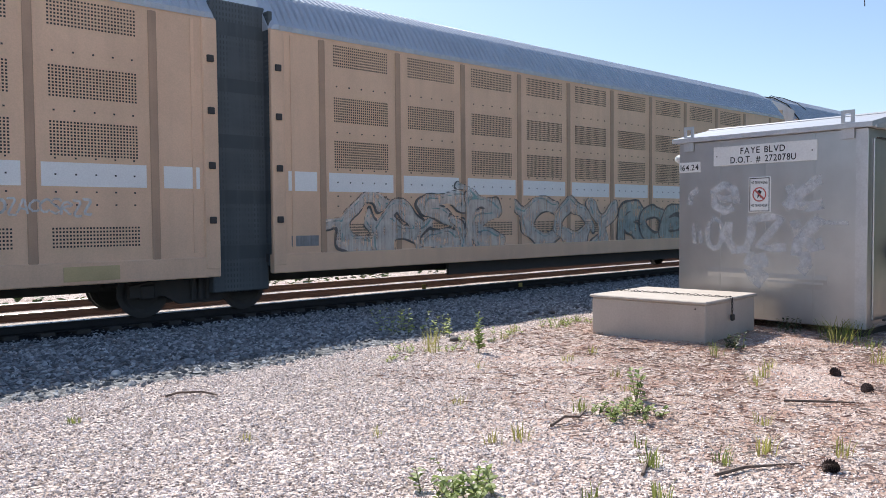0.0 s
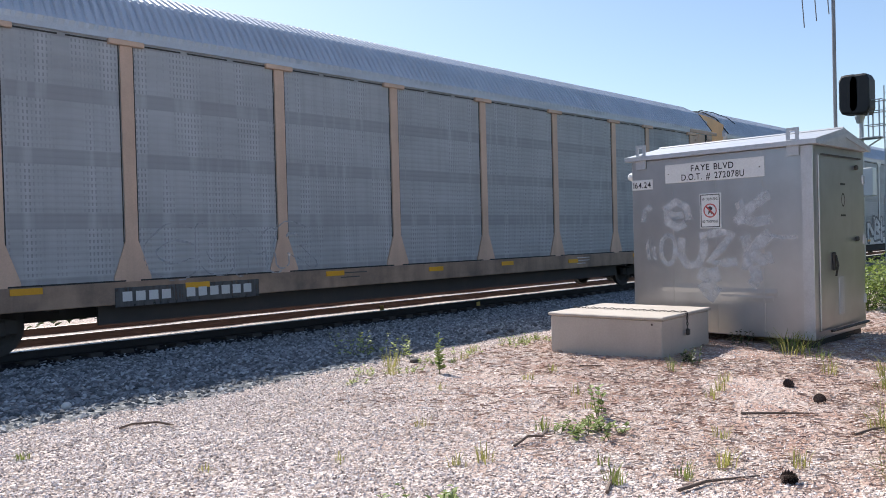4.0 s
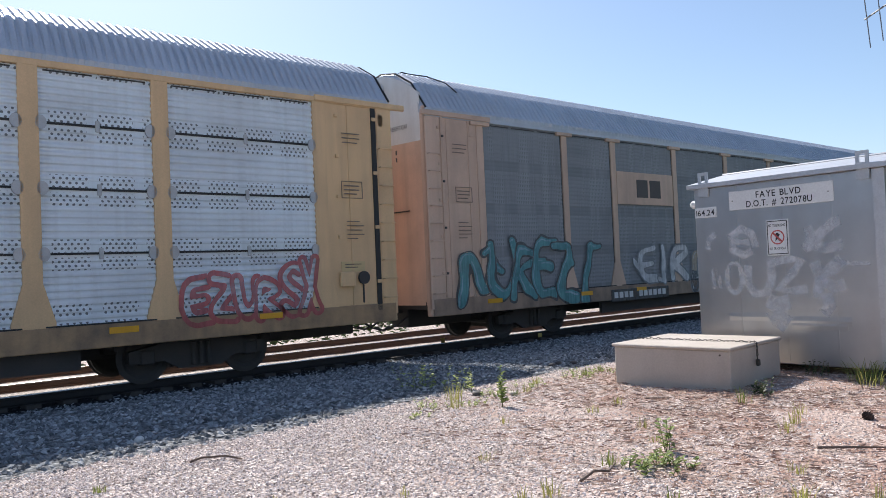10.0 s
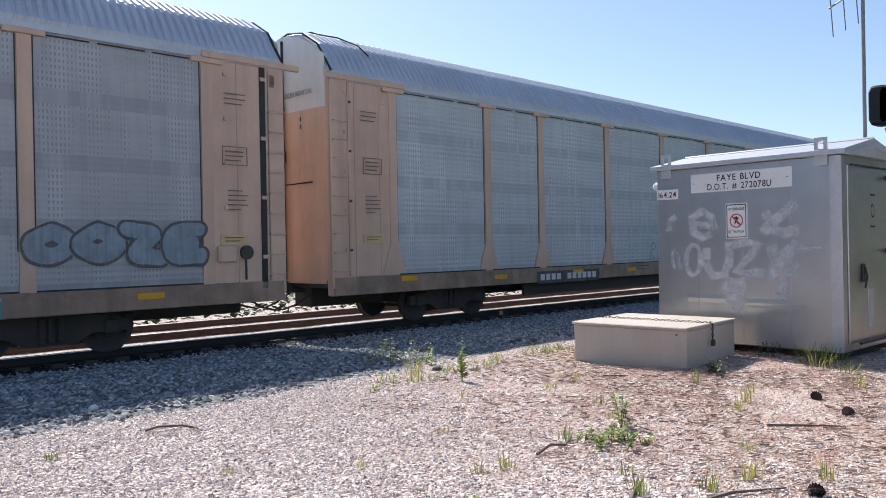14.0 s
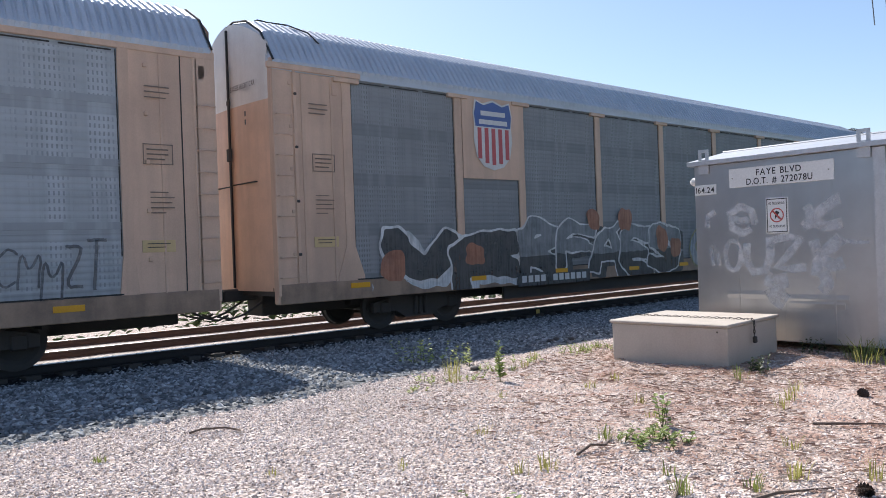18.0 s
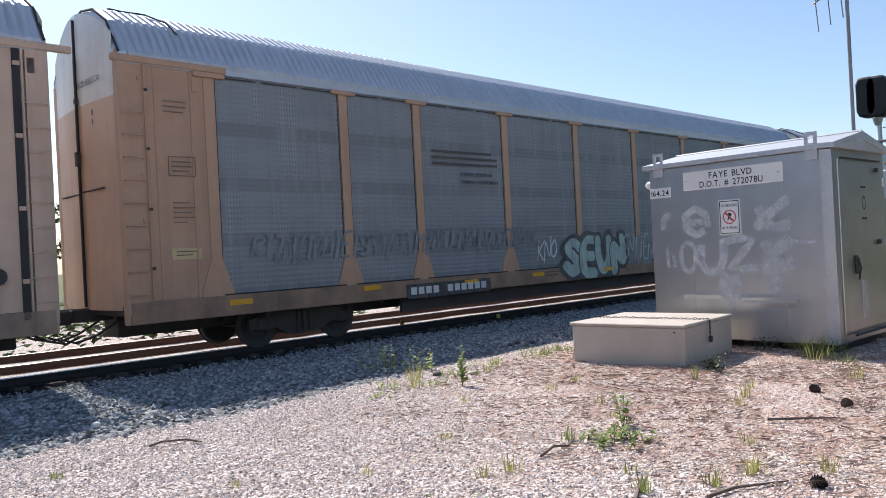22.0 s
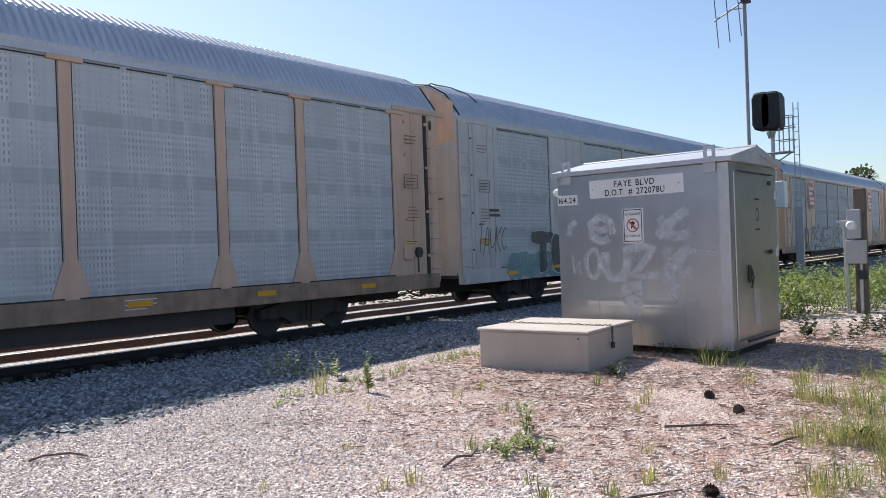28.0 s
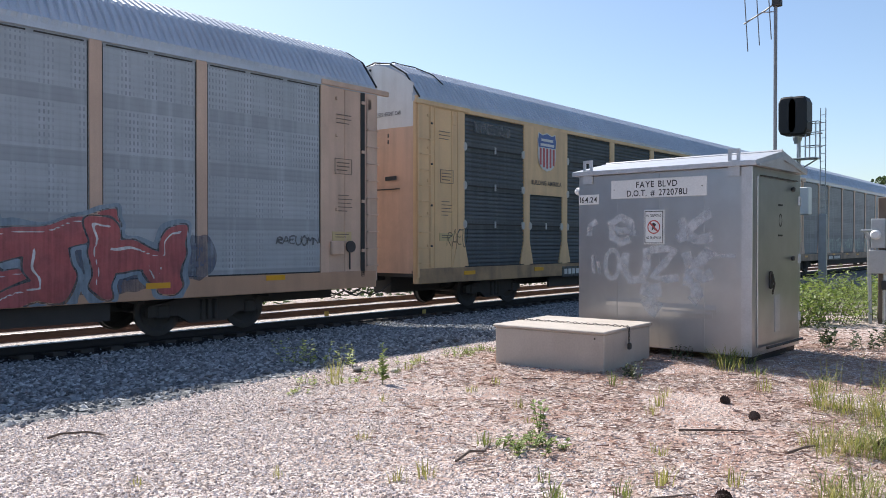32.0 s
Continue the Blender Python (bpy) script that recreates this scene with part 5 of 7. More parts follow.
c = CARS[23] = car(23, "smooth", frame=tan, panel=blue_slat, door=yellow, top=yellow, label="tan " + SMOOTH + "two red eight-sided signs")
octagon(c, 5.1, 6.7, 3.2, 4.93)
octagon(c, 21.88, 23.42, 3.25, 4.9)
c = CARS[24] = car(24, frame=tan, panel=blue_slat, door=tan, cap=False, flare=False, label=POSTCAR + "purple sign blocks and tan letters", sill=brown)
blocks(c, 7.53, 9.43, 3.4, 3.98, logo_purple, 3, False)
c = CARS[25] = up_car(25, slate_slat, label="faded yellow autorack car with dark slate slatted panels and a shield")
bars(c, 2.4, 4.9, (1.6,), 0.4, 0.4, faint_p)
c = CARS[26] = car(26, panel=dark_slat, door=tan, label=POSTCAR + "white scrawls along its foot")
c = CARS[27] = car(27, panel=dark_slat, frame=brown, door=tan, label=POSTCAR + "brown ends")


# ---- sprayed pieces, car by car ----
pale_t = paint("thin dusty white spray", (0.78, 0.81, 0.80), cover=0.55)
thin_p, pale_p = paint("thin silver spray", (0.66, 0.69, 0.73), cover=0.55), paint("thin white spray", (0.86, 0.87, 0.88), cover=0.75)
c = CARS[0]
haze_p = paint("washed-out mint spray", (0.86, 0.88, 0.84), cover=0.45)
piece(c, "CASR", 8.6, 13.1, 0.8, 2.15, haze_p, black_p, 3, 0.2, 0.034, 0.45, spikes=2, inner=teal_t, lap=1.2)
piece(c, "COY", 14.0, 17.85, 0.85, 2.15, haze_p, black_p, 8, 0.2, 0.034, 0.3, spikes=1, inner=teal_t, lap=1.2)
piece(c, "RCE", 18.0, 21.2, 0.9, 2.1, mint_t, black_p, 9, 0.18, 0.05, 0.2, lap=1.2)
cloud(c, 25.55, 26.35, 1.15, 2.0, smoke_t, 31)
tag(c, 25.6, 26.4, 1.3, 1.9, faint_p, 31, 0.06)
piece(c, "SLINKY", 21.4, 25.3, 1.0, 2.05, mint_t, black_p, 13, 0.16, 0.045, 0.2, lap=1.15)
c = CARS[-1]
tag(c, -3.2, -0.6, 1.9, 2.1, pale_p, 3, 0.05)
tag(c, 1.0, 3.9, 1.75, 2.0, pale_p, 4, 0.05)
c = CARS[1]
for i, z in enumerate((4.4, 4.0, 3.6, 3.2, 2.85, 2.5)):
    tag(c, 1.3, 2.05, z - 0.3, z, (white_p, pale_p, lilac_p)[i % 3], 30 + i, 0.05)
tag(c, 1.3, 2.0, 1.8, 2.1, white_p, 40, 0.04, "LIGHT")
tag(c, 1.3, 2.0, 1.6, 1.8, white_p, 41, 0.04, "NIGHT")
piece(c, "CHEDASONE", 2.5, 14.2, 1.05, 2.1, None, faint_p, 5, 0.15, 0.03, 0.2)
piece(c, "AD", 19.1, 21.3, 1.0, 1.95, lime_p, ink_t, 5, 0.22, 0.04, 0.1, power=4, curl=1, glow=thin_p)
tag(c, 21.4, 23.6, 0.85, 1.25, faint_p, 3, 0.06)
tag(c, 25.0, 25.7, 1.1, 1.5, white_p, 8)
c = CARS[2]
piece(c, "OSIRK", 7.8, 14.3, 0.85, 2.2, black_p, white_p, 5, 0.17, 0.03, 0.2)
c = CARS[3]
piece(c, "CUMR", 7.2, 10.6, 1.1, 2.1, None, thin_p, 13, 0.13, 0.03, 0.2)
c = CARS[4]
cloud(c, 1.4, 3.0, 0.9, 2.0, sky_t, 5)
cloud(c, 3.5, 8.0, 0.85, 2.15, sky_t, 6)
piece(c, "GOUCH", 2.45, 8.2, 0.8, 2.15, silver, navy_p, 2, 0.21, 0.07, 0.1, cast=navy_p, lap=1.12)
cloud(c, 9.7, 15.6, 0.75, 1.8, steel_p, 9)
piece(c, "HOET", 9.6, 15.6, 0.78, 2.1, steel_p, navy_p, 4, 0.19, 0.055, 0.2, low=teal_t, cast=navy_p, spikes=1, power=4, curl=1, inner=pale_p)
piece(c, "NBH", 16.6, 20.1, 0.85, 2.1, silver, navy_p, 6, 0.13, 0.09, 0.1, power=4, curl=1)
tag(c, 8.3, 9.5, 0.85, 1.1, navy_p, 6, 0.05)
piece(c, "2FDTBWIL", 21.0, 26.7, 0.82, 2.1, thin_p, black_p, 7, 0.11, 0.065, 0.18, slant=0.1, gaps=0.0, lap=1.18)
c = CARS[5]
cloud(c, 2.6, 13.6, 0.72, 1.35, maroon_p, 4)
cloud(c, 2.5, 4.2, 1.0, 2.2, black_p, 5)
piece(c, "TME", 2.65, 4.2, 1.5, 2.2, white_p, black_p, 3, 0.07, 0.05, 0.06, power=5, curl=0)
piece(c, "AOET", 4.5, 13.4, 0.95, 2.3, silver, black_p, 4, 0.28, 0.045, 0.06, glow=white_p, low=maroon_p, cast=black_p, power=6, curl=0, lap=1.2)
piece(c, "ONEZ", 13.9, 20.7, 0.8, 2.35, silver, black_p, 12, 0.3, 0.045, 0.06, glow=white_p, low=orange_p, cast=black_p, power=6, curl=0, lap=1.22)
cloud(c, 13.8, 20.9, 0.74, 1.1, orange_p, 8)
tag(c, 21.7, 22.6, 1.5, 2.0, black_p, 8, 0.07)
piece(c, "CTEW", 23.7, 26.4, 1.1, 2.0, None, faint_p, 9, 0.12, 0.03, 0.2)
c = CARS[6]
piece(c, "OCO", 4.2, 7.4, 0.8, 1.9, lime_p, white_p, 44, 0.2, 0.04, 0.25, cast=black_p)
tag(c, 7.3, 8.6, 1.3, 2.0, white_p, 5, 0.05)
cloud(c, 9.2, 13.1, 0.9, 2.2, teal_t, 3)
piece(c, "SHBY", 8.5, 12.8, 0.75, 1.95, purple_p, lilac_p, 12, 0.19, 0.03, 0.15, cast=smoke_p, inner=lilac_p, lap=1.1)
piece(c, "ACHOO", 13.6, 18.5, 0.75, 2.0, silver, black_p, 8, 0.17, 0.05, 0.12, power=3, cast=black_p)
piece(c, "GOUCH", 18.7, 24.4, 0.7, 2.05, silver, black_p, 9, 0.19, 0.05, 0.12, cast=black_p)
c = CARS[7]
piece(c, "MOKIE", 4.3, 11.0, 0.72, 2.2, silver, black_p, 3, 0.22, 0.06, 0.18, glow=smoke_t, low=sky_t, spikes=1, lap=1.2)
piece(c, "DOEM", 12.8, 17.8, 0.72, 2.2, smoke_p, black_p, 5, 0.25, 0.07, 0.12, glow=smoke_t, inner=thin_p, lap=1.15)
for a, b, z, sd in ((3.2, 4.2, 1.6, 5), (3.2, 4.2, 1.2, 6), (11.3, 12.3, 1.6, 7), (11.2, 12.4, 1.2, 8)):
    tag(c, a, b, z - 0.1, z + 0.25, maroon_p, sd, 0.06)
piece(c, "EZUR", 23.6, 25.4, 1.0, 1.7, None, red_p, 7, 0.06, 0.07, 0.12)
piece(c, "SX", 25.5, 26.2, 1.0, 1.95, None, red_p, 8, 0.05, 0.07, 0.12)
c = CARS[8]
piece(c, "NUREZI", 1.2, 5.9, 0.85, 2.35, teal_p, black_p, 21, 0.13, 0.04, 0.25, inner=sky_p, spikes=1, lap=1.25)
piece(c, "EIR", 7.9, 10.2, 1.1, 2.2, pale_p, smoke_p, 22, 0.11, 0.04, 0.2, spikes=1)
piece(c, "DOWR", 10.5, 14.5, 0.8, 2.1, beige_p, smoke_p, 23, 0.18, 0.04, 0.25, inner=pale_p, low=smoke_t, lap=1.2)
tag(c, 14.6, 15.5, 1.3, 1.75, white_p, 7, 0.035)
cloud(c, 14.6, 21.6, 0.74, 1.05, blue_p, 5)
piece(c, "VUMOKM", 15.7, 21.1, 0.9, 2.1, sky_t, navy_p, 24, 0.2, 0.04, 0.22, glow=pale_p, inner=white_p, spikes=1, lap=1.2, low=steel_p)
c = CARS[9]
piece(c, "CHUM", 2.5, 5.9, 1.05, 2.1, blue_p, navy_p, 4, 0.2, 0.05, 0.15, inner=sky_p, lap=1.2)
piece(c, "SEUKR", 7.2, 10.6, 0.85, 2.3, thin_p, pale_p, 9, 0.16, 0.03, 0.3, spikes=1, low=maroon_t, lap=1.2)
piece(c, "CHAE", 10.8, 13.7, 0.95, 2.15, thin_p, black_p, 33, 0.19, 0.045, 0.15, glow=blue_p, low=maroon_p, lap=1.2)
cloud(c, 10.7, 13.9, 0.74, 1.25, maroon_p, 6)
piece(c, "XTREM", 13.8, 18.8, 1.0, 2.0, thin_p, faint_p, 34, 0.13, 0.04, 0.15, power=4, curl=1, cast=faint_p)
piece(c, "IIIIIII", 19.6, 26.5, 0.85, 2.15, green_l, green_p, 3, 0.42, 0.11, 0.08, inner=mint_p, power=3, cap=0.36)
c = CARS[10]
cloud(c, 1.6, 7.1, 0.75, 1.7, teal_t, 3)
piece(c, "ROK", 2.2, 5.3, 0.95, 2.2, pale_p, black_p, 51, 0.19, 0.035, 0.22, glow=teal_t, low=smoke_t, inner=white_p, lap=1.25)
piece(c, "E", 5.1, 6.2, 0.85, 2.05, gold_p, black_p, 3, 0.22, 0.04, 0.1)
piece(c, "R", 6.1, 7.1, 0.95, 2.1, pale_p, black_p, 4, 0.17, 0.04, 0.15, glow=teal_t)
tag(c, 5.9, 6.9, 2.1, 2.4, white_p, 6, 0.04)
cloud(c, 7.0, 12.0, 1.05, 2.2, maroon_p, 4)
piece(c, "SIRE", 7.4, 11.7, 0.8, 2.05, white_p, black_p, 6, 0.22, 0.05, 0.22, lap=1.2)
cloud(c, 11.9, 23.0, 0.75, 2.2, blue_p, 7)
piece(c, "CS", 12.0, 16.0, 0.75, 2.4, teal_p, sky_p, 53, 0.24, 0.04, 0.25, spikes=1, lap=1.15)
piece(c, "COL", 16.1, 22.9, 0.75, 2.45, teal_p, sky_p, 54, 0.24, 0.04, 0.25, spikes=1, lap=1.15)
piece(c, "OOZE", 23.6, 26.5, 1.5, 2.15, steel_p, black_p, 3, 0.14, 0.04, 0.1)
tag(c, 0.7, 1.9, 1.9, 2.3, white_p, 9, 0.06)
c = CARS[11]
tag(c, 12, 14, 1.1, 1.9, faint_p, 3)
c = CARS[13]
cloud(c, 0.9, 5.2, 0.8, 2.0, ink_t, 4)
piece(c, "SPROSE", 0.5, 5.3, 0.75, 2.1, ink_t, pale_p, 5, 0.2, 0.028, 0.3, spikes=1, lap=1.15)
tag(c, 5.2, 5.65, 1.2, 2.15, pale_p, 16, 0.08)
tag(c, 5.7, 6.7, 1.5, 1.95, pale_p, 7, 0.035)
piece(c, "ERTMV", 7.6, 11.5, 1.1, 2.1, None, ink_t, 61, 0.1, 0.035, 0.25)
piece(c, "REYDA", 13.1, 18.3, 1.2, 2.0, None, faint_p, 9, 0.09, 0.035, 0.25)
tag(c, 24.0, 26.2, 1.1, 1.9, ink_t, 11, 0.06)
c = CARS[14]
piece(c, "VR", 2.7, 6.6, 0.75, 2.1, black_p, white_p, 71, 0.3, 0.05, 0.2, cast=silver, power=4, curl=1, lap=1.15)
piece(c, "RFAES", 6.8, 13.4, 0.8, 2.2, smoke_p, white_p, 72, 0.21, 0.04, 0.25, low=black_p, cast=black_p, spikes=1, lap=1.2, power=4, curl=1)
for u, z in ((9.6, 2.2), (10.9, 2.2), (12.7, 1.7), (13.3, 1.4), (5.3, 1.5), (2.9, 1.3)):
    cloud(c, u - 0.3, u + 0.3, z - 0.3, z + 0.3, orange_p, int(u * 10), -0.0025)
piece(c, "CHARIS", 14.2, 18.6, 0.85, 2.0, thin_p, gold_l, 73, 0.16, 0.05, 0.08, power=3, lap=1.1)
cloud(c, 18.8, 26.3, 0.9, 2.1, lime_p, 9)
piece(c, "MINZS", 18.9, 26.3, 0.75, 2.3, silver, black_p, 74, 0.2, 0.05, 0.25, spikes=2, inner=white_p, cast=smoke_p, lap=1.2)
c = CARS[15]
piece(c, "EUB", 2.5, 4.3, 1.0, 2.15, pink_p, ink_t, 4, 0.22, 0.025, 0.1, glow=red_p, lap=1.2)
piece(c, "NV", 4.3, 5.1, 1.1, 2.1, None, faint_p, 5, 0.05, 0.03, 0.1)
part("painted_figure", Shape().poly([(6.75 + x - UC, SIDE, 0.78 + z) for x, z in ((-0.55, 0), (0.55, 0), (0.5, 0.5), (0.2, 0.9), (0.08, 1.0), (0.2, 1.35), (0.0, 1.2), (-0.14, 1.42), (-0.16, 1.15), (-0.05, 1.0), (-0.3, 0.85), (-0.52, 0.5))]), pale_p, c)
tag(c, 8.0, 10.9, 1.2, 1.9, faint_p, 5, 0.05)
piece(c, "DEU", 11.2, 13.4, 1.0, 2.0, thin_p, faint_p, 4, 0.16, 0.05, 0.1)
tag(c, 13.7, 14.6, 1.3, 1.7, white_p, 6, 0.05)
tag(c, 13.8, 14.7, 0.75, 1.05, white_p, 7, 0.04)
piece(c, "TMUSK", 15.0, 26.3, 0.8, 2.4, thin_p, black_p, 11, 0.24, 0.1, 0.3, spikes=3, low=beige_t, inner=pale_p, cast=black_p, lap=1.25, power=3, curl=1)
tag(c, 25.0, 26.0, 1.6, 2.0, black_p, 12, 0.05)
c = CARS[16]
piece(c, "NOBE", 10.3, 14.0, 0.78, 1.95, black_p, pale_p, 5, 0.26, 0.025, 0.12, lap=1.15)
tag(c, 9.9, 10.3, 1.1, 1.5, pale_p, 4, 0.04)
tag(c, 14.2, 15.0, 1.0, 1.5, pale_p, 5)
c = CARS[17]
tag(c, 2.6, 11.0, 1.6, 2.2, smoke_p, 3, 0.09)
piece(c, "SEUN", 12.05, 14.95, 0.72, 1.9, mint_p, black_p, 5, 0.23, 0.04, 0.05, glow=black_p, lap=1.12)
cloud(c, 14.9, 16.5, 0.9, 1.8, smoke_p, 4)
tag(c, 14.9, 16.5, 1.1, 1.9, pale_p, 5, 0.05, "SNITEN")
piece(c, "TAREMA", 17.9, 21.9, 1.2, 2.05, thin_p, faint_p, 6, 0.1, 0.03, 0.25, spikes=1)
tag(c, 10.9, 11.7, 1.2, 1.9, white_p, 7, 0.06)
c = CARS[18]
piece(c, "SOAR", 5.6, 9.9, 0.78, 2.15, black_p, silver, 81, 0.23, 0.04, 0.25, glow=black_p, spikes=1, inner=steel_p, lap=1.2)
tag(c, 9.6, 10.2, 1.2, 2.1, ink_t, 4, 0.05)
piece(c, "SMOF", 10.5, 16.1, 0.78, 2.0, smoke_p, thin_p, 82, 0.25, 0.035, 0.2, glow=black_p, inner=silver, lap=1.2)
tag(c, 16.5, 17.5, 1.45, 1.8, black_p, 8, 0.05, "MSD")
tag(c, 16.9, 18.3, 0.78, 0.98, black_p, 9, 0.04)
cloud(c, 18.6, 23.2, 0.74, 2.0, maroon_p, 5)
piece(c, "ERNV", 19.1, 22.3, 0.8, 1.95, black_p, white_p, 5, 0.14, 0.04, 0.25, spikes=1, lap=1.2)
tag(c, 22.3, 23.0, 1.0, 1.9, pink_p, 6, 0.05)
c = CARS[19]
tag(c, 1.2, 2.0, 2.5, 3.0, ink_t, 6, 0.05)
tag(c, 1.3, 1.9, 1.0, 1.9, thin_p, 7, 0.05)
cloud(c, 3.2, 7.9, 0.8, 1.9, smoke_t, 7)
piece(c, "KONG", 3.3, 7.6, 0.85, 2.0, mint_d, black_p, 5, 0.22, 0.045, 0.15, power=4, curl=1, lap=1.15)
tag(c, 3.4, 7.4, 1.85, 2.15, black_p, 9, 0.06)
tag(c, 7.8, 9.2, 1.2, 2.0, ink_t, 4, 0.05)
tag(c, 2.3, 3.0, 1.0, 1.3, ink_t, 14, 0.05)
piece(c, "DK", 10.5, 13.4, 0.75, 2.3, pale_t, black_p, 91, 0.22, 0.06, 0.25, spikes=3, cast=black_p, power=4, curl=1, lap=1.2)
piece(c, "O", 13.2, 14.8, 0.75, 2.3, green_p, black_p, 3, 0.3, 0.05, 0.1)
piece(c, "NKN", 14.8, 18.8, 0.8, 2.3, pale_t, black_p, 92, 0.2, 0.06, 0.2, spikes=2, cast=black_p, inner=faint_p, power=4, curl=0)
piece(c, "LEAR", 19.3, 25.2, 0.8, 2.25, pale_t, black_p, 96, 0.2, 0.07, 0.2, spikes=1, inner=faint_p)
c = CARS[20]
cloud(c, 1.8, 6.0, 1.6, 2.2, navy_p, 4)
for u in (3.2, 5.0):
    cloud(c, u - 0.35, u + 0.35, 1.9, 2.15, thin_p, int(u * 7), 0.005)
piece(c, "FAIR", 1.4, 5.7, 0.74, 2.0, maroon_p, pale_p, 5, 0.27, 0.035, 0.15, lap=1.18)
cloud(c, 6.2, 7.4, 0.85, 2.15, beige_p, 6)
tag(c, 6.3, 7.2, 1.75, 2.0, ink_t, 7, 0.04)
cloud(c, 6.6, 14.1, 0.72, 1.1, mint_p, 4)
piece(c, "COOT", 7.2, 14.0, 0.75, 2.2, sky_p, black_p, 4, 0.26, 0.06, 0.2, inner=white_p, low=mint_p, lap=1.15)
cloud(c, 14.0, 16.6, 0.8, 2.2, beige_p, 9)
piece(c, "EW", 14.3, 16.2, 0.8, 1.95, mint_p, black_p, 93, 0.12, 0.035, 0.2)
piece(c, "BAZA", 16.5, 21.1, 0.75, 2.1, blue_p, navy_p, 94, 0.2, 0.04, 0.2, spikes=1, inner=lilac_p, low=purple_p)
tag(c, 21.4, 23.4, 1.0, 1.7, beige_p, 4, 0.05)
piece(c, "USW", 23.8, 26.8, 0.75, 1.65, steel_p, blue_p, 95, 0.15, 0.04, 0.2, inner=sky_p)
c = CARS[21]
tag(c, 8.3, 10.9, 1.1, 2.0, faint_p, 3)
c = CARS[22]
tag(c, 0.9, 2.3, 1.5, 2.3, ink_t, 5, 0.05)
cloud(c, 2.3, 10.1, 0.72, 1.5, teal_t, 4)
piece(c, "TEROR", 3.6, 9.4, 0.8, 2.1, black_p, pale_p, 3, 0.24, 0.03, 0.12, power=5, curl=1, lap=1.15, spikes=1)
piece(c, "YZ", 10.7, 12.3, 1.0, 1.95, smoke_t, ink_t, 97, 0.14, 0.03, 0.2)
cloud(c, 12.9, 18.2, 0.74, 1.5, steel_t, 12)
tag(c, 12.4, 13.0, 1.2, 2.1, ink_t, 12, 0.04)
piece(c, "KOSE", 13.4, 17.6, 0.75, 2.15, silver, smoke_p, 6, 0.26, 0.06, 0.1, glow=steel_t, cast=smoke_p, lap=1.12)
piece(c, "O", 17.4, 18.2, 0.8, 1.6, silver, smoke_p, 7, 0.2, 0.04, 0.05)
cloud(c, 20.9, 21.9, 1.5, 2.45, maroon_t, 3, 0.004)
piece(c, "EPIC", 19.2, 23.9, 0.75, 2.2, black_p, navy_p, 8, 0.27, 0.02, 0.25, lap=1.1)
c = CARS[23]
piece(c, "AND", 2.5, 5.1, 0.75, 2.2, black_p, white_p, 98, 0.22, 0.03, 0.2, power=4, curl=1, lap=1.2)
tag(c, 5.2, 6.6, 1.6, 2.2, ink_t, 3, 0.045)
cloud(c, 5.4, 14.4, 0.74, 1.1, silver, 8)
piece(c, "ALSBCB", 5.7, 14.3, 0.78, 2.15, pale_t, black_p, 99, 0.22, 0.05, 0.3, spikes=2, inner=lilac_t, cast=smoke_p, lap=1.2, power=4, curl=1)
cloud(c, 14.6, 21.0, 0.75, 1.9, steel_p, 4)
piece(c, "ABRYLA", 14.7, 21.0, 0.8, 2.15, maroon_p, pale_p, 101, 0.16, 0.035, 0.25, low=navy_p, spikes=1, cast=black_p)
piece(c, "OOO", 23.7, 26.5, 0.85, 2.1, beige_p, black_p, 5, 0.17, 0.06, 0.1)
c = CARS[24]
for u, z, q in ((2.5, 1.75, 0.24), (2.75, 1.3, 0.14), (2.35, 1.1, 0.12), (11.2, 1.5, 0.12), (11.5, 1.2, 0.12)):
    cloud(c, u - q, u + q, z - q, z + q, pale_p, int(u * 9), -0.0015)
cloud(c, 3.0, 12.2, 0.74, 1.2, rose_t, 5)
cloud(c, 3.0, 12.0, 0.95, 1.95, steel_p, 6)
piece(c, "2N", 3.0, 6.2, 0.8, 2.2, rose_p, ink_t, 103, 0.32, 0.05, 0.25, inner=pale_p, lap=1.1)
piece(c, "OZUP", 6.0, 11.2, 0.8, 2.15, rose_p, ink_t, 104, 0.28, 0.05, 0.25, inner=beige_p, lap=1.15)
for u, z, q in ((4.55, 1.9, 0.42), (7.6, 1.85, 0.35)):
    cloud(c, u - q, u + q, z - q, z + q * 0.7, green_l, int(u * 9), -0.0018)
cloud(c, 14.4, 23.9, 0.9, 1.85, navy_t, 5)
piece(c, "KRETH", 15.2, 23.2, 0.75, 2.15, red_p, ink_t, 105, 0.3, 0.035, 0.35, glow=steel_p, inner=white_p, spikes=2, power=4, curl=0, lap=1.2)
tag(c, 25.3, 26.4, 1.65, 1.85, ink_t, 4, 0.05)
c = CARS[25]
tag(c, 1.3, 2.1, 1.6, 2.1, ink_t, 4)
c = CARS[26]
for i in range(5):
    tag(c, 6.0 + 2.2 * i, 7.9 + 2.2 * i, 1.1, 2.0, mint_p, i + 5, 0.06)


NUDGE = {4: 0.1, 5: -0.22, 6: -0.1, 7: 0.05, 8: -0.22, 10: 0.12, 14: -0.08, 15: -0.08, 16: 0.14, 19: 0.25, 21: 0.35, 22: 0.1, 24: -0.18}


def train_run(t):
    return 22.186 * t + 0.0038 * t * t


def motions():
    for k, c in CARS.items():
        x0 = -0.985 + PITCH * k + 1.2 + UC + NUDGE.get(k, 0.0) if k >= 0 else -0.985 + 1.2 + UC
        walk(c, [(t, pose(x0 - train_run(t), TRACK_Y, RAIL_Z)) for t in (0, 4, 8, 12, 16, 20, 24, 28, 32)])

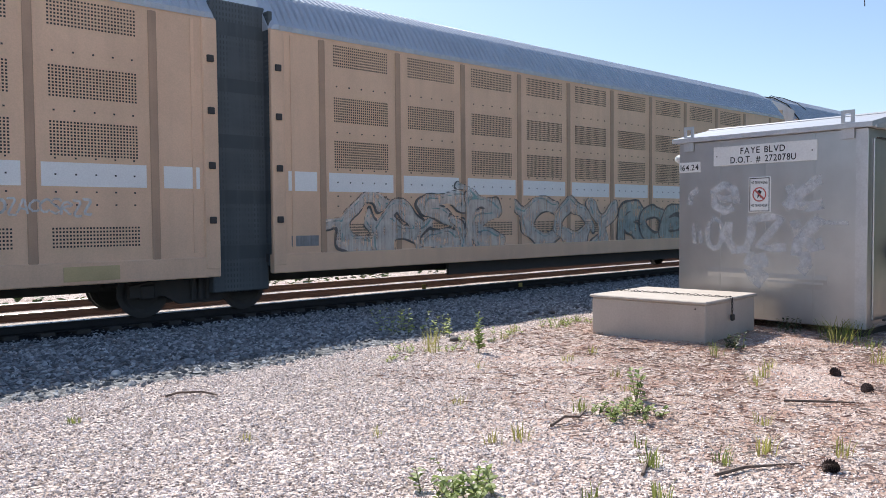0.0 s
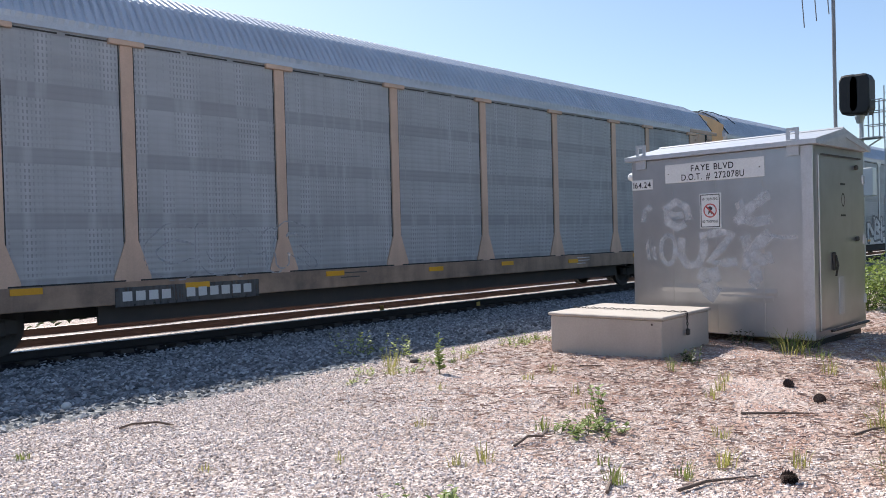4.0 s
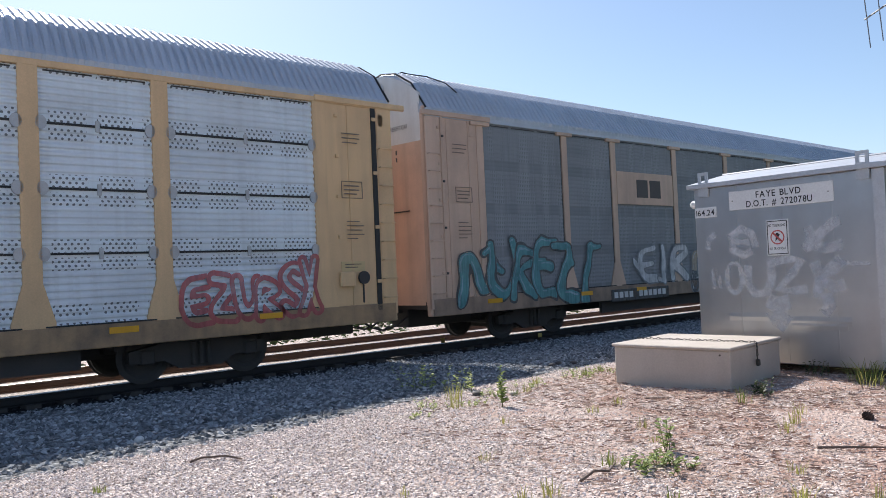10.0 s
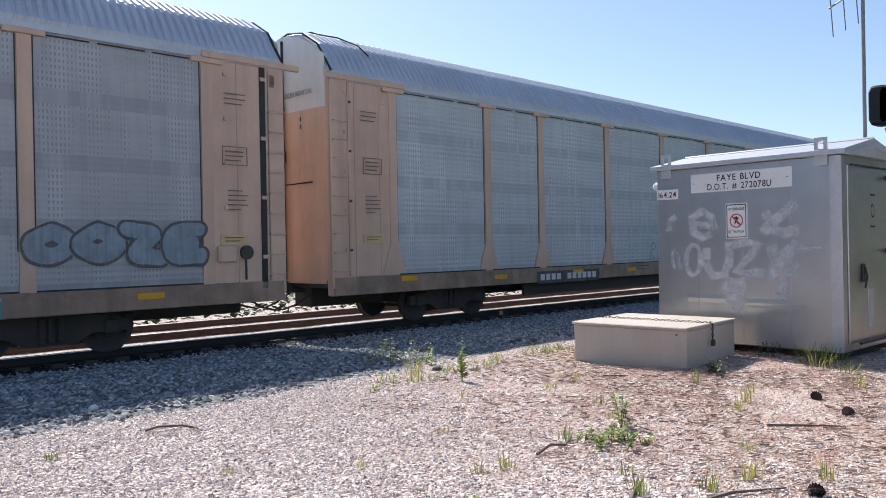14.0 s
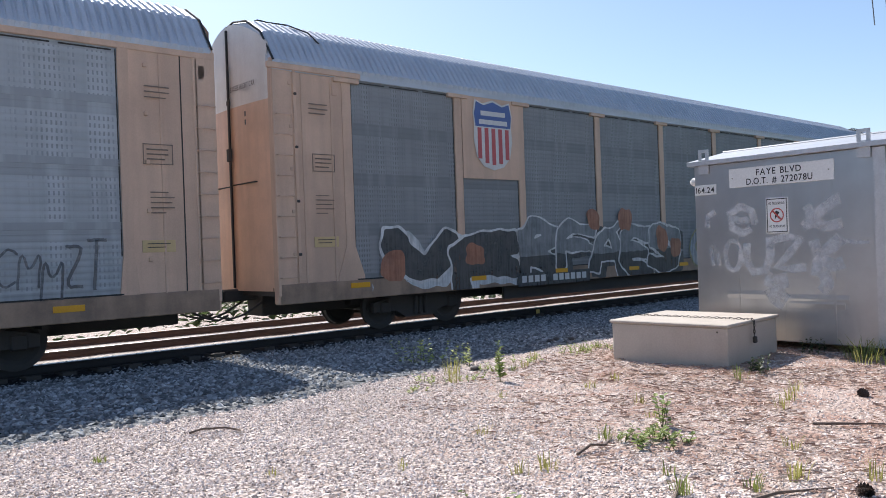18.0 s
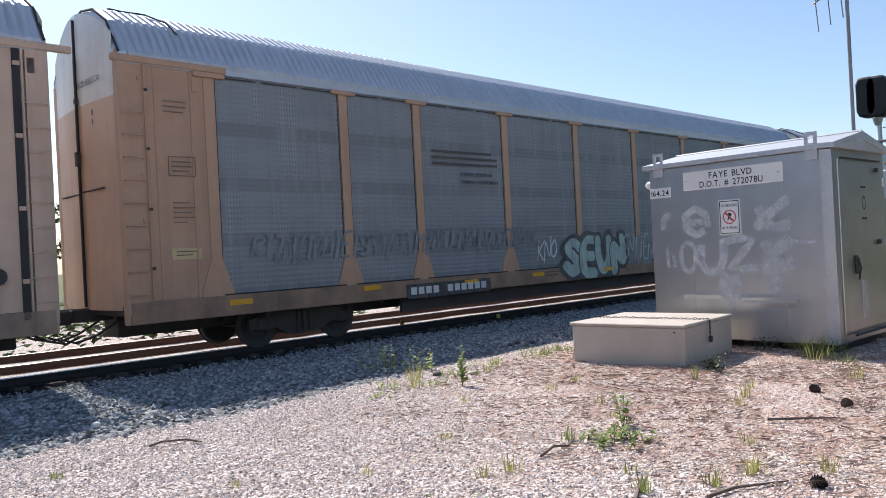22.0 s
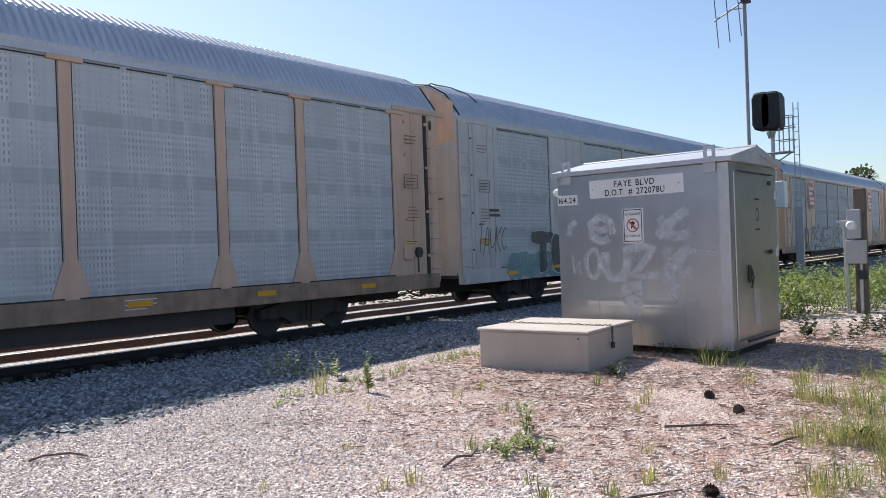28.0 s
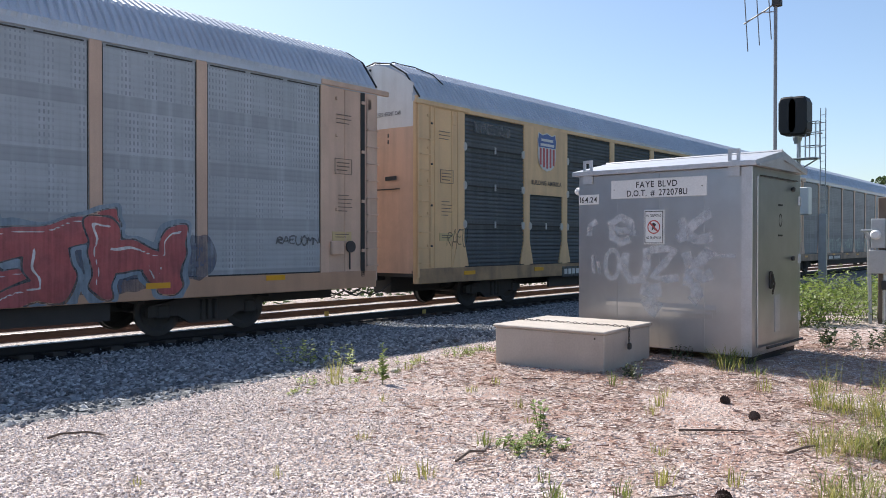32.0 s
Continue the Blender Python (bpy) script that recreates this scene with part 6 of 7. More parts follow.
# ---- signal bungalow ----
alu = mat("weathered aluminium sheet", (0.58, 0.58, 0.585), 0.34, 0.92, dirt=(0.46, 0.455, 0.45), streak=0.35, big=0.9, fine=3.0, bump=0.03)
alu_trim = mat("bright aluminium trim", (0.62, 0.62, 0.63), 0.42, 0.6, dirt=(0.42, 0.41, 0.4), big=3)
sign_white = mat("white sign plate", (0.78, 0.78, 0.77), 0.4, dirt=(0.6, 0.59, 0.57), amount=0.3)
sign_black = mat("black sign print", (0.03, 0.03, 0.033), 0.5, amount=0.2)
sign_red = mat("faded red sign print", (0.5, 0.10, 0.09), 0.5, amount=0.3)
dark_steel = mat("dark steel", (0.06, 0.058, 0.055), 0.55, 0.6, dirt=(0.12, 0.075, 0.05), big=8)
galv = mat("galvanised steel", (0.50, 0.51, 0.52), 0.42, 0.7, dirt=(0.36, 0.36, 0.36), big=4)


def wisp_material(name, col, cover):
    """Thin old paint through which the metal shows."""
    m, nt, b = nodes_of(name)
    p = place(nt)
    n = node(nt, "ShaderNodeTexNoise", Vector=p, Scale=5.0, Detail=6.0, Roughness=0.7)
    nt.links.new(calc(nt, 'MULTIPLY', ramp(nt, n.outputs[0], [(0.32, (0, 0, 0)), (0.68, (1, 1, 1))]), cover), b.inputs["Alpha"])
    b.inputs["Base Color"].default_value = (*col, 1)
    b.inputs["Roughness"].default_value = 0.7
    return m


wisp = wisp_material("faded white scrawl", (0.76, 0.77, 0.80), 0.78)
bung = thing("signal_bungalow", pose(9.81, 3.416, 0.07, 0, 0, -1.65), "weathered aluminium signal bungalow with faded white scrawls", "equipment cabinet")
s = Shape().box(0, 1.76, 0, 2.51, 0.1, 2.48, 0.012)
part("wall", s, alu, bung)
for y in (0.02, 2.2):
    part("skid", Shape().box(0.05, 1.71, y + 0.03, y + 0.2, -0.06, 0.1, 0.01), dark_steel, bung, "dark steel base skid")
part("roof", Shape().loft([[(-0.07, y, 2.482), (1.83, y, 2.482), (1.83, y, 2.54), (0.88, y, 2.73), (-0.07, y, 2.54)] for y in (-0.07, 2.58)]), alu_trim, bung, "shallow gabled sheet roof")
part("gable_trim", Shape().loft([[(0.0, y, 2.5), (0.88, y, 2.66), (1.76, y, 2.5), (1.76, y, 2.47), (0.88, y, 2.61), (0.0, y, 2.47)] for y in (-0.09, -0.075)]), alu_trim, bung)
part("ridge_cap", Shape().tube([(0.88, -0.06, 2.735), (0.88, 2.57, 2.735)], 0.018, 6), alu_trim, bung)
for y in (0.62, 1.25, 1.88):
    part("wall_seam", Shape().box(-0.004, 0.0, y - 0.012, y + 0.012, 0.12, 2.46), alu, bung)
for y0, y1, z in ((0.45, 1.3, 0.66), (1.5, 2.05, 0.70), (0.5, 1.2, 0.60)):
    part("dent", Shape().loft([[(-0.004, y, z), (0.0, y, z + 0.06), (0.0, y, z - 0.06)] for y in (y0, y1)]), alu, bung)
for y in (0.22, 2.34):
    lug = Shape()
    for b in ((y - 0.075, y + 0.075, 2.36, 2.56), (y - 0.075, y - 0.035, 2.56, 2.66), (y + 0.035, y + 0.075, 2.56, 2.66), (y - 0.075, y + 0.075, 2.66, 2.70)):
        lug.box(-0.035, -0.012, b[0], b[1], b[2], b[3])
    part("lifting_lug", lug, alu_trim, bung)
part("corner_trim", Shape().box(-0.006, 0.0, 0.0, 0.13, 0.11, 2.47), alu_trim, bung)


def front_text(text, height, width, y, z, material, out=0.016, name="word"):
    """Words on the front wall, each a part of its own."""
    x = 0.0
    words = text.split(" ")
    lens = [max(p[0] for p in lettering(w, height, None, 0.012).v) for w in words]
    gap = 0.8 * height
    f = width / (sum(lens) + gap * (len(words) - 1))
    for w, n in zip(words, lens):
        t = lettering(w, height, n * f, 0.012)
        t.v = [(-out, y - x - px, z + pz) for px, py, pz in t.v]
        part(name, t, material, bung, "black block letters")
        x += (n + gap) * f


part("name_board", Shape().box(-0.013, -0.001, 0.58, 1.97, 2.135, 2.39, 0.004), sign_white, bung, "white board with black lettering")
front_text("FAYE BLVD", 0.085, 0.6, 1.58, 2.275, sign_black)
front_text("D.O.T. # 272078U", 0.085, 0.88, 1.72, 2.16, sign_black)
for y in (0.64, 1.92):
    part("board_screw", Shape().tube([(-0.018, y, 2.26), (-0.012, y, 2.26)], 0.008, 8), dark_steel, bung)
part("milepost_plate", Shape().box(-0.012, -0.001, 2.17, 2.5, 2.07, 2.21, 0.003), sign_white, bung, "small white number plate")
front_text("164.24", 0.082, 0.28, 2.475, 2.098, sign_black)
part("warning_sign", Shape().box(-0.013, -0.001, 1.165, 1.465, 1.50, 1.965, 0.004), sign_white, bung, "white warning sign with a red ring")
rim = Shape()
for b in ((1.18, 1.45, 1.515, 1.525), (1.18, 1.45, 1.94, 1.95), (1.18, 1.19, 1.515, 1.95), (1.44, 1.45, 1.515, 1.95)):
    rim.box(-0.0155, -0.013, *b)
part("sign_border", rim, sign_black, bung)
ring = [[(-0.016, 1.315 + r * math.cos(a * math.tau / 28), 1.735 + r * math.sin(a * math.tau / 28)) for a in range(29)] for r in (0.078, 0.094)]
part("sign_ring", Shape().sheet(ring), sign_red, bung)
part("sign_slash", Shape().loft([[(-0.0165, 1.315 + sx * 0.058 + 0.008, 1.735 + sx * 0.058 - 0.008), (-0.0165, 1.315 + sx * 0.058 - 0.008, 1.735 + sx * 0.058 + 0.008), (-0.0172, 1.315 + sx * 0.058, 1.735 + sx * 0.058)] for sx in (-1, 1)]), sign_red, bung)
part("sign_pictogram", Shape().poly([(-0.0162, 1.315 + y, 1.735 + z) for y, z in ((-0.03, -0.06), (0.0, -0.02), (0.03, -0.055), (0.02, 0.01), (0.035, 0.04), (0.0, 0.06), (-0.035, 0.035), (-0.015, 0.0))]), sign_black, bung)
front_text("NO TRESPASSING", 0.036, 0.22, 1.428, 1.872, sign_black)
front_text("NO TRASPASAR", 0.034, 0.22, 1.428, 1.575, sign_black)


def scrawl(pts, width):
    """A wide faded stroke on the front wall through points y, z."""
    a, b = [], []
    for i, p in enumerate(pts):
        q, r = pts[max(i - 1, 0)], pts[min(i + 1, len(pts) - 1)]
        dy, dz = r[0] - q[0], r[1] - q[1]
        k = width / 2 / max(1e-6, math.hypot(dy, dz))
        a.append((-0.0075, p[0] - dz * k, p[1] + dy * k))
        b.append((-0.0075, p[0] + dz * k, p[1] - dy * k))
    part("faded_scrawl", Shape().sheet([[x, y] for x, y in zip(a, b)]), wisp, bung)


def arc(cy, cz, ry, rz, a0, a1, n=12):
    return [(cy + ry * math.cos(radians(a0 + (a1 - a0) * i / n)), cz + rz * math.sin(radians(a0 + (a1 - a0) * i / n))) for i in range(n + 1)]


scrawl([(2.2, 1.83), (2.31, 1.76), (2.33, 1.62)], 0.09)
scrawl([(1.62, 1.62), (1.66, 1.8), (1.82, 1.88), (1.98, 1.78), (1.95, 1.6), (1.8, 1.52), (1.68, 1.58)], 0.11)
scrawl([(1.95, 1.72), (1.82, 1.68), (1.7, 1.7)], 0.1)
scrawl([(0.98, 1.56), (0.8, 1.72), (0.6, 1.88), (0.52, 1.9)], 0.13)
scrawl([(0.93, 1.84), (0.88, 1.7), (0.92, 1.55)], 0.12)
scrawl([(0.85, 1.62), (0.7, 1.56), (0.5, 1.6)], 0.13)
scrawl([(2.25, 1.08), (2.28, 1.3), (2.24, 1.42), (2.18, 1.25), (2.15, 1.08)], 0.06)
scrawl(arc(1.95, 1.22, 0.11, 0.2, 0, 360, 16), 0.07)
scrawl([(1.74, 1.38), (1.76, 1.15), (1.66, 1.0), (1.5, 1.02), (1.42, 1.2), (1.42, 1.45)], 0.12)
scrawl([(1.36, 1.42), (1.18, 1.45), (1.02, 1.42), (1.16, 1.25), (1.34, 1.06), (1.14, 1.04), (0.96, 1.06)], 0.11)
scrawl([(0.86, 1.4), (0.8, 1.2), (0.84, 0.95)], 0.14)
scrawl([(0.52, 1.42), (0.68, 1.28), (0.8, 1.18), (0.62, 1.08), (0.5, 1.12)], 0.16)
scrawl([(0.75, 1.0), (0.7, 0.85), (0.78, 0.75)], 0.16)
scrawl([(1.5, 0.92), (1.36, 0.86), (1.2, 0.9)], 0.2)
scrawl([(1.42, 0.8), (1.36, 0.68), (1.24, 0.6)], 0.24)
scrawl([(0.62, 1.42), (0.4, 1.36), (0.2, 1.36)], 0.05)
# door side
part("door", Shape().box(0.14, 1.64, -0.02, -0.001, 0.2, 2.36, 0.006), alu, bung, "flat metal door in the gable side")
part("door_drip", Shape().box(0.2, 1.5, -0.05, -0.018, 2.36, 2.375), dark_steel, bung)
for z in (0.5, 1.3, 2.1):
    part("door_hinge", Shape().box(1.62, 1.70, -0.035, -0.012, z - 0.06, z + 0.06, 0.006), alu_trim, bung)
part("door_handle", Shape().box(0.52, 0.60, -0.045, -0.018, 0.93, 1.16, 0.01).tube([(0.56, -0.05, 1.12), (0.56, -0.075, 1.0), (0.56, -0.05, 0.86)], 0.013, 6), dark_steel, bung, "dark lever handle with a hasp")
for z in (1.32, 2.26):
    part("padlock", Shape().box(1.33, 1.39, -0.06, -0.02, z - 0.04, z + 0.02, 0.01), dark_steel, bung)
part("door_vent", Shape().box(0.72, 0.9, -0.028, -0.018, 0.36, 0.84, 0.004), alu_trim, bung, "grey vent plate")
for z in (2.02, 1.62):
    part("door_sticker", Shape().box(0.84, 1.0, -0.024, -0.019, z - 0.012, z + 0.012), sign_black, bung)
ring = [[(0.92 + r * math.cos(a * math.tau / 20), -0.0225, 1.82 + 1.5 * r * math.sin(a * math.tau / 20)) for a in range(21)] for r in (0.045, 0.06)]
part("door_symbol", Shape().sheet(ring), sign_black, bung)
part("foot_rail", Shape().tube([(0.3, -0.08, 0.2), (1.6, -0.08, 0.2)], 0.018, 6), dark_steel, bung)
part("side_lamp", Shape().tube([(0.06, 2.51, 2.27), (0.06, 2.56, 2.27), (0.06, 2.6, 2.27)], [0.05, 0.06, 0.03], 12), sign_white, bung, "small round white fitting")

# antenna mast behind the bungalow
ant = thing("antenna_mast", pose(11.85, 3.80, 0.0), "slim steel antenna mast with three vertical rods", "antenna")
mast_mat = mat("dull grey mast pipe", (0.24, 0.24, 0.245), 0.5, 0.5, dirt=(0.16, 0.16, 0.16), big=4)
part("mast", Shape().tube([(0, 0, -0.1), (0, 0, 5.17)], 0.026, 10), mast_mat, ant)
part("boom", Shape().tube([(0, -0.02, 5.12), (0, 0.15, 5.02), (0, 0.46, 4.88)], 0.012, 6), mast_mat, ant)
part("brace", Shape().tube([(0, 0.0, 4.98), (0, 0.2, 5.0)], 0.01, 6), galv, ant)
for y, z0, z1 in ((0.08, 4.58, 5.36), (0.25, 4.52, 5.37), (0.42, 4.46, 5.27)):
    part("rod", Shape().tube([(0, y - 0.02, z0), (0, y + 0.03, z1)], 0.008, 6), mast_mat, ant)
part("bracket", Shape().box(-0.06, 0.06, -0.08, 0.04, 5.05, 5.15, 0.01), dark_steel, ant)
part("wall_clamp", Shape().box(-0.32, 0.02, -0.02, 0.02, 2.2, 2.26), dark_steel, ant)

# ---- battery box ----
box_mat = mat("beige painted steel", (0.52, 0.46, 0.40), 0.7, dirt=(0.37, 0.31, 0.255), big=1.5, streak=0.3, bump=0.08)
bb = thing("battery_box", pose(8.14, 4.535, 0.03, 0, 0, 4.16), "low beige battery box with a chain over its lid", "utility box")
part("body", Shape().box(0, 1.39, 0, 1.51, -0.05, 0.48, 0.012), box_mat, bb)
part("lid", Shape().box(-0.025, 1.415, -0.025, 1.535, 0.482, 0.52, 0.01), box_mat, bb, "flat overhanging lid")
part("lid_bolt", Shape().tube([(-0.004, 0.12, 0.43), (0.004, 0.12, 0.43)], 0.012, 8), dark_steel, bb)
path = [(0.62, 1.54 - 1.56 * i / 34, 0.53 + 0.006 * math.sin(i * 2.1)) for i in range(35)] + [(0.62, -0.045, 0.51 - 0.035 * i) for i in range(6)]
for i, (p, q) in enumerate(zip(path[:-1], path[1:])):
    d = (Vector(q) - Vector(p))
    flat = i % 2
    link = Shape()
    up = Vector((1, 0, 0)) if flat else d.normalized().cross(Vector((1, 0, 0)))
    c0, e = (Vector(p) + Vector(q)) / 2, d.normalized()
    link.tube([c0 + e * 0.028 * math.cos(a * math.tau / 10) + up * 0.011 * math.sin(a * math.tau / 10) for a in range(11)], 0.0042, 5)
    part("chain_link", link, dark_steel, bb)
part("padlock", Shape().box(0.59, 0.65, -0.07, -0.03, 0.25, 0.33, 0.01), dark_steel, bb)

# ---- railway signal ----
sig = thing("railway_signal", pose(34.8, 9.62, -0.33), "tall galvanised signal mast with a black hooded head and ladder", "railway signal")
blackhood = mat("flat black hood", (0.012, 0.012, 0.013), 0.6, amount=0.3)
part("mast", Shape().tube([(0, 0.55, 0.0), (0, 0.55, 6.5)], 0.085, 12), galv, sig)
part("foundation", Shape().box(-0.35, 0.35, 0.2, 0.9, -0.4, 0.12, 0.03), box_mat, sig)
part("head_mount", Shape().tube([(0, 0.6, 6.1), (0, 0.6, 6.35), (0, 0.6, 6.7)], [0.12, 0.2, 0.2], 10), galv, sig)
for y, z, k in ((0.86, 7.26, 1.02), (0.46, 7.22, 1.04)):
    hood = []
    for x, r in ((-0.55, 0.9), (-0.5, 1.0), (0.25, 1.0), (0.32, 0.7)):
        hood.append([(x, y + 0.36 * k * r * max(-1, min(1, 1.25 * math.cos(a * math.tau / 20))), z + 0.78 * k * r * max(-1, min(1, 1.2 * math.sin(a * math.tau / 20)))) for a in range(20)])
    part("hood", Shape().loft(hood), blackhood, sig, "black visored lamp housing")
part("platform", Shape().box(-0.35, 0.35, -0.25, 0.7, 5.42, 5.47, 0.01), galv, sig)
part("platform_brace", Shape().tube([(0, 0.5, 5.0), (0, -0.2, 5.42)], 0.03, 6), galv, sig)
for y in (-0.2, 0.2):
    for x in (-0.3, 0.3):
        part("railing_post", Shape().tube([(x, y, 5.45), (x, y, 6.95)], 0.03, 6), galv, sig)
for z in (5.95, 6.5, 6.95):
    part("railing", Shape().tube([(-0.3, 0.35, z), (-0.3, -0.3, z), (0.3, -0.3, z), (0.3, 0.35, z)], 0.022, 6), galv, sig)
for y in (-0.32, -0.52):
    part("ladder_stile", Shape().tube([(-0.05, y, 0.3), (-0.05, y, 7.5)], 0.022, 6), galv, sig)
for i in range(22):
    part("ladder_rung", Shape().tube([(-0.05, -0.32, 0.5 + i * 0.32), (-0.05, -0.52, 0.5 + i * 0.32)], 0.013, 5), galv, sig)
part("ladder_column", Shape().box(-0.16, -0.02, -0.6, -0.28, 0.4, 3.1, 0.02), galv, sig)
part("case", Shape().box(-0.2, 0.3, 0.1, 0.62, 3.1, 4.25, 0.03), sign_white, sig, "pale equipment case")
part("number_plate", Shape().box(-0.23, -0.205, 0.5, 0.75, 3.12, 4.28, 0.008), sign_black, sig, "black plate with white figures")
for i, ch in enumerate("1642"):
    t = lettering(ch, 0.2, None, 0.012)
    t.v = [(-0.235, 0.68 - x, 4.02 - 0.275 * i + z) for x, y, z in t.v]
    part("figure", t, sign_white, sig)

# ---- power meter post ----
wood_mat = mat("weathered post wood", (0.17, 0.13, 0.10), 0.85, dirt=(0.10, 0.08, 0.07), big=3, streak=0.5)
meter = thing("meter_post", pose(16.48, 3.28, -0.06), "weathered timber post with a grey electric meter and breaker box", "utility post")
part("post", Shape().box(-0.09, 0.11, -0.10, 0.10, -0.3, 2.5, 0.012), wood_mat, meter)
part("conduit", Shape().tube([(-0.16, 0.2, -0.2), (-0.16, 0.24, 1.7), (-0.16, 0.3, 1.9)], 0.035, 10), galv, meter)
part("side_pipe", Shape().tube([(-0.13, -0.02, -0.2), (-0.13, -0.02, 1.1)], 0.03, 8), galv, meter)
part("breaker_box", Shape().box(-0.26, -0.09, -0.12, 0.22, 1.08, 1.52, 0.012), galv, meter, "grey breaker box")
part("meter_box", Shape().box(-0.24, -0.09, -0.05, 0.19, 1.55, 2.1, 0.012), galv, meter, "grey meter socket box")
part("meter_glass", Shape().tube([(-0.24, 0.1, 1.8), (-0.32, 0.1, 1.8), (-0.35, 0.1, 1.8)], [0.09, 0.088, 0.06], 16), sign_white, meter, "round meter under a glass dome")
part("arm", Shape().box(-0.26, -0.2, 0.15, 0.36, 1.86, 1.9, 0.01), galv, meter)
part("outlet", Shape().box(-0.2, -0.09, -0.12, 0.02, 0.78, 0.95, 0.01), sign_black, meter)

# yellow markers on the rails
mark_mat = mat("faded yellow marker", (0.55, 0.42, 0.12), 0.6)
for x, y in ((14.9, TRACK_Y - 0.80), (12.9, TRACK_Y + 0.70)):
    mk = part("rail_marker", Shape().box(-0.07, 0.07, -0.02, 0.0, -0.16, -0.02, 0.008), mark_mat, m=pose(x, y, RAIL_Z))
    tagged(mk, "small faded yellow plate fixed to the rail web", "rail marker", "markers on the rails")

# ---- plants ----
def leaf_material(name, lo, hi, rough=0.55):
    m, nt, b = nodes_of(name)
    geo = nt.nodes.new("ShaderNodeNewGeometry")
    n = node(nt, "ShaderNodeTexNoise", Vector=geo.outputs["Position"], Scale=9.0, Detail=3.0)
    c = mixc(nt, geo.outputs["Random Per Island"], lo, hi)
    c = mixc(nt, 1.0, c, ramp(nt, n.outputs[0], [(0.3, (0.75, 0.75, 0.75)), (0.7, (1.2, 1.2, 1.2))]), 'MULTIPLY')
    nt.links.new(c, b.inputs["Base Color"])
    b.inputs["Roughness"].default_value = rough
    tr = nt.nodes.new("ShaderNodeBsdfTranslucent")
    nt.links.new(c, tr.inputs["Color"])
    mx = nt.nodes.new("ShaderNodeMixShader")
    mx.inputs[0].default_value = 0.4
    nt.links.new(b.outputs[0], mx.inputs[1])
    nt.links.new(tr.outputs[0], mx.inputs[2])
    nt.links.new(mx.outputs[0], nt.nodes["Material Output"].inputs["Surface"])
    return m


grass_mat = leaf_material("green grass blades", (0.13, 0.17, 0.04), (0.30, 0.33, 0.09))
straw_mat = leaf_material("yellowing grass blades", (0.30, 0.30, 0.07), (0.46, 0.42, 0.16))
fresh_leaf = leaf_material("fresh yellow-green leaves", (0.30, 0.36, 0.10), (0.50, 0.55, 0.22))
weed_mat = leaf_material("weed leaves", (0.18, 0.25, 0.07), (0.36, 0.42, 0.14))
bush_mat = leaf_material("bush leaves", (0.13, 0.20, 0.04), (0.32, 0.38, 0.10))
# near-black leaf colour carries the shade these weeds stand in
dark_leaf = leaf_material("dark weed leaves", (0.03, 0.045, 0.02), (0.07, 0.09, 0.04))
tree_leaf = leaf_material("tree leaves", (0.035, 0.058, 0.02), (0.09, 0.125, 0.045))
stem_mat = mat("plant stems", (0.14, 0.15, 0.06), 0.7)
bark_mat = mat("tree bark", (0.12, 0.09, 0.07), 0.9, big=4, bump=0.5)


def blade(s, x, y, h, lean, turn, w):
    dx, dy = math.cos(turn), math.sin(turn)
    px, py = -dy * w, dx * w
    pts = []
    for k, t in ((1.0, 0.0), (0.85, 0.45), (0.5, 0.8)):
        r = lean * t * t
        pts += [(x + dx * r - px * k, y + dy * r - py * k, h * t), (x + dx * r + px * k, y + dy * r + py * k, h * t)]
    pts.append((x + dx * lean, y + dy * lean, h * (1 - 0.25 * min(1, lean / max(h, 0.01)))))
    s.add(pts, [(0, 1, 3, 2), (2, 3, 5, 4), (4, 5, 6)])


def tuft_shape(n, h, spread, seed, w=0.004, lean=0.5):
    rnd = random.Random(seed)
    s = Shape()
    for _ in range(n):
        a, r = rnd.uniform(0, math.tau), spread * math.sqrt(rnd.random())
        hh = h * rnd.uniform(0.5, 1.1)
        blade(s, r * math.cos(a), r * math.sin(a), hh, hh * lean * rnd.uniform(0.2, 1.2), a + rnd.uniform(-0.8, 0.8), w * rnd.uniform(0.7, 1.3))
    return s


def leaf(s, p, d, up, size, wide=0.45):
    """One leaf: a folded blade from p along d."""
    d, up = Vector(d).normalized(), Vector(up)
    side = d.cross(up).normalized() * size * wide
    nrm = side.cross(d).normalized() * size * 0.12
    p = Vector(p)
    a, b, c = p + d * size * 0.35, p + d * size * 0.75, p + d * size
    s.add([p, a + side + nrm, a, a - side + nrm, b + side * 0.75 + nrm, b - side * 0.75 + nrm, c], [(0, 2, 1), (0, 3, 2), (1, 2, 4), (2, 3, 5), (2, 6, 4), (2, 5, 6)])


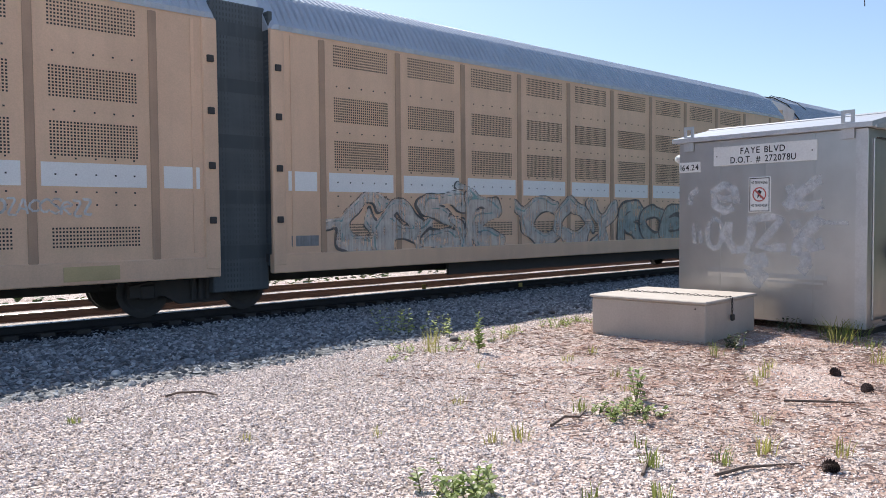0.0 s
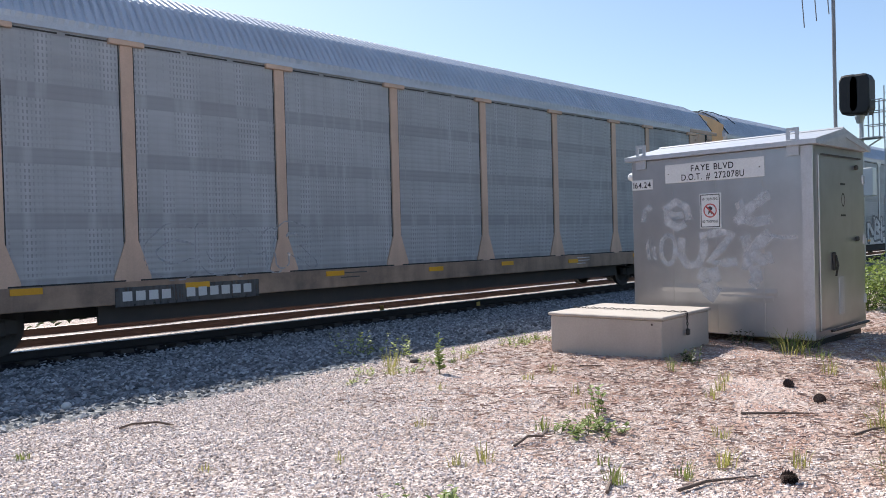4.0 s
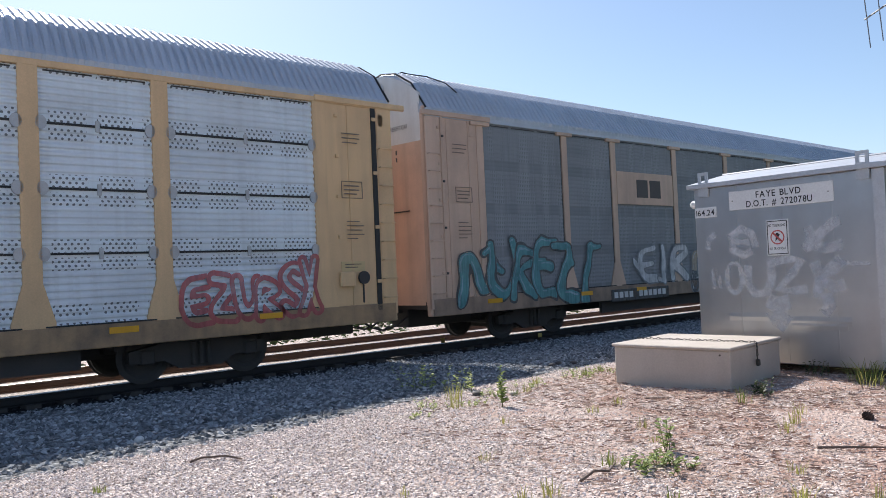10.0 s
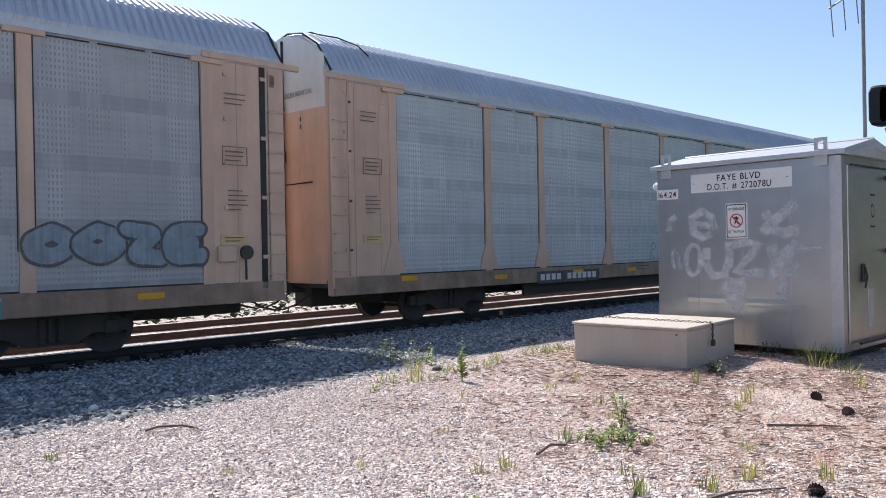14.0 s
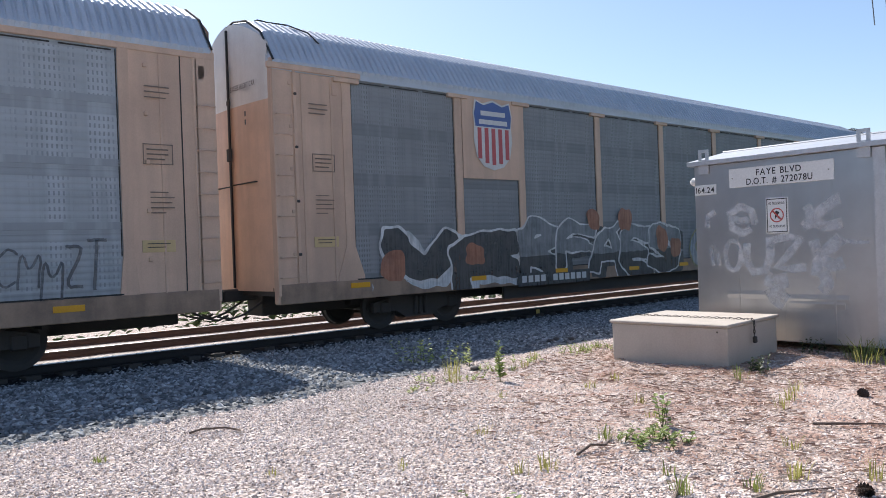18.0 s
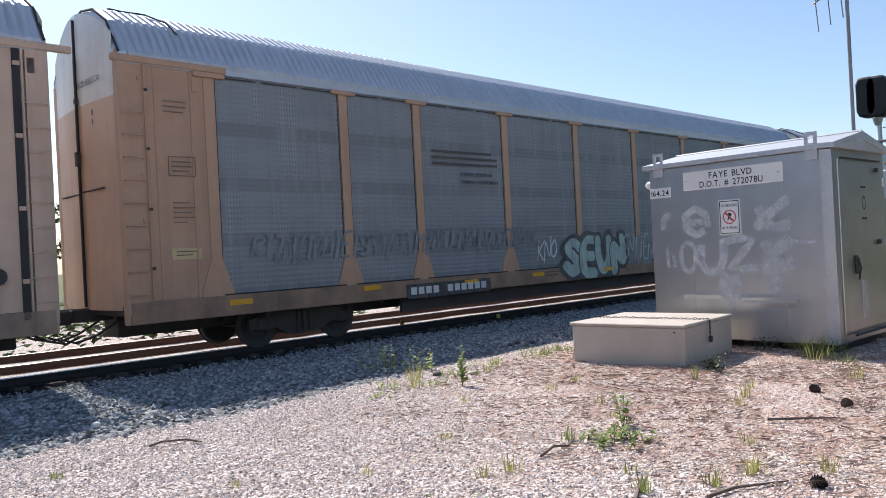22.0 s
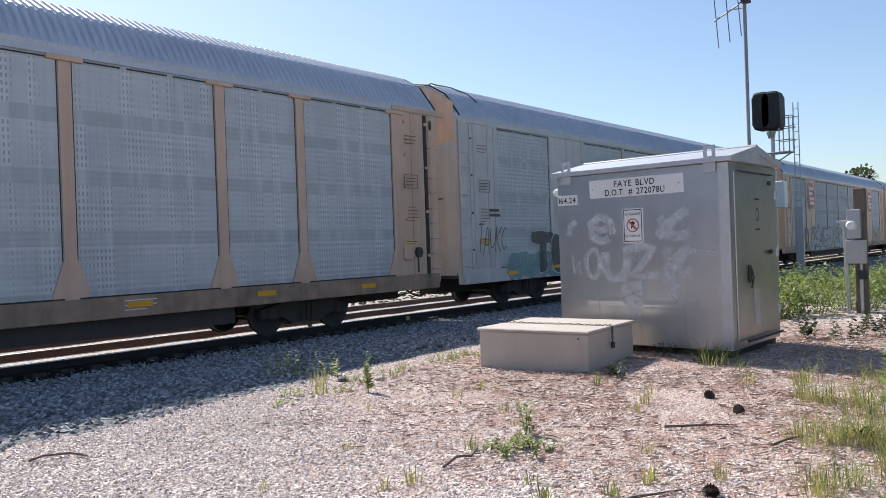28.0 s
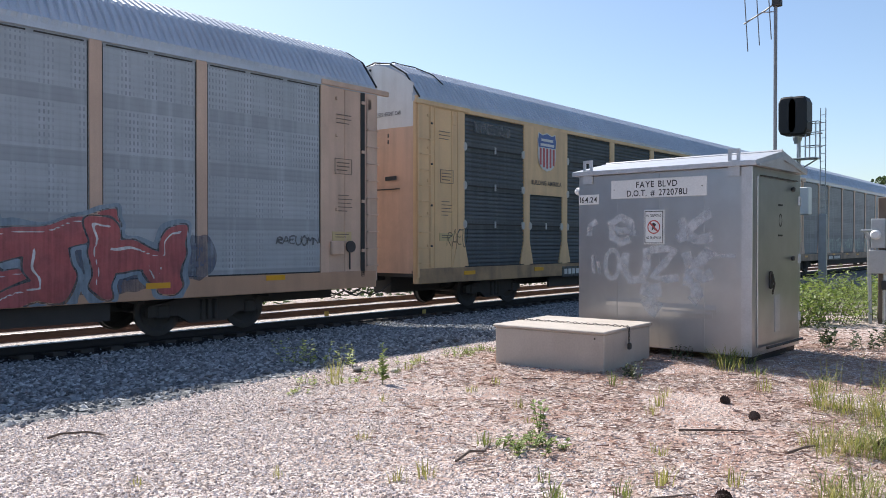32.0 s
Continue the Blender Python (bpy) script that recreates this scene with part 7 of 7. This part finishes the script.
def weed(name, x, y, h, stems, size, material, label, seed, spread=0.12, leaves=9, wide=0.45, upright=0.8):
    rnd = random.Random(seed)
    t = thing(name, pose(x, y, ground_z(x, y) - 0.01), label, "weed", "weeds on the gravel")
    st, lf = Shape(), Shape()
    for i in range(stems):
        a = rnd.uniform(0, math.tau)
        hh = h * rnd.uniform(0.55, 1.0)
        tip = Vector((math.cos(a) * hh * (1 - upright) * rnd.uniform(0.4, 1.4), math.sin(a) * hh * (1 - upright) * rnd.uniform(0.4, 1.4), hh))
        base = Vector((spread * rnd.uniform(-1, 1) * 0.5, spread * rnd.uniform(-1, 1) * 0.5, 0))
        mid = base.lerp(base + tip, 0.5) + Vector((0, 0, hh * 0.08))
        st.tube([base, mid, base + tip], [0.004, 0.003, 0.0015], 4)
        for j in range(leaves):
            f = 0.15 + 0.85 * (j + rnd.random()) / leaves
            p = base.lerp(base + tip, f)
            b = rnd.uniform(0, math.tau)
            leaf(lf, p, (math.cos(b), math.sin(b), rnd.uniform(0.0, 0.7)), (0, 0, 1), size * rnd.uniform(0.6, 1.15) * (1.1 - 0.4 * f), wide)
    tagged(part("stem", st, stem_mat, t), kind="stuff")
    tagged(part("leaves", lf, material, t), kind="stuff")
    return t


weed("leafy_weed", 4.96, 3.42, 0.125, 24, 0.055, weed_mat, "low leafy green weed on the gravel", 1, 0.46, 9, 0.36, 0.4)
weed("leafy_weed", 5.42, 3.62, 0.27, 4, 0.07, weed_mat, "small upright leafy weed on the gravel", 2, 0.08, 9, 0.4, 0.8)
weed("leafy_weed", 2.92, 3.02, 0.19, 18, 0.07, weed_mat, "broad leafy weed with dusty green leaves", 3, 0.42, 9, 0.36, 0.4)
weed("tall_weed", 6.23, 6.27, 0.54, 3, 0.085, weed_mat, "single tall weed with narrow upright leaves", 4, 0.015, 34, 0.2, 0.985)
weed("bushy_weed", 6.7, 8.2, 0.40, 12, 0.075, fresh_leaf, "airy weed at the edge of the ballast", 5, 0.5, 8, 0.36, 0.55)
weed("bushy_weed", 6.9, 7.6, 0.34, 8, 0.065, fresh_leaf, "airy weed at the edge of the ballast", 6, 0.3, 8, 0.36, 0.6)
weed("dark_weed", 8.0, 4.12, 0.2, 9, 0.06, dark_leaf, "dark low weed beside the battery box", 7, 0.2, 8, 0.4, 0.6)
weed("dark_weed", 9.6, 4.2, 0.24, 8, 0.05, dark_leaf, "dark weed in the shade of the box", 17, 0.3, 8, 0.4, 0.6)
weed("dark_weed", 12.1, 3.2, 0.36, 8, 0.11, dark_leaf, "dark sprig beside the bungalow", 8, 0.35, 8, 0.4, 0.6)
weed("tall_weed", 7.5, 1.3, 0.75, 2, 0.13, bush_mat, "tall weed with broad pale leaves", 9, 0.1, 10, 0.4, 0.85)
weed("dry_weed", 8.9, 2.2, 0.4, 5, 0.03, straw_mat, "thin dry seeding weed", 10, 0.5, 7, 0.3, 0.85)
weed("dry_weed", 8.95, 1.75, 0.42, 5, 0.03, straw_mat, "thin dry seeding weed", 11, 0.5, 7, 0.3, 0.85)

for i, (x, y, h, n, sp) in enumerate(((5.75, 6.95, 0.12, 9, 0.3), (6.15, 6.75, 0.1, 8, 0.3), (6.75, 6.95, 0.12, 8, 0.3), (7.5, 7.0, 0.12, 10, 0.35), (8.3, 6.9, 0.13, 14, 0.4), (8.75, 6.85, 0.12, 12, 0.35), (5.3, 6.6, 0.08, 6, 0.25))):
    weed("sprawling_weed", x, y, h, n, 0.045, fresh_leaf, "low sprawling yellow-green weed on the sand", 50 + i, sp, 7, 0.4, 0.35)
# weeds coloured near black to deepen the shade right of the bungalow
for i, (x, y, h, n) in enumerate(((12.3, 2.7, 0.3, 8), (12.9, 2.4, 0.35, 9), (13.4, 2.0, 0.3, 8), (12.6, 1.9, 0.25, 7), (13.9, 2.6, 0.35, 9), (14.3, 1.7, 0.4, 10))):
    weed("dark_weed", x, y, h, n, 0.09, dark_leaf, "low weed coloured dark for the bungalow's shade", 70 + i, 0.4, 8, 0.4, 0.6)
TUFTS = [(4.86, 3.76, 0.13, 26, 0), (4.12, 2.64, 0.13, 26, 0), (4.46, 2.36, 0.13, 22, 0), (4.82, 2.26, 0.17, 24, 1), (3.95, 3.56, 0.14, 22, 1), (3.75, 3.62, 0.12, 14, 1),
         (1.86, 6.28, 0.08, 26, 0), (7.0, 3.3, 0.14, 14, 1), (7.35, 3.42, 0.13, 14, 1), (6.6, 3.2, 0.16, 12, 1), (6.96, 5.24, 0.12, 18, 1), (6.46, 5.17, 0.10, 14, 1), (5.55, 5.6, 0.1, 10, 1),
         (5.95, 6.78, 0.26, 22, 1), (6.37, 7.25, 0.3, 24, 1), (7.75, 7.14, 0.14, 20, 1), (8.55, 6.95, 0.12, 30, 0), (8.95, 7.0, 0.12, 30, 0), (6.9, 6.7, 0.10, 22, 0), (7.15, 6.75, 0.10, 18, 1),
         (8.2, 2.72, 0.2, 26, 1), (8.45, 2.3, 0.2, 26, 1), (4.35, 4.6, 0.1, 14, 1), (3.3, 4.3, 0.08, 10, 1), (2.6, 4.9, 0.07, 12, 1), (5.5, 2.6, 0.12, 18, 1), (4.4, 2.9, 0.09, 12, 0),
         (3.4, 2.55, 0.10, 16, 0), (3.7, 2.3, 0.12, 18, 0), (3.05, 2.6, 0.09, 12, 0), (5.1, 1.9, 0.12, 20, 1), (5.7, 3.9, 0.1, 12, 1), (6.1, 4.3, 0.11, 12, 1), (7.6, 4.1, 0.2, 16, 0)]
for i, (x, y, h, n, dry) in enumerate(TUFTS):
    g = part("grass_tuft", tuft_shape(n, h, 0.035 + 0.25 * h, 40 + i), straw_mat if dry else grass_mat, m=pose(x, y, ground_z(x, y) - 0.005))
    tagged(g, "small tuft of yellowing grass on the gravel" if dry else "small tuft of green grass on the gravel", "grass tuft", "grass tufts on the gravel")
for i, (x, y, h, n) in enumerate(((9.45, 3.62, 0.3, 60), (9.5, 3.45, 0.26, 40), (9.3, 3.5, 0.24, 40), (9.1, 3.1, 0.14, 26))):
    g = part("grass_clump", tuft_shape(n, h, 0.17, 90 + i, 0.0042, 0.9), straw_mat if i == 2 else grass_mat, m=pose(x, y, ground_z(x, y) - 0.01))
    tagged(g, "bent clump of long green grass against the bungalow", "grass clump", "grass clumps by the bungalow")
# rough grass at the edge of the clearing
s, s2 = Shape(), Shape()
rnd = random.Random(5)
for i in range(430):
    u, v = rnd.random(), rnd.random()
    x = 4.6 + 4.6 * u
    y = 0.75 + 0.13 * (x - 4.6) + 1.15 * v * (0.5 + 0.5 * u)
    if noise.noise((x * 1.5, y * 1.8, 3)) < 0.0 and v > 0.12:
        continue
    t = tuft_shape(10, 0.25 * rnd.uniform(0.4, 1.15), 0.09, 200 + i, 0.003, 1.0)
    (s if rnd.random() < 0.5 else s2).add(t.v, t.f, pose(x, y, ground_z(x, y)))
tagged(part("rough_grass", s, grass_mat), "rough green grass at the edge of the clearing", "grass", kind="stuff")
tagged(part("dry_grass", s2, straw_mat), "yellowing grass at the edge of the clearing", "grass", kind="stuff")
# low shrubs behind the clearing; the last ten are unseen, added for reflections
for i, (x, y, r, h) in enumerate(((15.3, 4.5, 0.75, 0.7), (16.2, 4.1, 0.8, 0.95), (17.3, 3.6, 0.9, 1.05), (17.6, 2.5, 0.9, 0.95), (18.6, 1.6, 1.0, 1.0), (14.9, 5.4, 0.7, 0.55), (16.6, 5.6, 0.9, 0.7), (18.6, 4.9, 1.0, 0.85), (20.0, 3.0, 1.2, 1.0), (20.5, 0.6, 1.2, 1.0), (22.5, 4.0, 1.4, 0.9), (19.5, 6.8, 1.1, 0.6), (24.5, 6.0, 1.4, 0.7), (19.5, -1.2, 1.6, 2.2), (22.5, -2.6, 1.8, 2.6), (26.0, -1.6, 1.8, 2.4), (25.0, -5.5, 1.9, 2.6), (22.0, -7.5, 1.8, 2.4), (29.0, -4.2, 2.0, 2.8), (13.6, -0.6, 1.0, 1.3), (15.4, -0.9, 1.1, 1.5), (16.6, 0.6, 0.9, 1.1), (17.2, -1.4, 1.3, 1.8))):
    rr = random.Random(300 + i)
    b = thing("shrub", pose(x, y, ground_z(x, y) - 0.02), "yellow-green leafy shrub behind the clearing", "shrub", "shrubs behind the clearing")
    st, lf = Shape(), Shape()
    for k in range(22 if r < 1.5 else 60):
        a, q = rr.uniform(0, math.tau), r * math.sqrt(rr.random())
        top = (q * math.cos(a), q * math.sin(a), h * (1.05 - 0.45 * (q / r) ** 2) * rr.uniform(0.75, 1.1))
        st.tube([(top[0] * 0.5, top[1] * 0.5, 0), top], [0.008, 0.003], 4)
        for j in range(34):
            f = rr.uniform(0.1, 1.05)
            p = (top[0] * (0.5 + 0.5 * f) + rr.gauss(0, 0.1), top[1] * (0.5 + 0.5 * f) + rr.gauss(0, 0.1), max(0.02, top[2] * f + rr.gauss(0, 0.05)))
            leaf(lf, p, (rr.gauss(0, 1), rr.gauss(0, 1), rr.uniform(-0.2, 0.8)), (0, 0, 1), rr.uniform(0.05, 0.1), 0.4)
    tagged(part("stem", st, stem_mat, b), kind="stuff")
    # darker leaves out of view, to dim what the metal reflects
    tagged(part("leaves", lf, bush_mat if y > 1.4 else tree_leaf, b), kind="stuff")


# brush beyond the tracks
s = Shape()
rr = random.Random(21)
for i in range(5200):
    x, y = -34 + 130 * rr.random() ** 1.2, rr.uniform(22.2, 25.5)
    h = (0.7 + 0.5 * noise.noise((x * 0.25, y * 0.6, 8)) + 0.25 * (y - 22)) * rr.random() ** 0.6
    for _ in range(3):
        leaf(s, (x + rr.gauss(0, 0.25), y + rr.gauss(0, 0.15), -0.75 + h + rr.gauss(0, 0.12)), (rr.gauss(0, 1), rr.gauss(0, 1), rr.uniform(-0.3, 0.8)), (0, 0.2, 1), rr.uniform(0.16, 0.34), 0.4)
tagged(part("brush", s, tree_leaf), "dense green brush along the far side of the tracks", "brush", kind="stuff")


# trees beyond the tracks, and unseen ones beside the camera
def crown_shape(seed, r, h):
    rr = random.Random(seed)
    s = Shape()
    lumps = [(rr.gauss(0, r * 0.42), rr.gauss(0, r * 0.42), rr.uniform(0.35, 1.0) * h, r * rr.uniform(0.28, 0.5)) for _ in range(16)]
    for cx, cy, cz, q in lumps:
        for _ in range(120):
            v = Vector((rr.gauss(0, 1), rr.gauss(0, 1), rr.gauss(0, 1))).normalized() * q * rr.uniform(0.6, 1.08)
            leaf(s, (cx + v.x, cy + v.y, cz + v.z * 0.8), (v.x + rr.gauss(0, q), v.y + rr.gauss(0, q), v.z + rr.gauss(0, q)), (0.1, 0.2, 1), rr.uniform(0.22, 0.42), 0.4)
    return s


crowns = [crown_shape(60 + i, 2.6, 7.5).mesh("crown") for i in range(3)]
for me in crowns:
    me.materials.append(tree_leaf)


def trunk_shape(seed):
    rr = random.Random(seed)
    s = Shape().tube([(0, 0, -0.4), (0.05, 0.0, 1.5), (0.1, 0.1, 3.8), (0.0, 0.15, 6.4)], [0.24, 0.19, 0.13, 0.05], 8)
    for _ in range(6):
        a, z = rr.uniform(0, math.tau), rr.uniform(1.8, 5.0)
        s.tube([(0.06, 0.05, z), (math.cos(a) * 1.0, math.sin(a) * 1.0, z + 0.9), (math.cos(a) * 1.8, math.sin(a) * 1.8, z + 1.5)], [0.08, 0.05, 0.02], 6)
    return s


trunk_me = trunk_shape(3).mesh("trunk")
trunk_me.materials.append(bark_mat)
rnd = random.Random(12)
SPOTS = [(-40 + 3.8 * i + rnd.uniform(-1.8, 1.8), 60 + rnd.uniform(-8, 10), rnd.uniform(0.75, 1.25), -1.2) for i in range(44)] + [(122.0, 24.5, 1.45, 0), (131.0, 29.0, 1.35, 0), (31.0, -3.5, 0.9, 0)]
# unseen woods, added for green and dark reflections in the metal
SPOTS += [(r * math.cos(radians(a)), -r * math.sin(radians(a)), rnd.uniform(0.95, 1.3), 0) for a, r in [(8 + 3.6 * j, 35 + 8 * (j % 2) + rnd.uniform(-2, 2)) for j in range(20)]]
# nearer unseen row, sunk low, to darken those reflections further
SPOTS += [(r * math.cos(radians(a)), -r * math.sin(radians(a)), rnd.uniform(0.75, 0.95), -2.3) for a, r in [(6 + 4.2 * j, 27 + rnd.uniform(-1.5, 1.5)) for j in range(18)]]
for i, (x, y, k, sink) in enumerate(SPOTS):
    t = thing("tree", pose(x, y, ground_z(x, y) + sink, 0, 0, rnd.uniform(0, 360)) @ Matrix.Diagonal((k, k, k, 1)), "broadleaf tree with a full green crown", "tree", "trees round the clearing")
    part("trunk", trunk_me, bark_mat, t)
    part("crown", crowns[i % 3], tree_leaf, t)

# ---- small things on the ground ----
stone_mat = mat("white stone", (0.70, 0.68, 0.66), 0.7, big=12)
dark_stone = mat("dark stone", (0.09, 0.08, 0.075), 0.8, big=10)
cone_mat = mat("dark pine cone scales", (0.055, 0.035, 0.03), 0.8, dirt=(0.11, 0.07, 0.06), big=30)
twig_mat = mat("dry twig bark", (0.16, 0.115, 0.09), 0.85, dirt=(0.08, 0.06, 0.05), big=20)


def pebble(seed, r, flat=0.7):
    s = Shape()
    rings = []
    for i in range(1, 6):
        b = math.pi * i / 6
        rings.append([(r * math.sin(b) * math.cos(a * math.tau / 8) * (1 + 0.2 * noise.noise((a, i, seed))), r * math.sin(b) * math.sin(a * math.tau / 8) * (1 + 0.2 * noise.noise((a, i, seed + 4))), -r * flat * math.cos(b)) for a in range(8)])
    return s.loft(rings)


for name, x, y, r, material, label in (("stone", 2.76, 7.95, 0.05, stone_mat, "rounded white stone at the edge of the ballast"), ("stone", 6.7, 7.18, 0.07, dark_stone, "dark flat stone on the sand"),
                                       ("stone", 9.3, 8.2, 0.06, dark_stone, "dark stone on the ballast"), ("stone", 9.55, 8.3, 0.05, dark_stone, "dark stone on the ballast"), ("stone", 9.75, 8.15, 0.06, dark_stone, "dark stone on the ballast"), ("stone", 6.9, 6.75, 0.06, box_mat, "tan stone on the sand")):
    o = part(name, pebble(x, r, 0.8 if r < 0.06 else 0.5), material, smooth=True, m=pose(x, y, shoulder_z(x, y) + r * 0.35 if y > 7.5 else ground_z(x, y) + r * 0.35, 0, 0, x * 90))
    tagged(o, label, "stone", "loose stones")


def cone_shape(seed):
    rr = random.Random(seed)
    s = Shape().tube([(-0.05, 0, 0), (0, 0, 0), (0.06, 0, 0)], [0.02, 0.026, 0.012], 8)
    for i in range(9):
        x = -0.055 + i * 0.0135
        r = 0.05 * math.sin(math.pi * (0.18 + 0.75 * i / 9))
        for k in range(9):
            a = (k + 0.5 * (i % 2)) * math.tau / 9
            d = Vector((0.35, math.cos(a), math.sin(a)))
            leaf(s, (x, 0.4 * r * math.cos(a), 0.4 * r * math.sin(a)), d, (1, 0, 0.01), r * 0.95, 0.34)
    return s


for i, (x, y) in enumerate(((6.95, 2.4), (7.45, 2.84), (4.78, 1.83), (6.68, 1.34))):
    o = part("pine_cone", cone_shape(i), cone_mat, m=pose(x, y, ground_z(x, y) + 0.025, 10 * i, -12, 70 * i) @ Matrix.Diagonal((0.85, 0.85, 0.85, 1)))
    tagged(o, "open dark brown pine cone on the gravel", "pine cone", "pine cones")
for i, pts in enumerate((((6.12, 2.72, 0.03), (6.25, 2.5, 0.035), (6.5, 2.3, 0.02)), ((4.32, 3.6, 0.02), (4.5, 3.62, 0.05), (4.62, 3.58, 0.03), (4.78, 3.64, 0.05)), ((2.72, 6.62, 0.02), (2.82, 6.6, 0.04), (2.93, 6.58, 0.03), (3.0, 6.5, 0.035), (3.06, 6.4, 0.02), (3.05, 6.3, 0.03)),
                         ((6.03, 1.84, 0.02), (6.2, 1.78, 0.03), (6.42, 1.7, 0.02)), ((4.2, 2.25, 0.02), (4.45, 2.2, 0.02), (4.75, 2.0, 0.015)), ((7.3, 5.1, 0.02), (7.5, 4.9, 0.015)), ((3.9, 2.55, 0.015), (4.3, 2.75, 0.02)))):
    pts = [(x, y, ground_z(x, y) + z) for x, y, z in pts]
    o = part("twig", Shape().tube(pts, [0.012] + [0.010] * (len(pts) - 2) + [0.005], 6), twig_mat)
    tagged(o, "dry fallen twig on the gravel", "twig", "fallen twigs")

# ---- loose chips, ballast stones and pine needles ----
OCTA = np.array([(1, 0, 0), (-1, 0, 0), (0, 1, 0), (0, -1, 0), (0, 0, 1), (0, 0, -1)], float)
OCTF = np.array([(0, 2, 4), (2, 1, 4), (1, 3, 4), (3, 0, 4), (2, 0, 5), (1, 2, 5), (3, 1, 5), (0, 3, 5)])


def heap(name, n, spot, size, material, label, seed, zof):
    """Thousands of loose stones in one mesh."""
    rg = np.random.default_rng(seed)
    vs, fs = [], []
    made = 0
    while made < n:
        x, y = spot(rg)
        if x is None:
            continue
        r = size * rg.uniform(0.5, 1.25)
        k = r * np.array([rg.uniform(0.8, 1.4), rg.uniform(0.7, 1.1), rg.uniform(0.5, 0.95)])
        a, b = rg.uniform(0, math.tau), rg.uniform(-0.5, 0.5)
        v = OCTA * k + rg.uniform(-0.25, 0.25, (6, 3)) * r
        ca, sa, cb, sb = math.cos(a), math.sin(a), math.cos(b), math.sin(b)
        v = v @ np.array([[cb, 0, sb], [0, 1, 0], [-sb, 0, cb]]).T @ np.array([[ca, -sa, 0], [sa, ca, 0], [0, 0, 1]]).T
        vs.append(v + (x, y, zof(x, y) + r * 0.12))
        fs.append(OCTF + 6 * made)
        made += 1
    me = bpy.data.meshes.new(name)
    me.from_pydata(np.concatenate(vs).tolist(), [], np.concatenate(fs).tolist())
    me.materials.append(material)
    return tagged(new(name, me), label, "gravel", kind="stuff")


def chip_spot(rg):
    x, y = -0.6 + 13.0 * rg.random() ** 1.25, rg.uniform(0.0, 9.0)
    if rg.random() > smooth(0.0, 0.2, math.atan2(y, x)) * (1 - smooth(1.35, 1.7, math.atan2(y, x))) * smooth(0.8, 2.6, math.hypot(x, y)) or (7.9 < x < 9.7 and 4.4 < y < 6.2) or (9.7 < x < 11.7 and 3.3 < y < 6):
        return None, None
    needles = smooth(6.5, 3.5, math.hypot(x - 9.3, y - 2.6)) if math.hypot(x - 9.3, y - 2.6) < 6.5 else 0.0
    if rg.random() < 0.75 * needles or rg.random() < 0.3 * smooth(7, 11, math.hypot(x, y)):
        return None, None
    return x, y


def ballast_spot(rg):
    x, y = rg.uniform(-1.5, 22), rg.uniform(7.3, 13.3)
    if y < 7.6 + 0.45 * smooth(4.0, 8.0, x) + 0.3 * noise.noise((x * 0.5, 0, 7)) and rg.random() < 0.6:
        return None, None
    return x, y


heap("limestone_chips", 110000, chip_spot, 0.0115, scatter_material("loose limestone chips", [(0.0, (0.26, 0.205, 0.18)), (0.3, (0.60, 0.50, 0.445)), (0.7, (0.84, 0.72, 0.665)), (1.0, (0.96, 0.86, 0.81))]), "loose pale limestone chips", 3, ground_z)
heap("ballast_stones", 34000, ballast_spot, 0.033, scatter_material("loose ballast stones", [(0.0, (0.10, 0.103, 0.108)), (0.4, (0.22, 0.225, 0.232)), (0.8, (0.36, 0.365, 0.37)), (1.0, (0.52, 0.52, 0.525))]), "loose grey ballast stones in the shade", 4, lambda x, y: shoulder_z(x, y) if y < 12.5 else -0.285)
rg = np.random.default_rng(9)
vs, fs = [], []
while len(fs) < 18000:
    x, y = rg.uniform(4.2, 15.5), rg.uniform(0.6, 7.0)
    d = math.hypot(x - 9.3, y - 2.6)
    if (d > 6.2) or rg.random() < smooth(2.5, 6.2, d) or (9.75 < x < 11.6 and 3.4 < y < 6) or noise.noise((x * 0.9, y * 0.9, 4)) < -0.25:
        continue
    a, L = rg.uniform(0, math.tau), rg.uniform(0.05, 0.13)
    dx, dy, w = math.cos(a) * L, math.sin(a) * L, 0.0015
    z = ground_z(x, y) + 0.012
    px, py = -math.sin(a) * w, math.cos(a) * w
    n = len(vs)
    vs += [(x - px, y - py, z), (x + px, y + py, z), (x + dx + px, y + dy + py, z + rg.uniform(0, 0.02)), (x + dx - px, y + dy - py, z + rg.uniform(0, 0.02))]
    fs.append((n, n + 1, n + 2, n + 3))
me = bpy.data.meshes.new("pine_needles")
me.from_pydata(vs, [], fs)
me.materials.append(scatter_material("fallen pine needles", [(0.0, (0.30, 0.19, 0.15)), (0.5, (0.46, 0.32, 0.25)), (1.0, (0.66, 0.53, 0.43))]))
tagged(new("pine_needles", me), "fallen reddish-brown pine needles", "pine needles", kind="stuff")

motions()
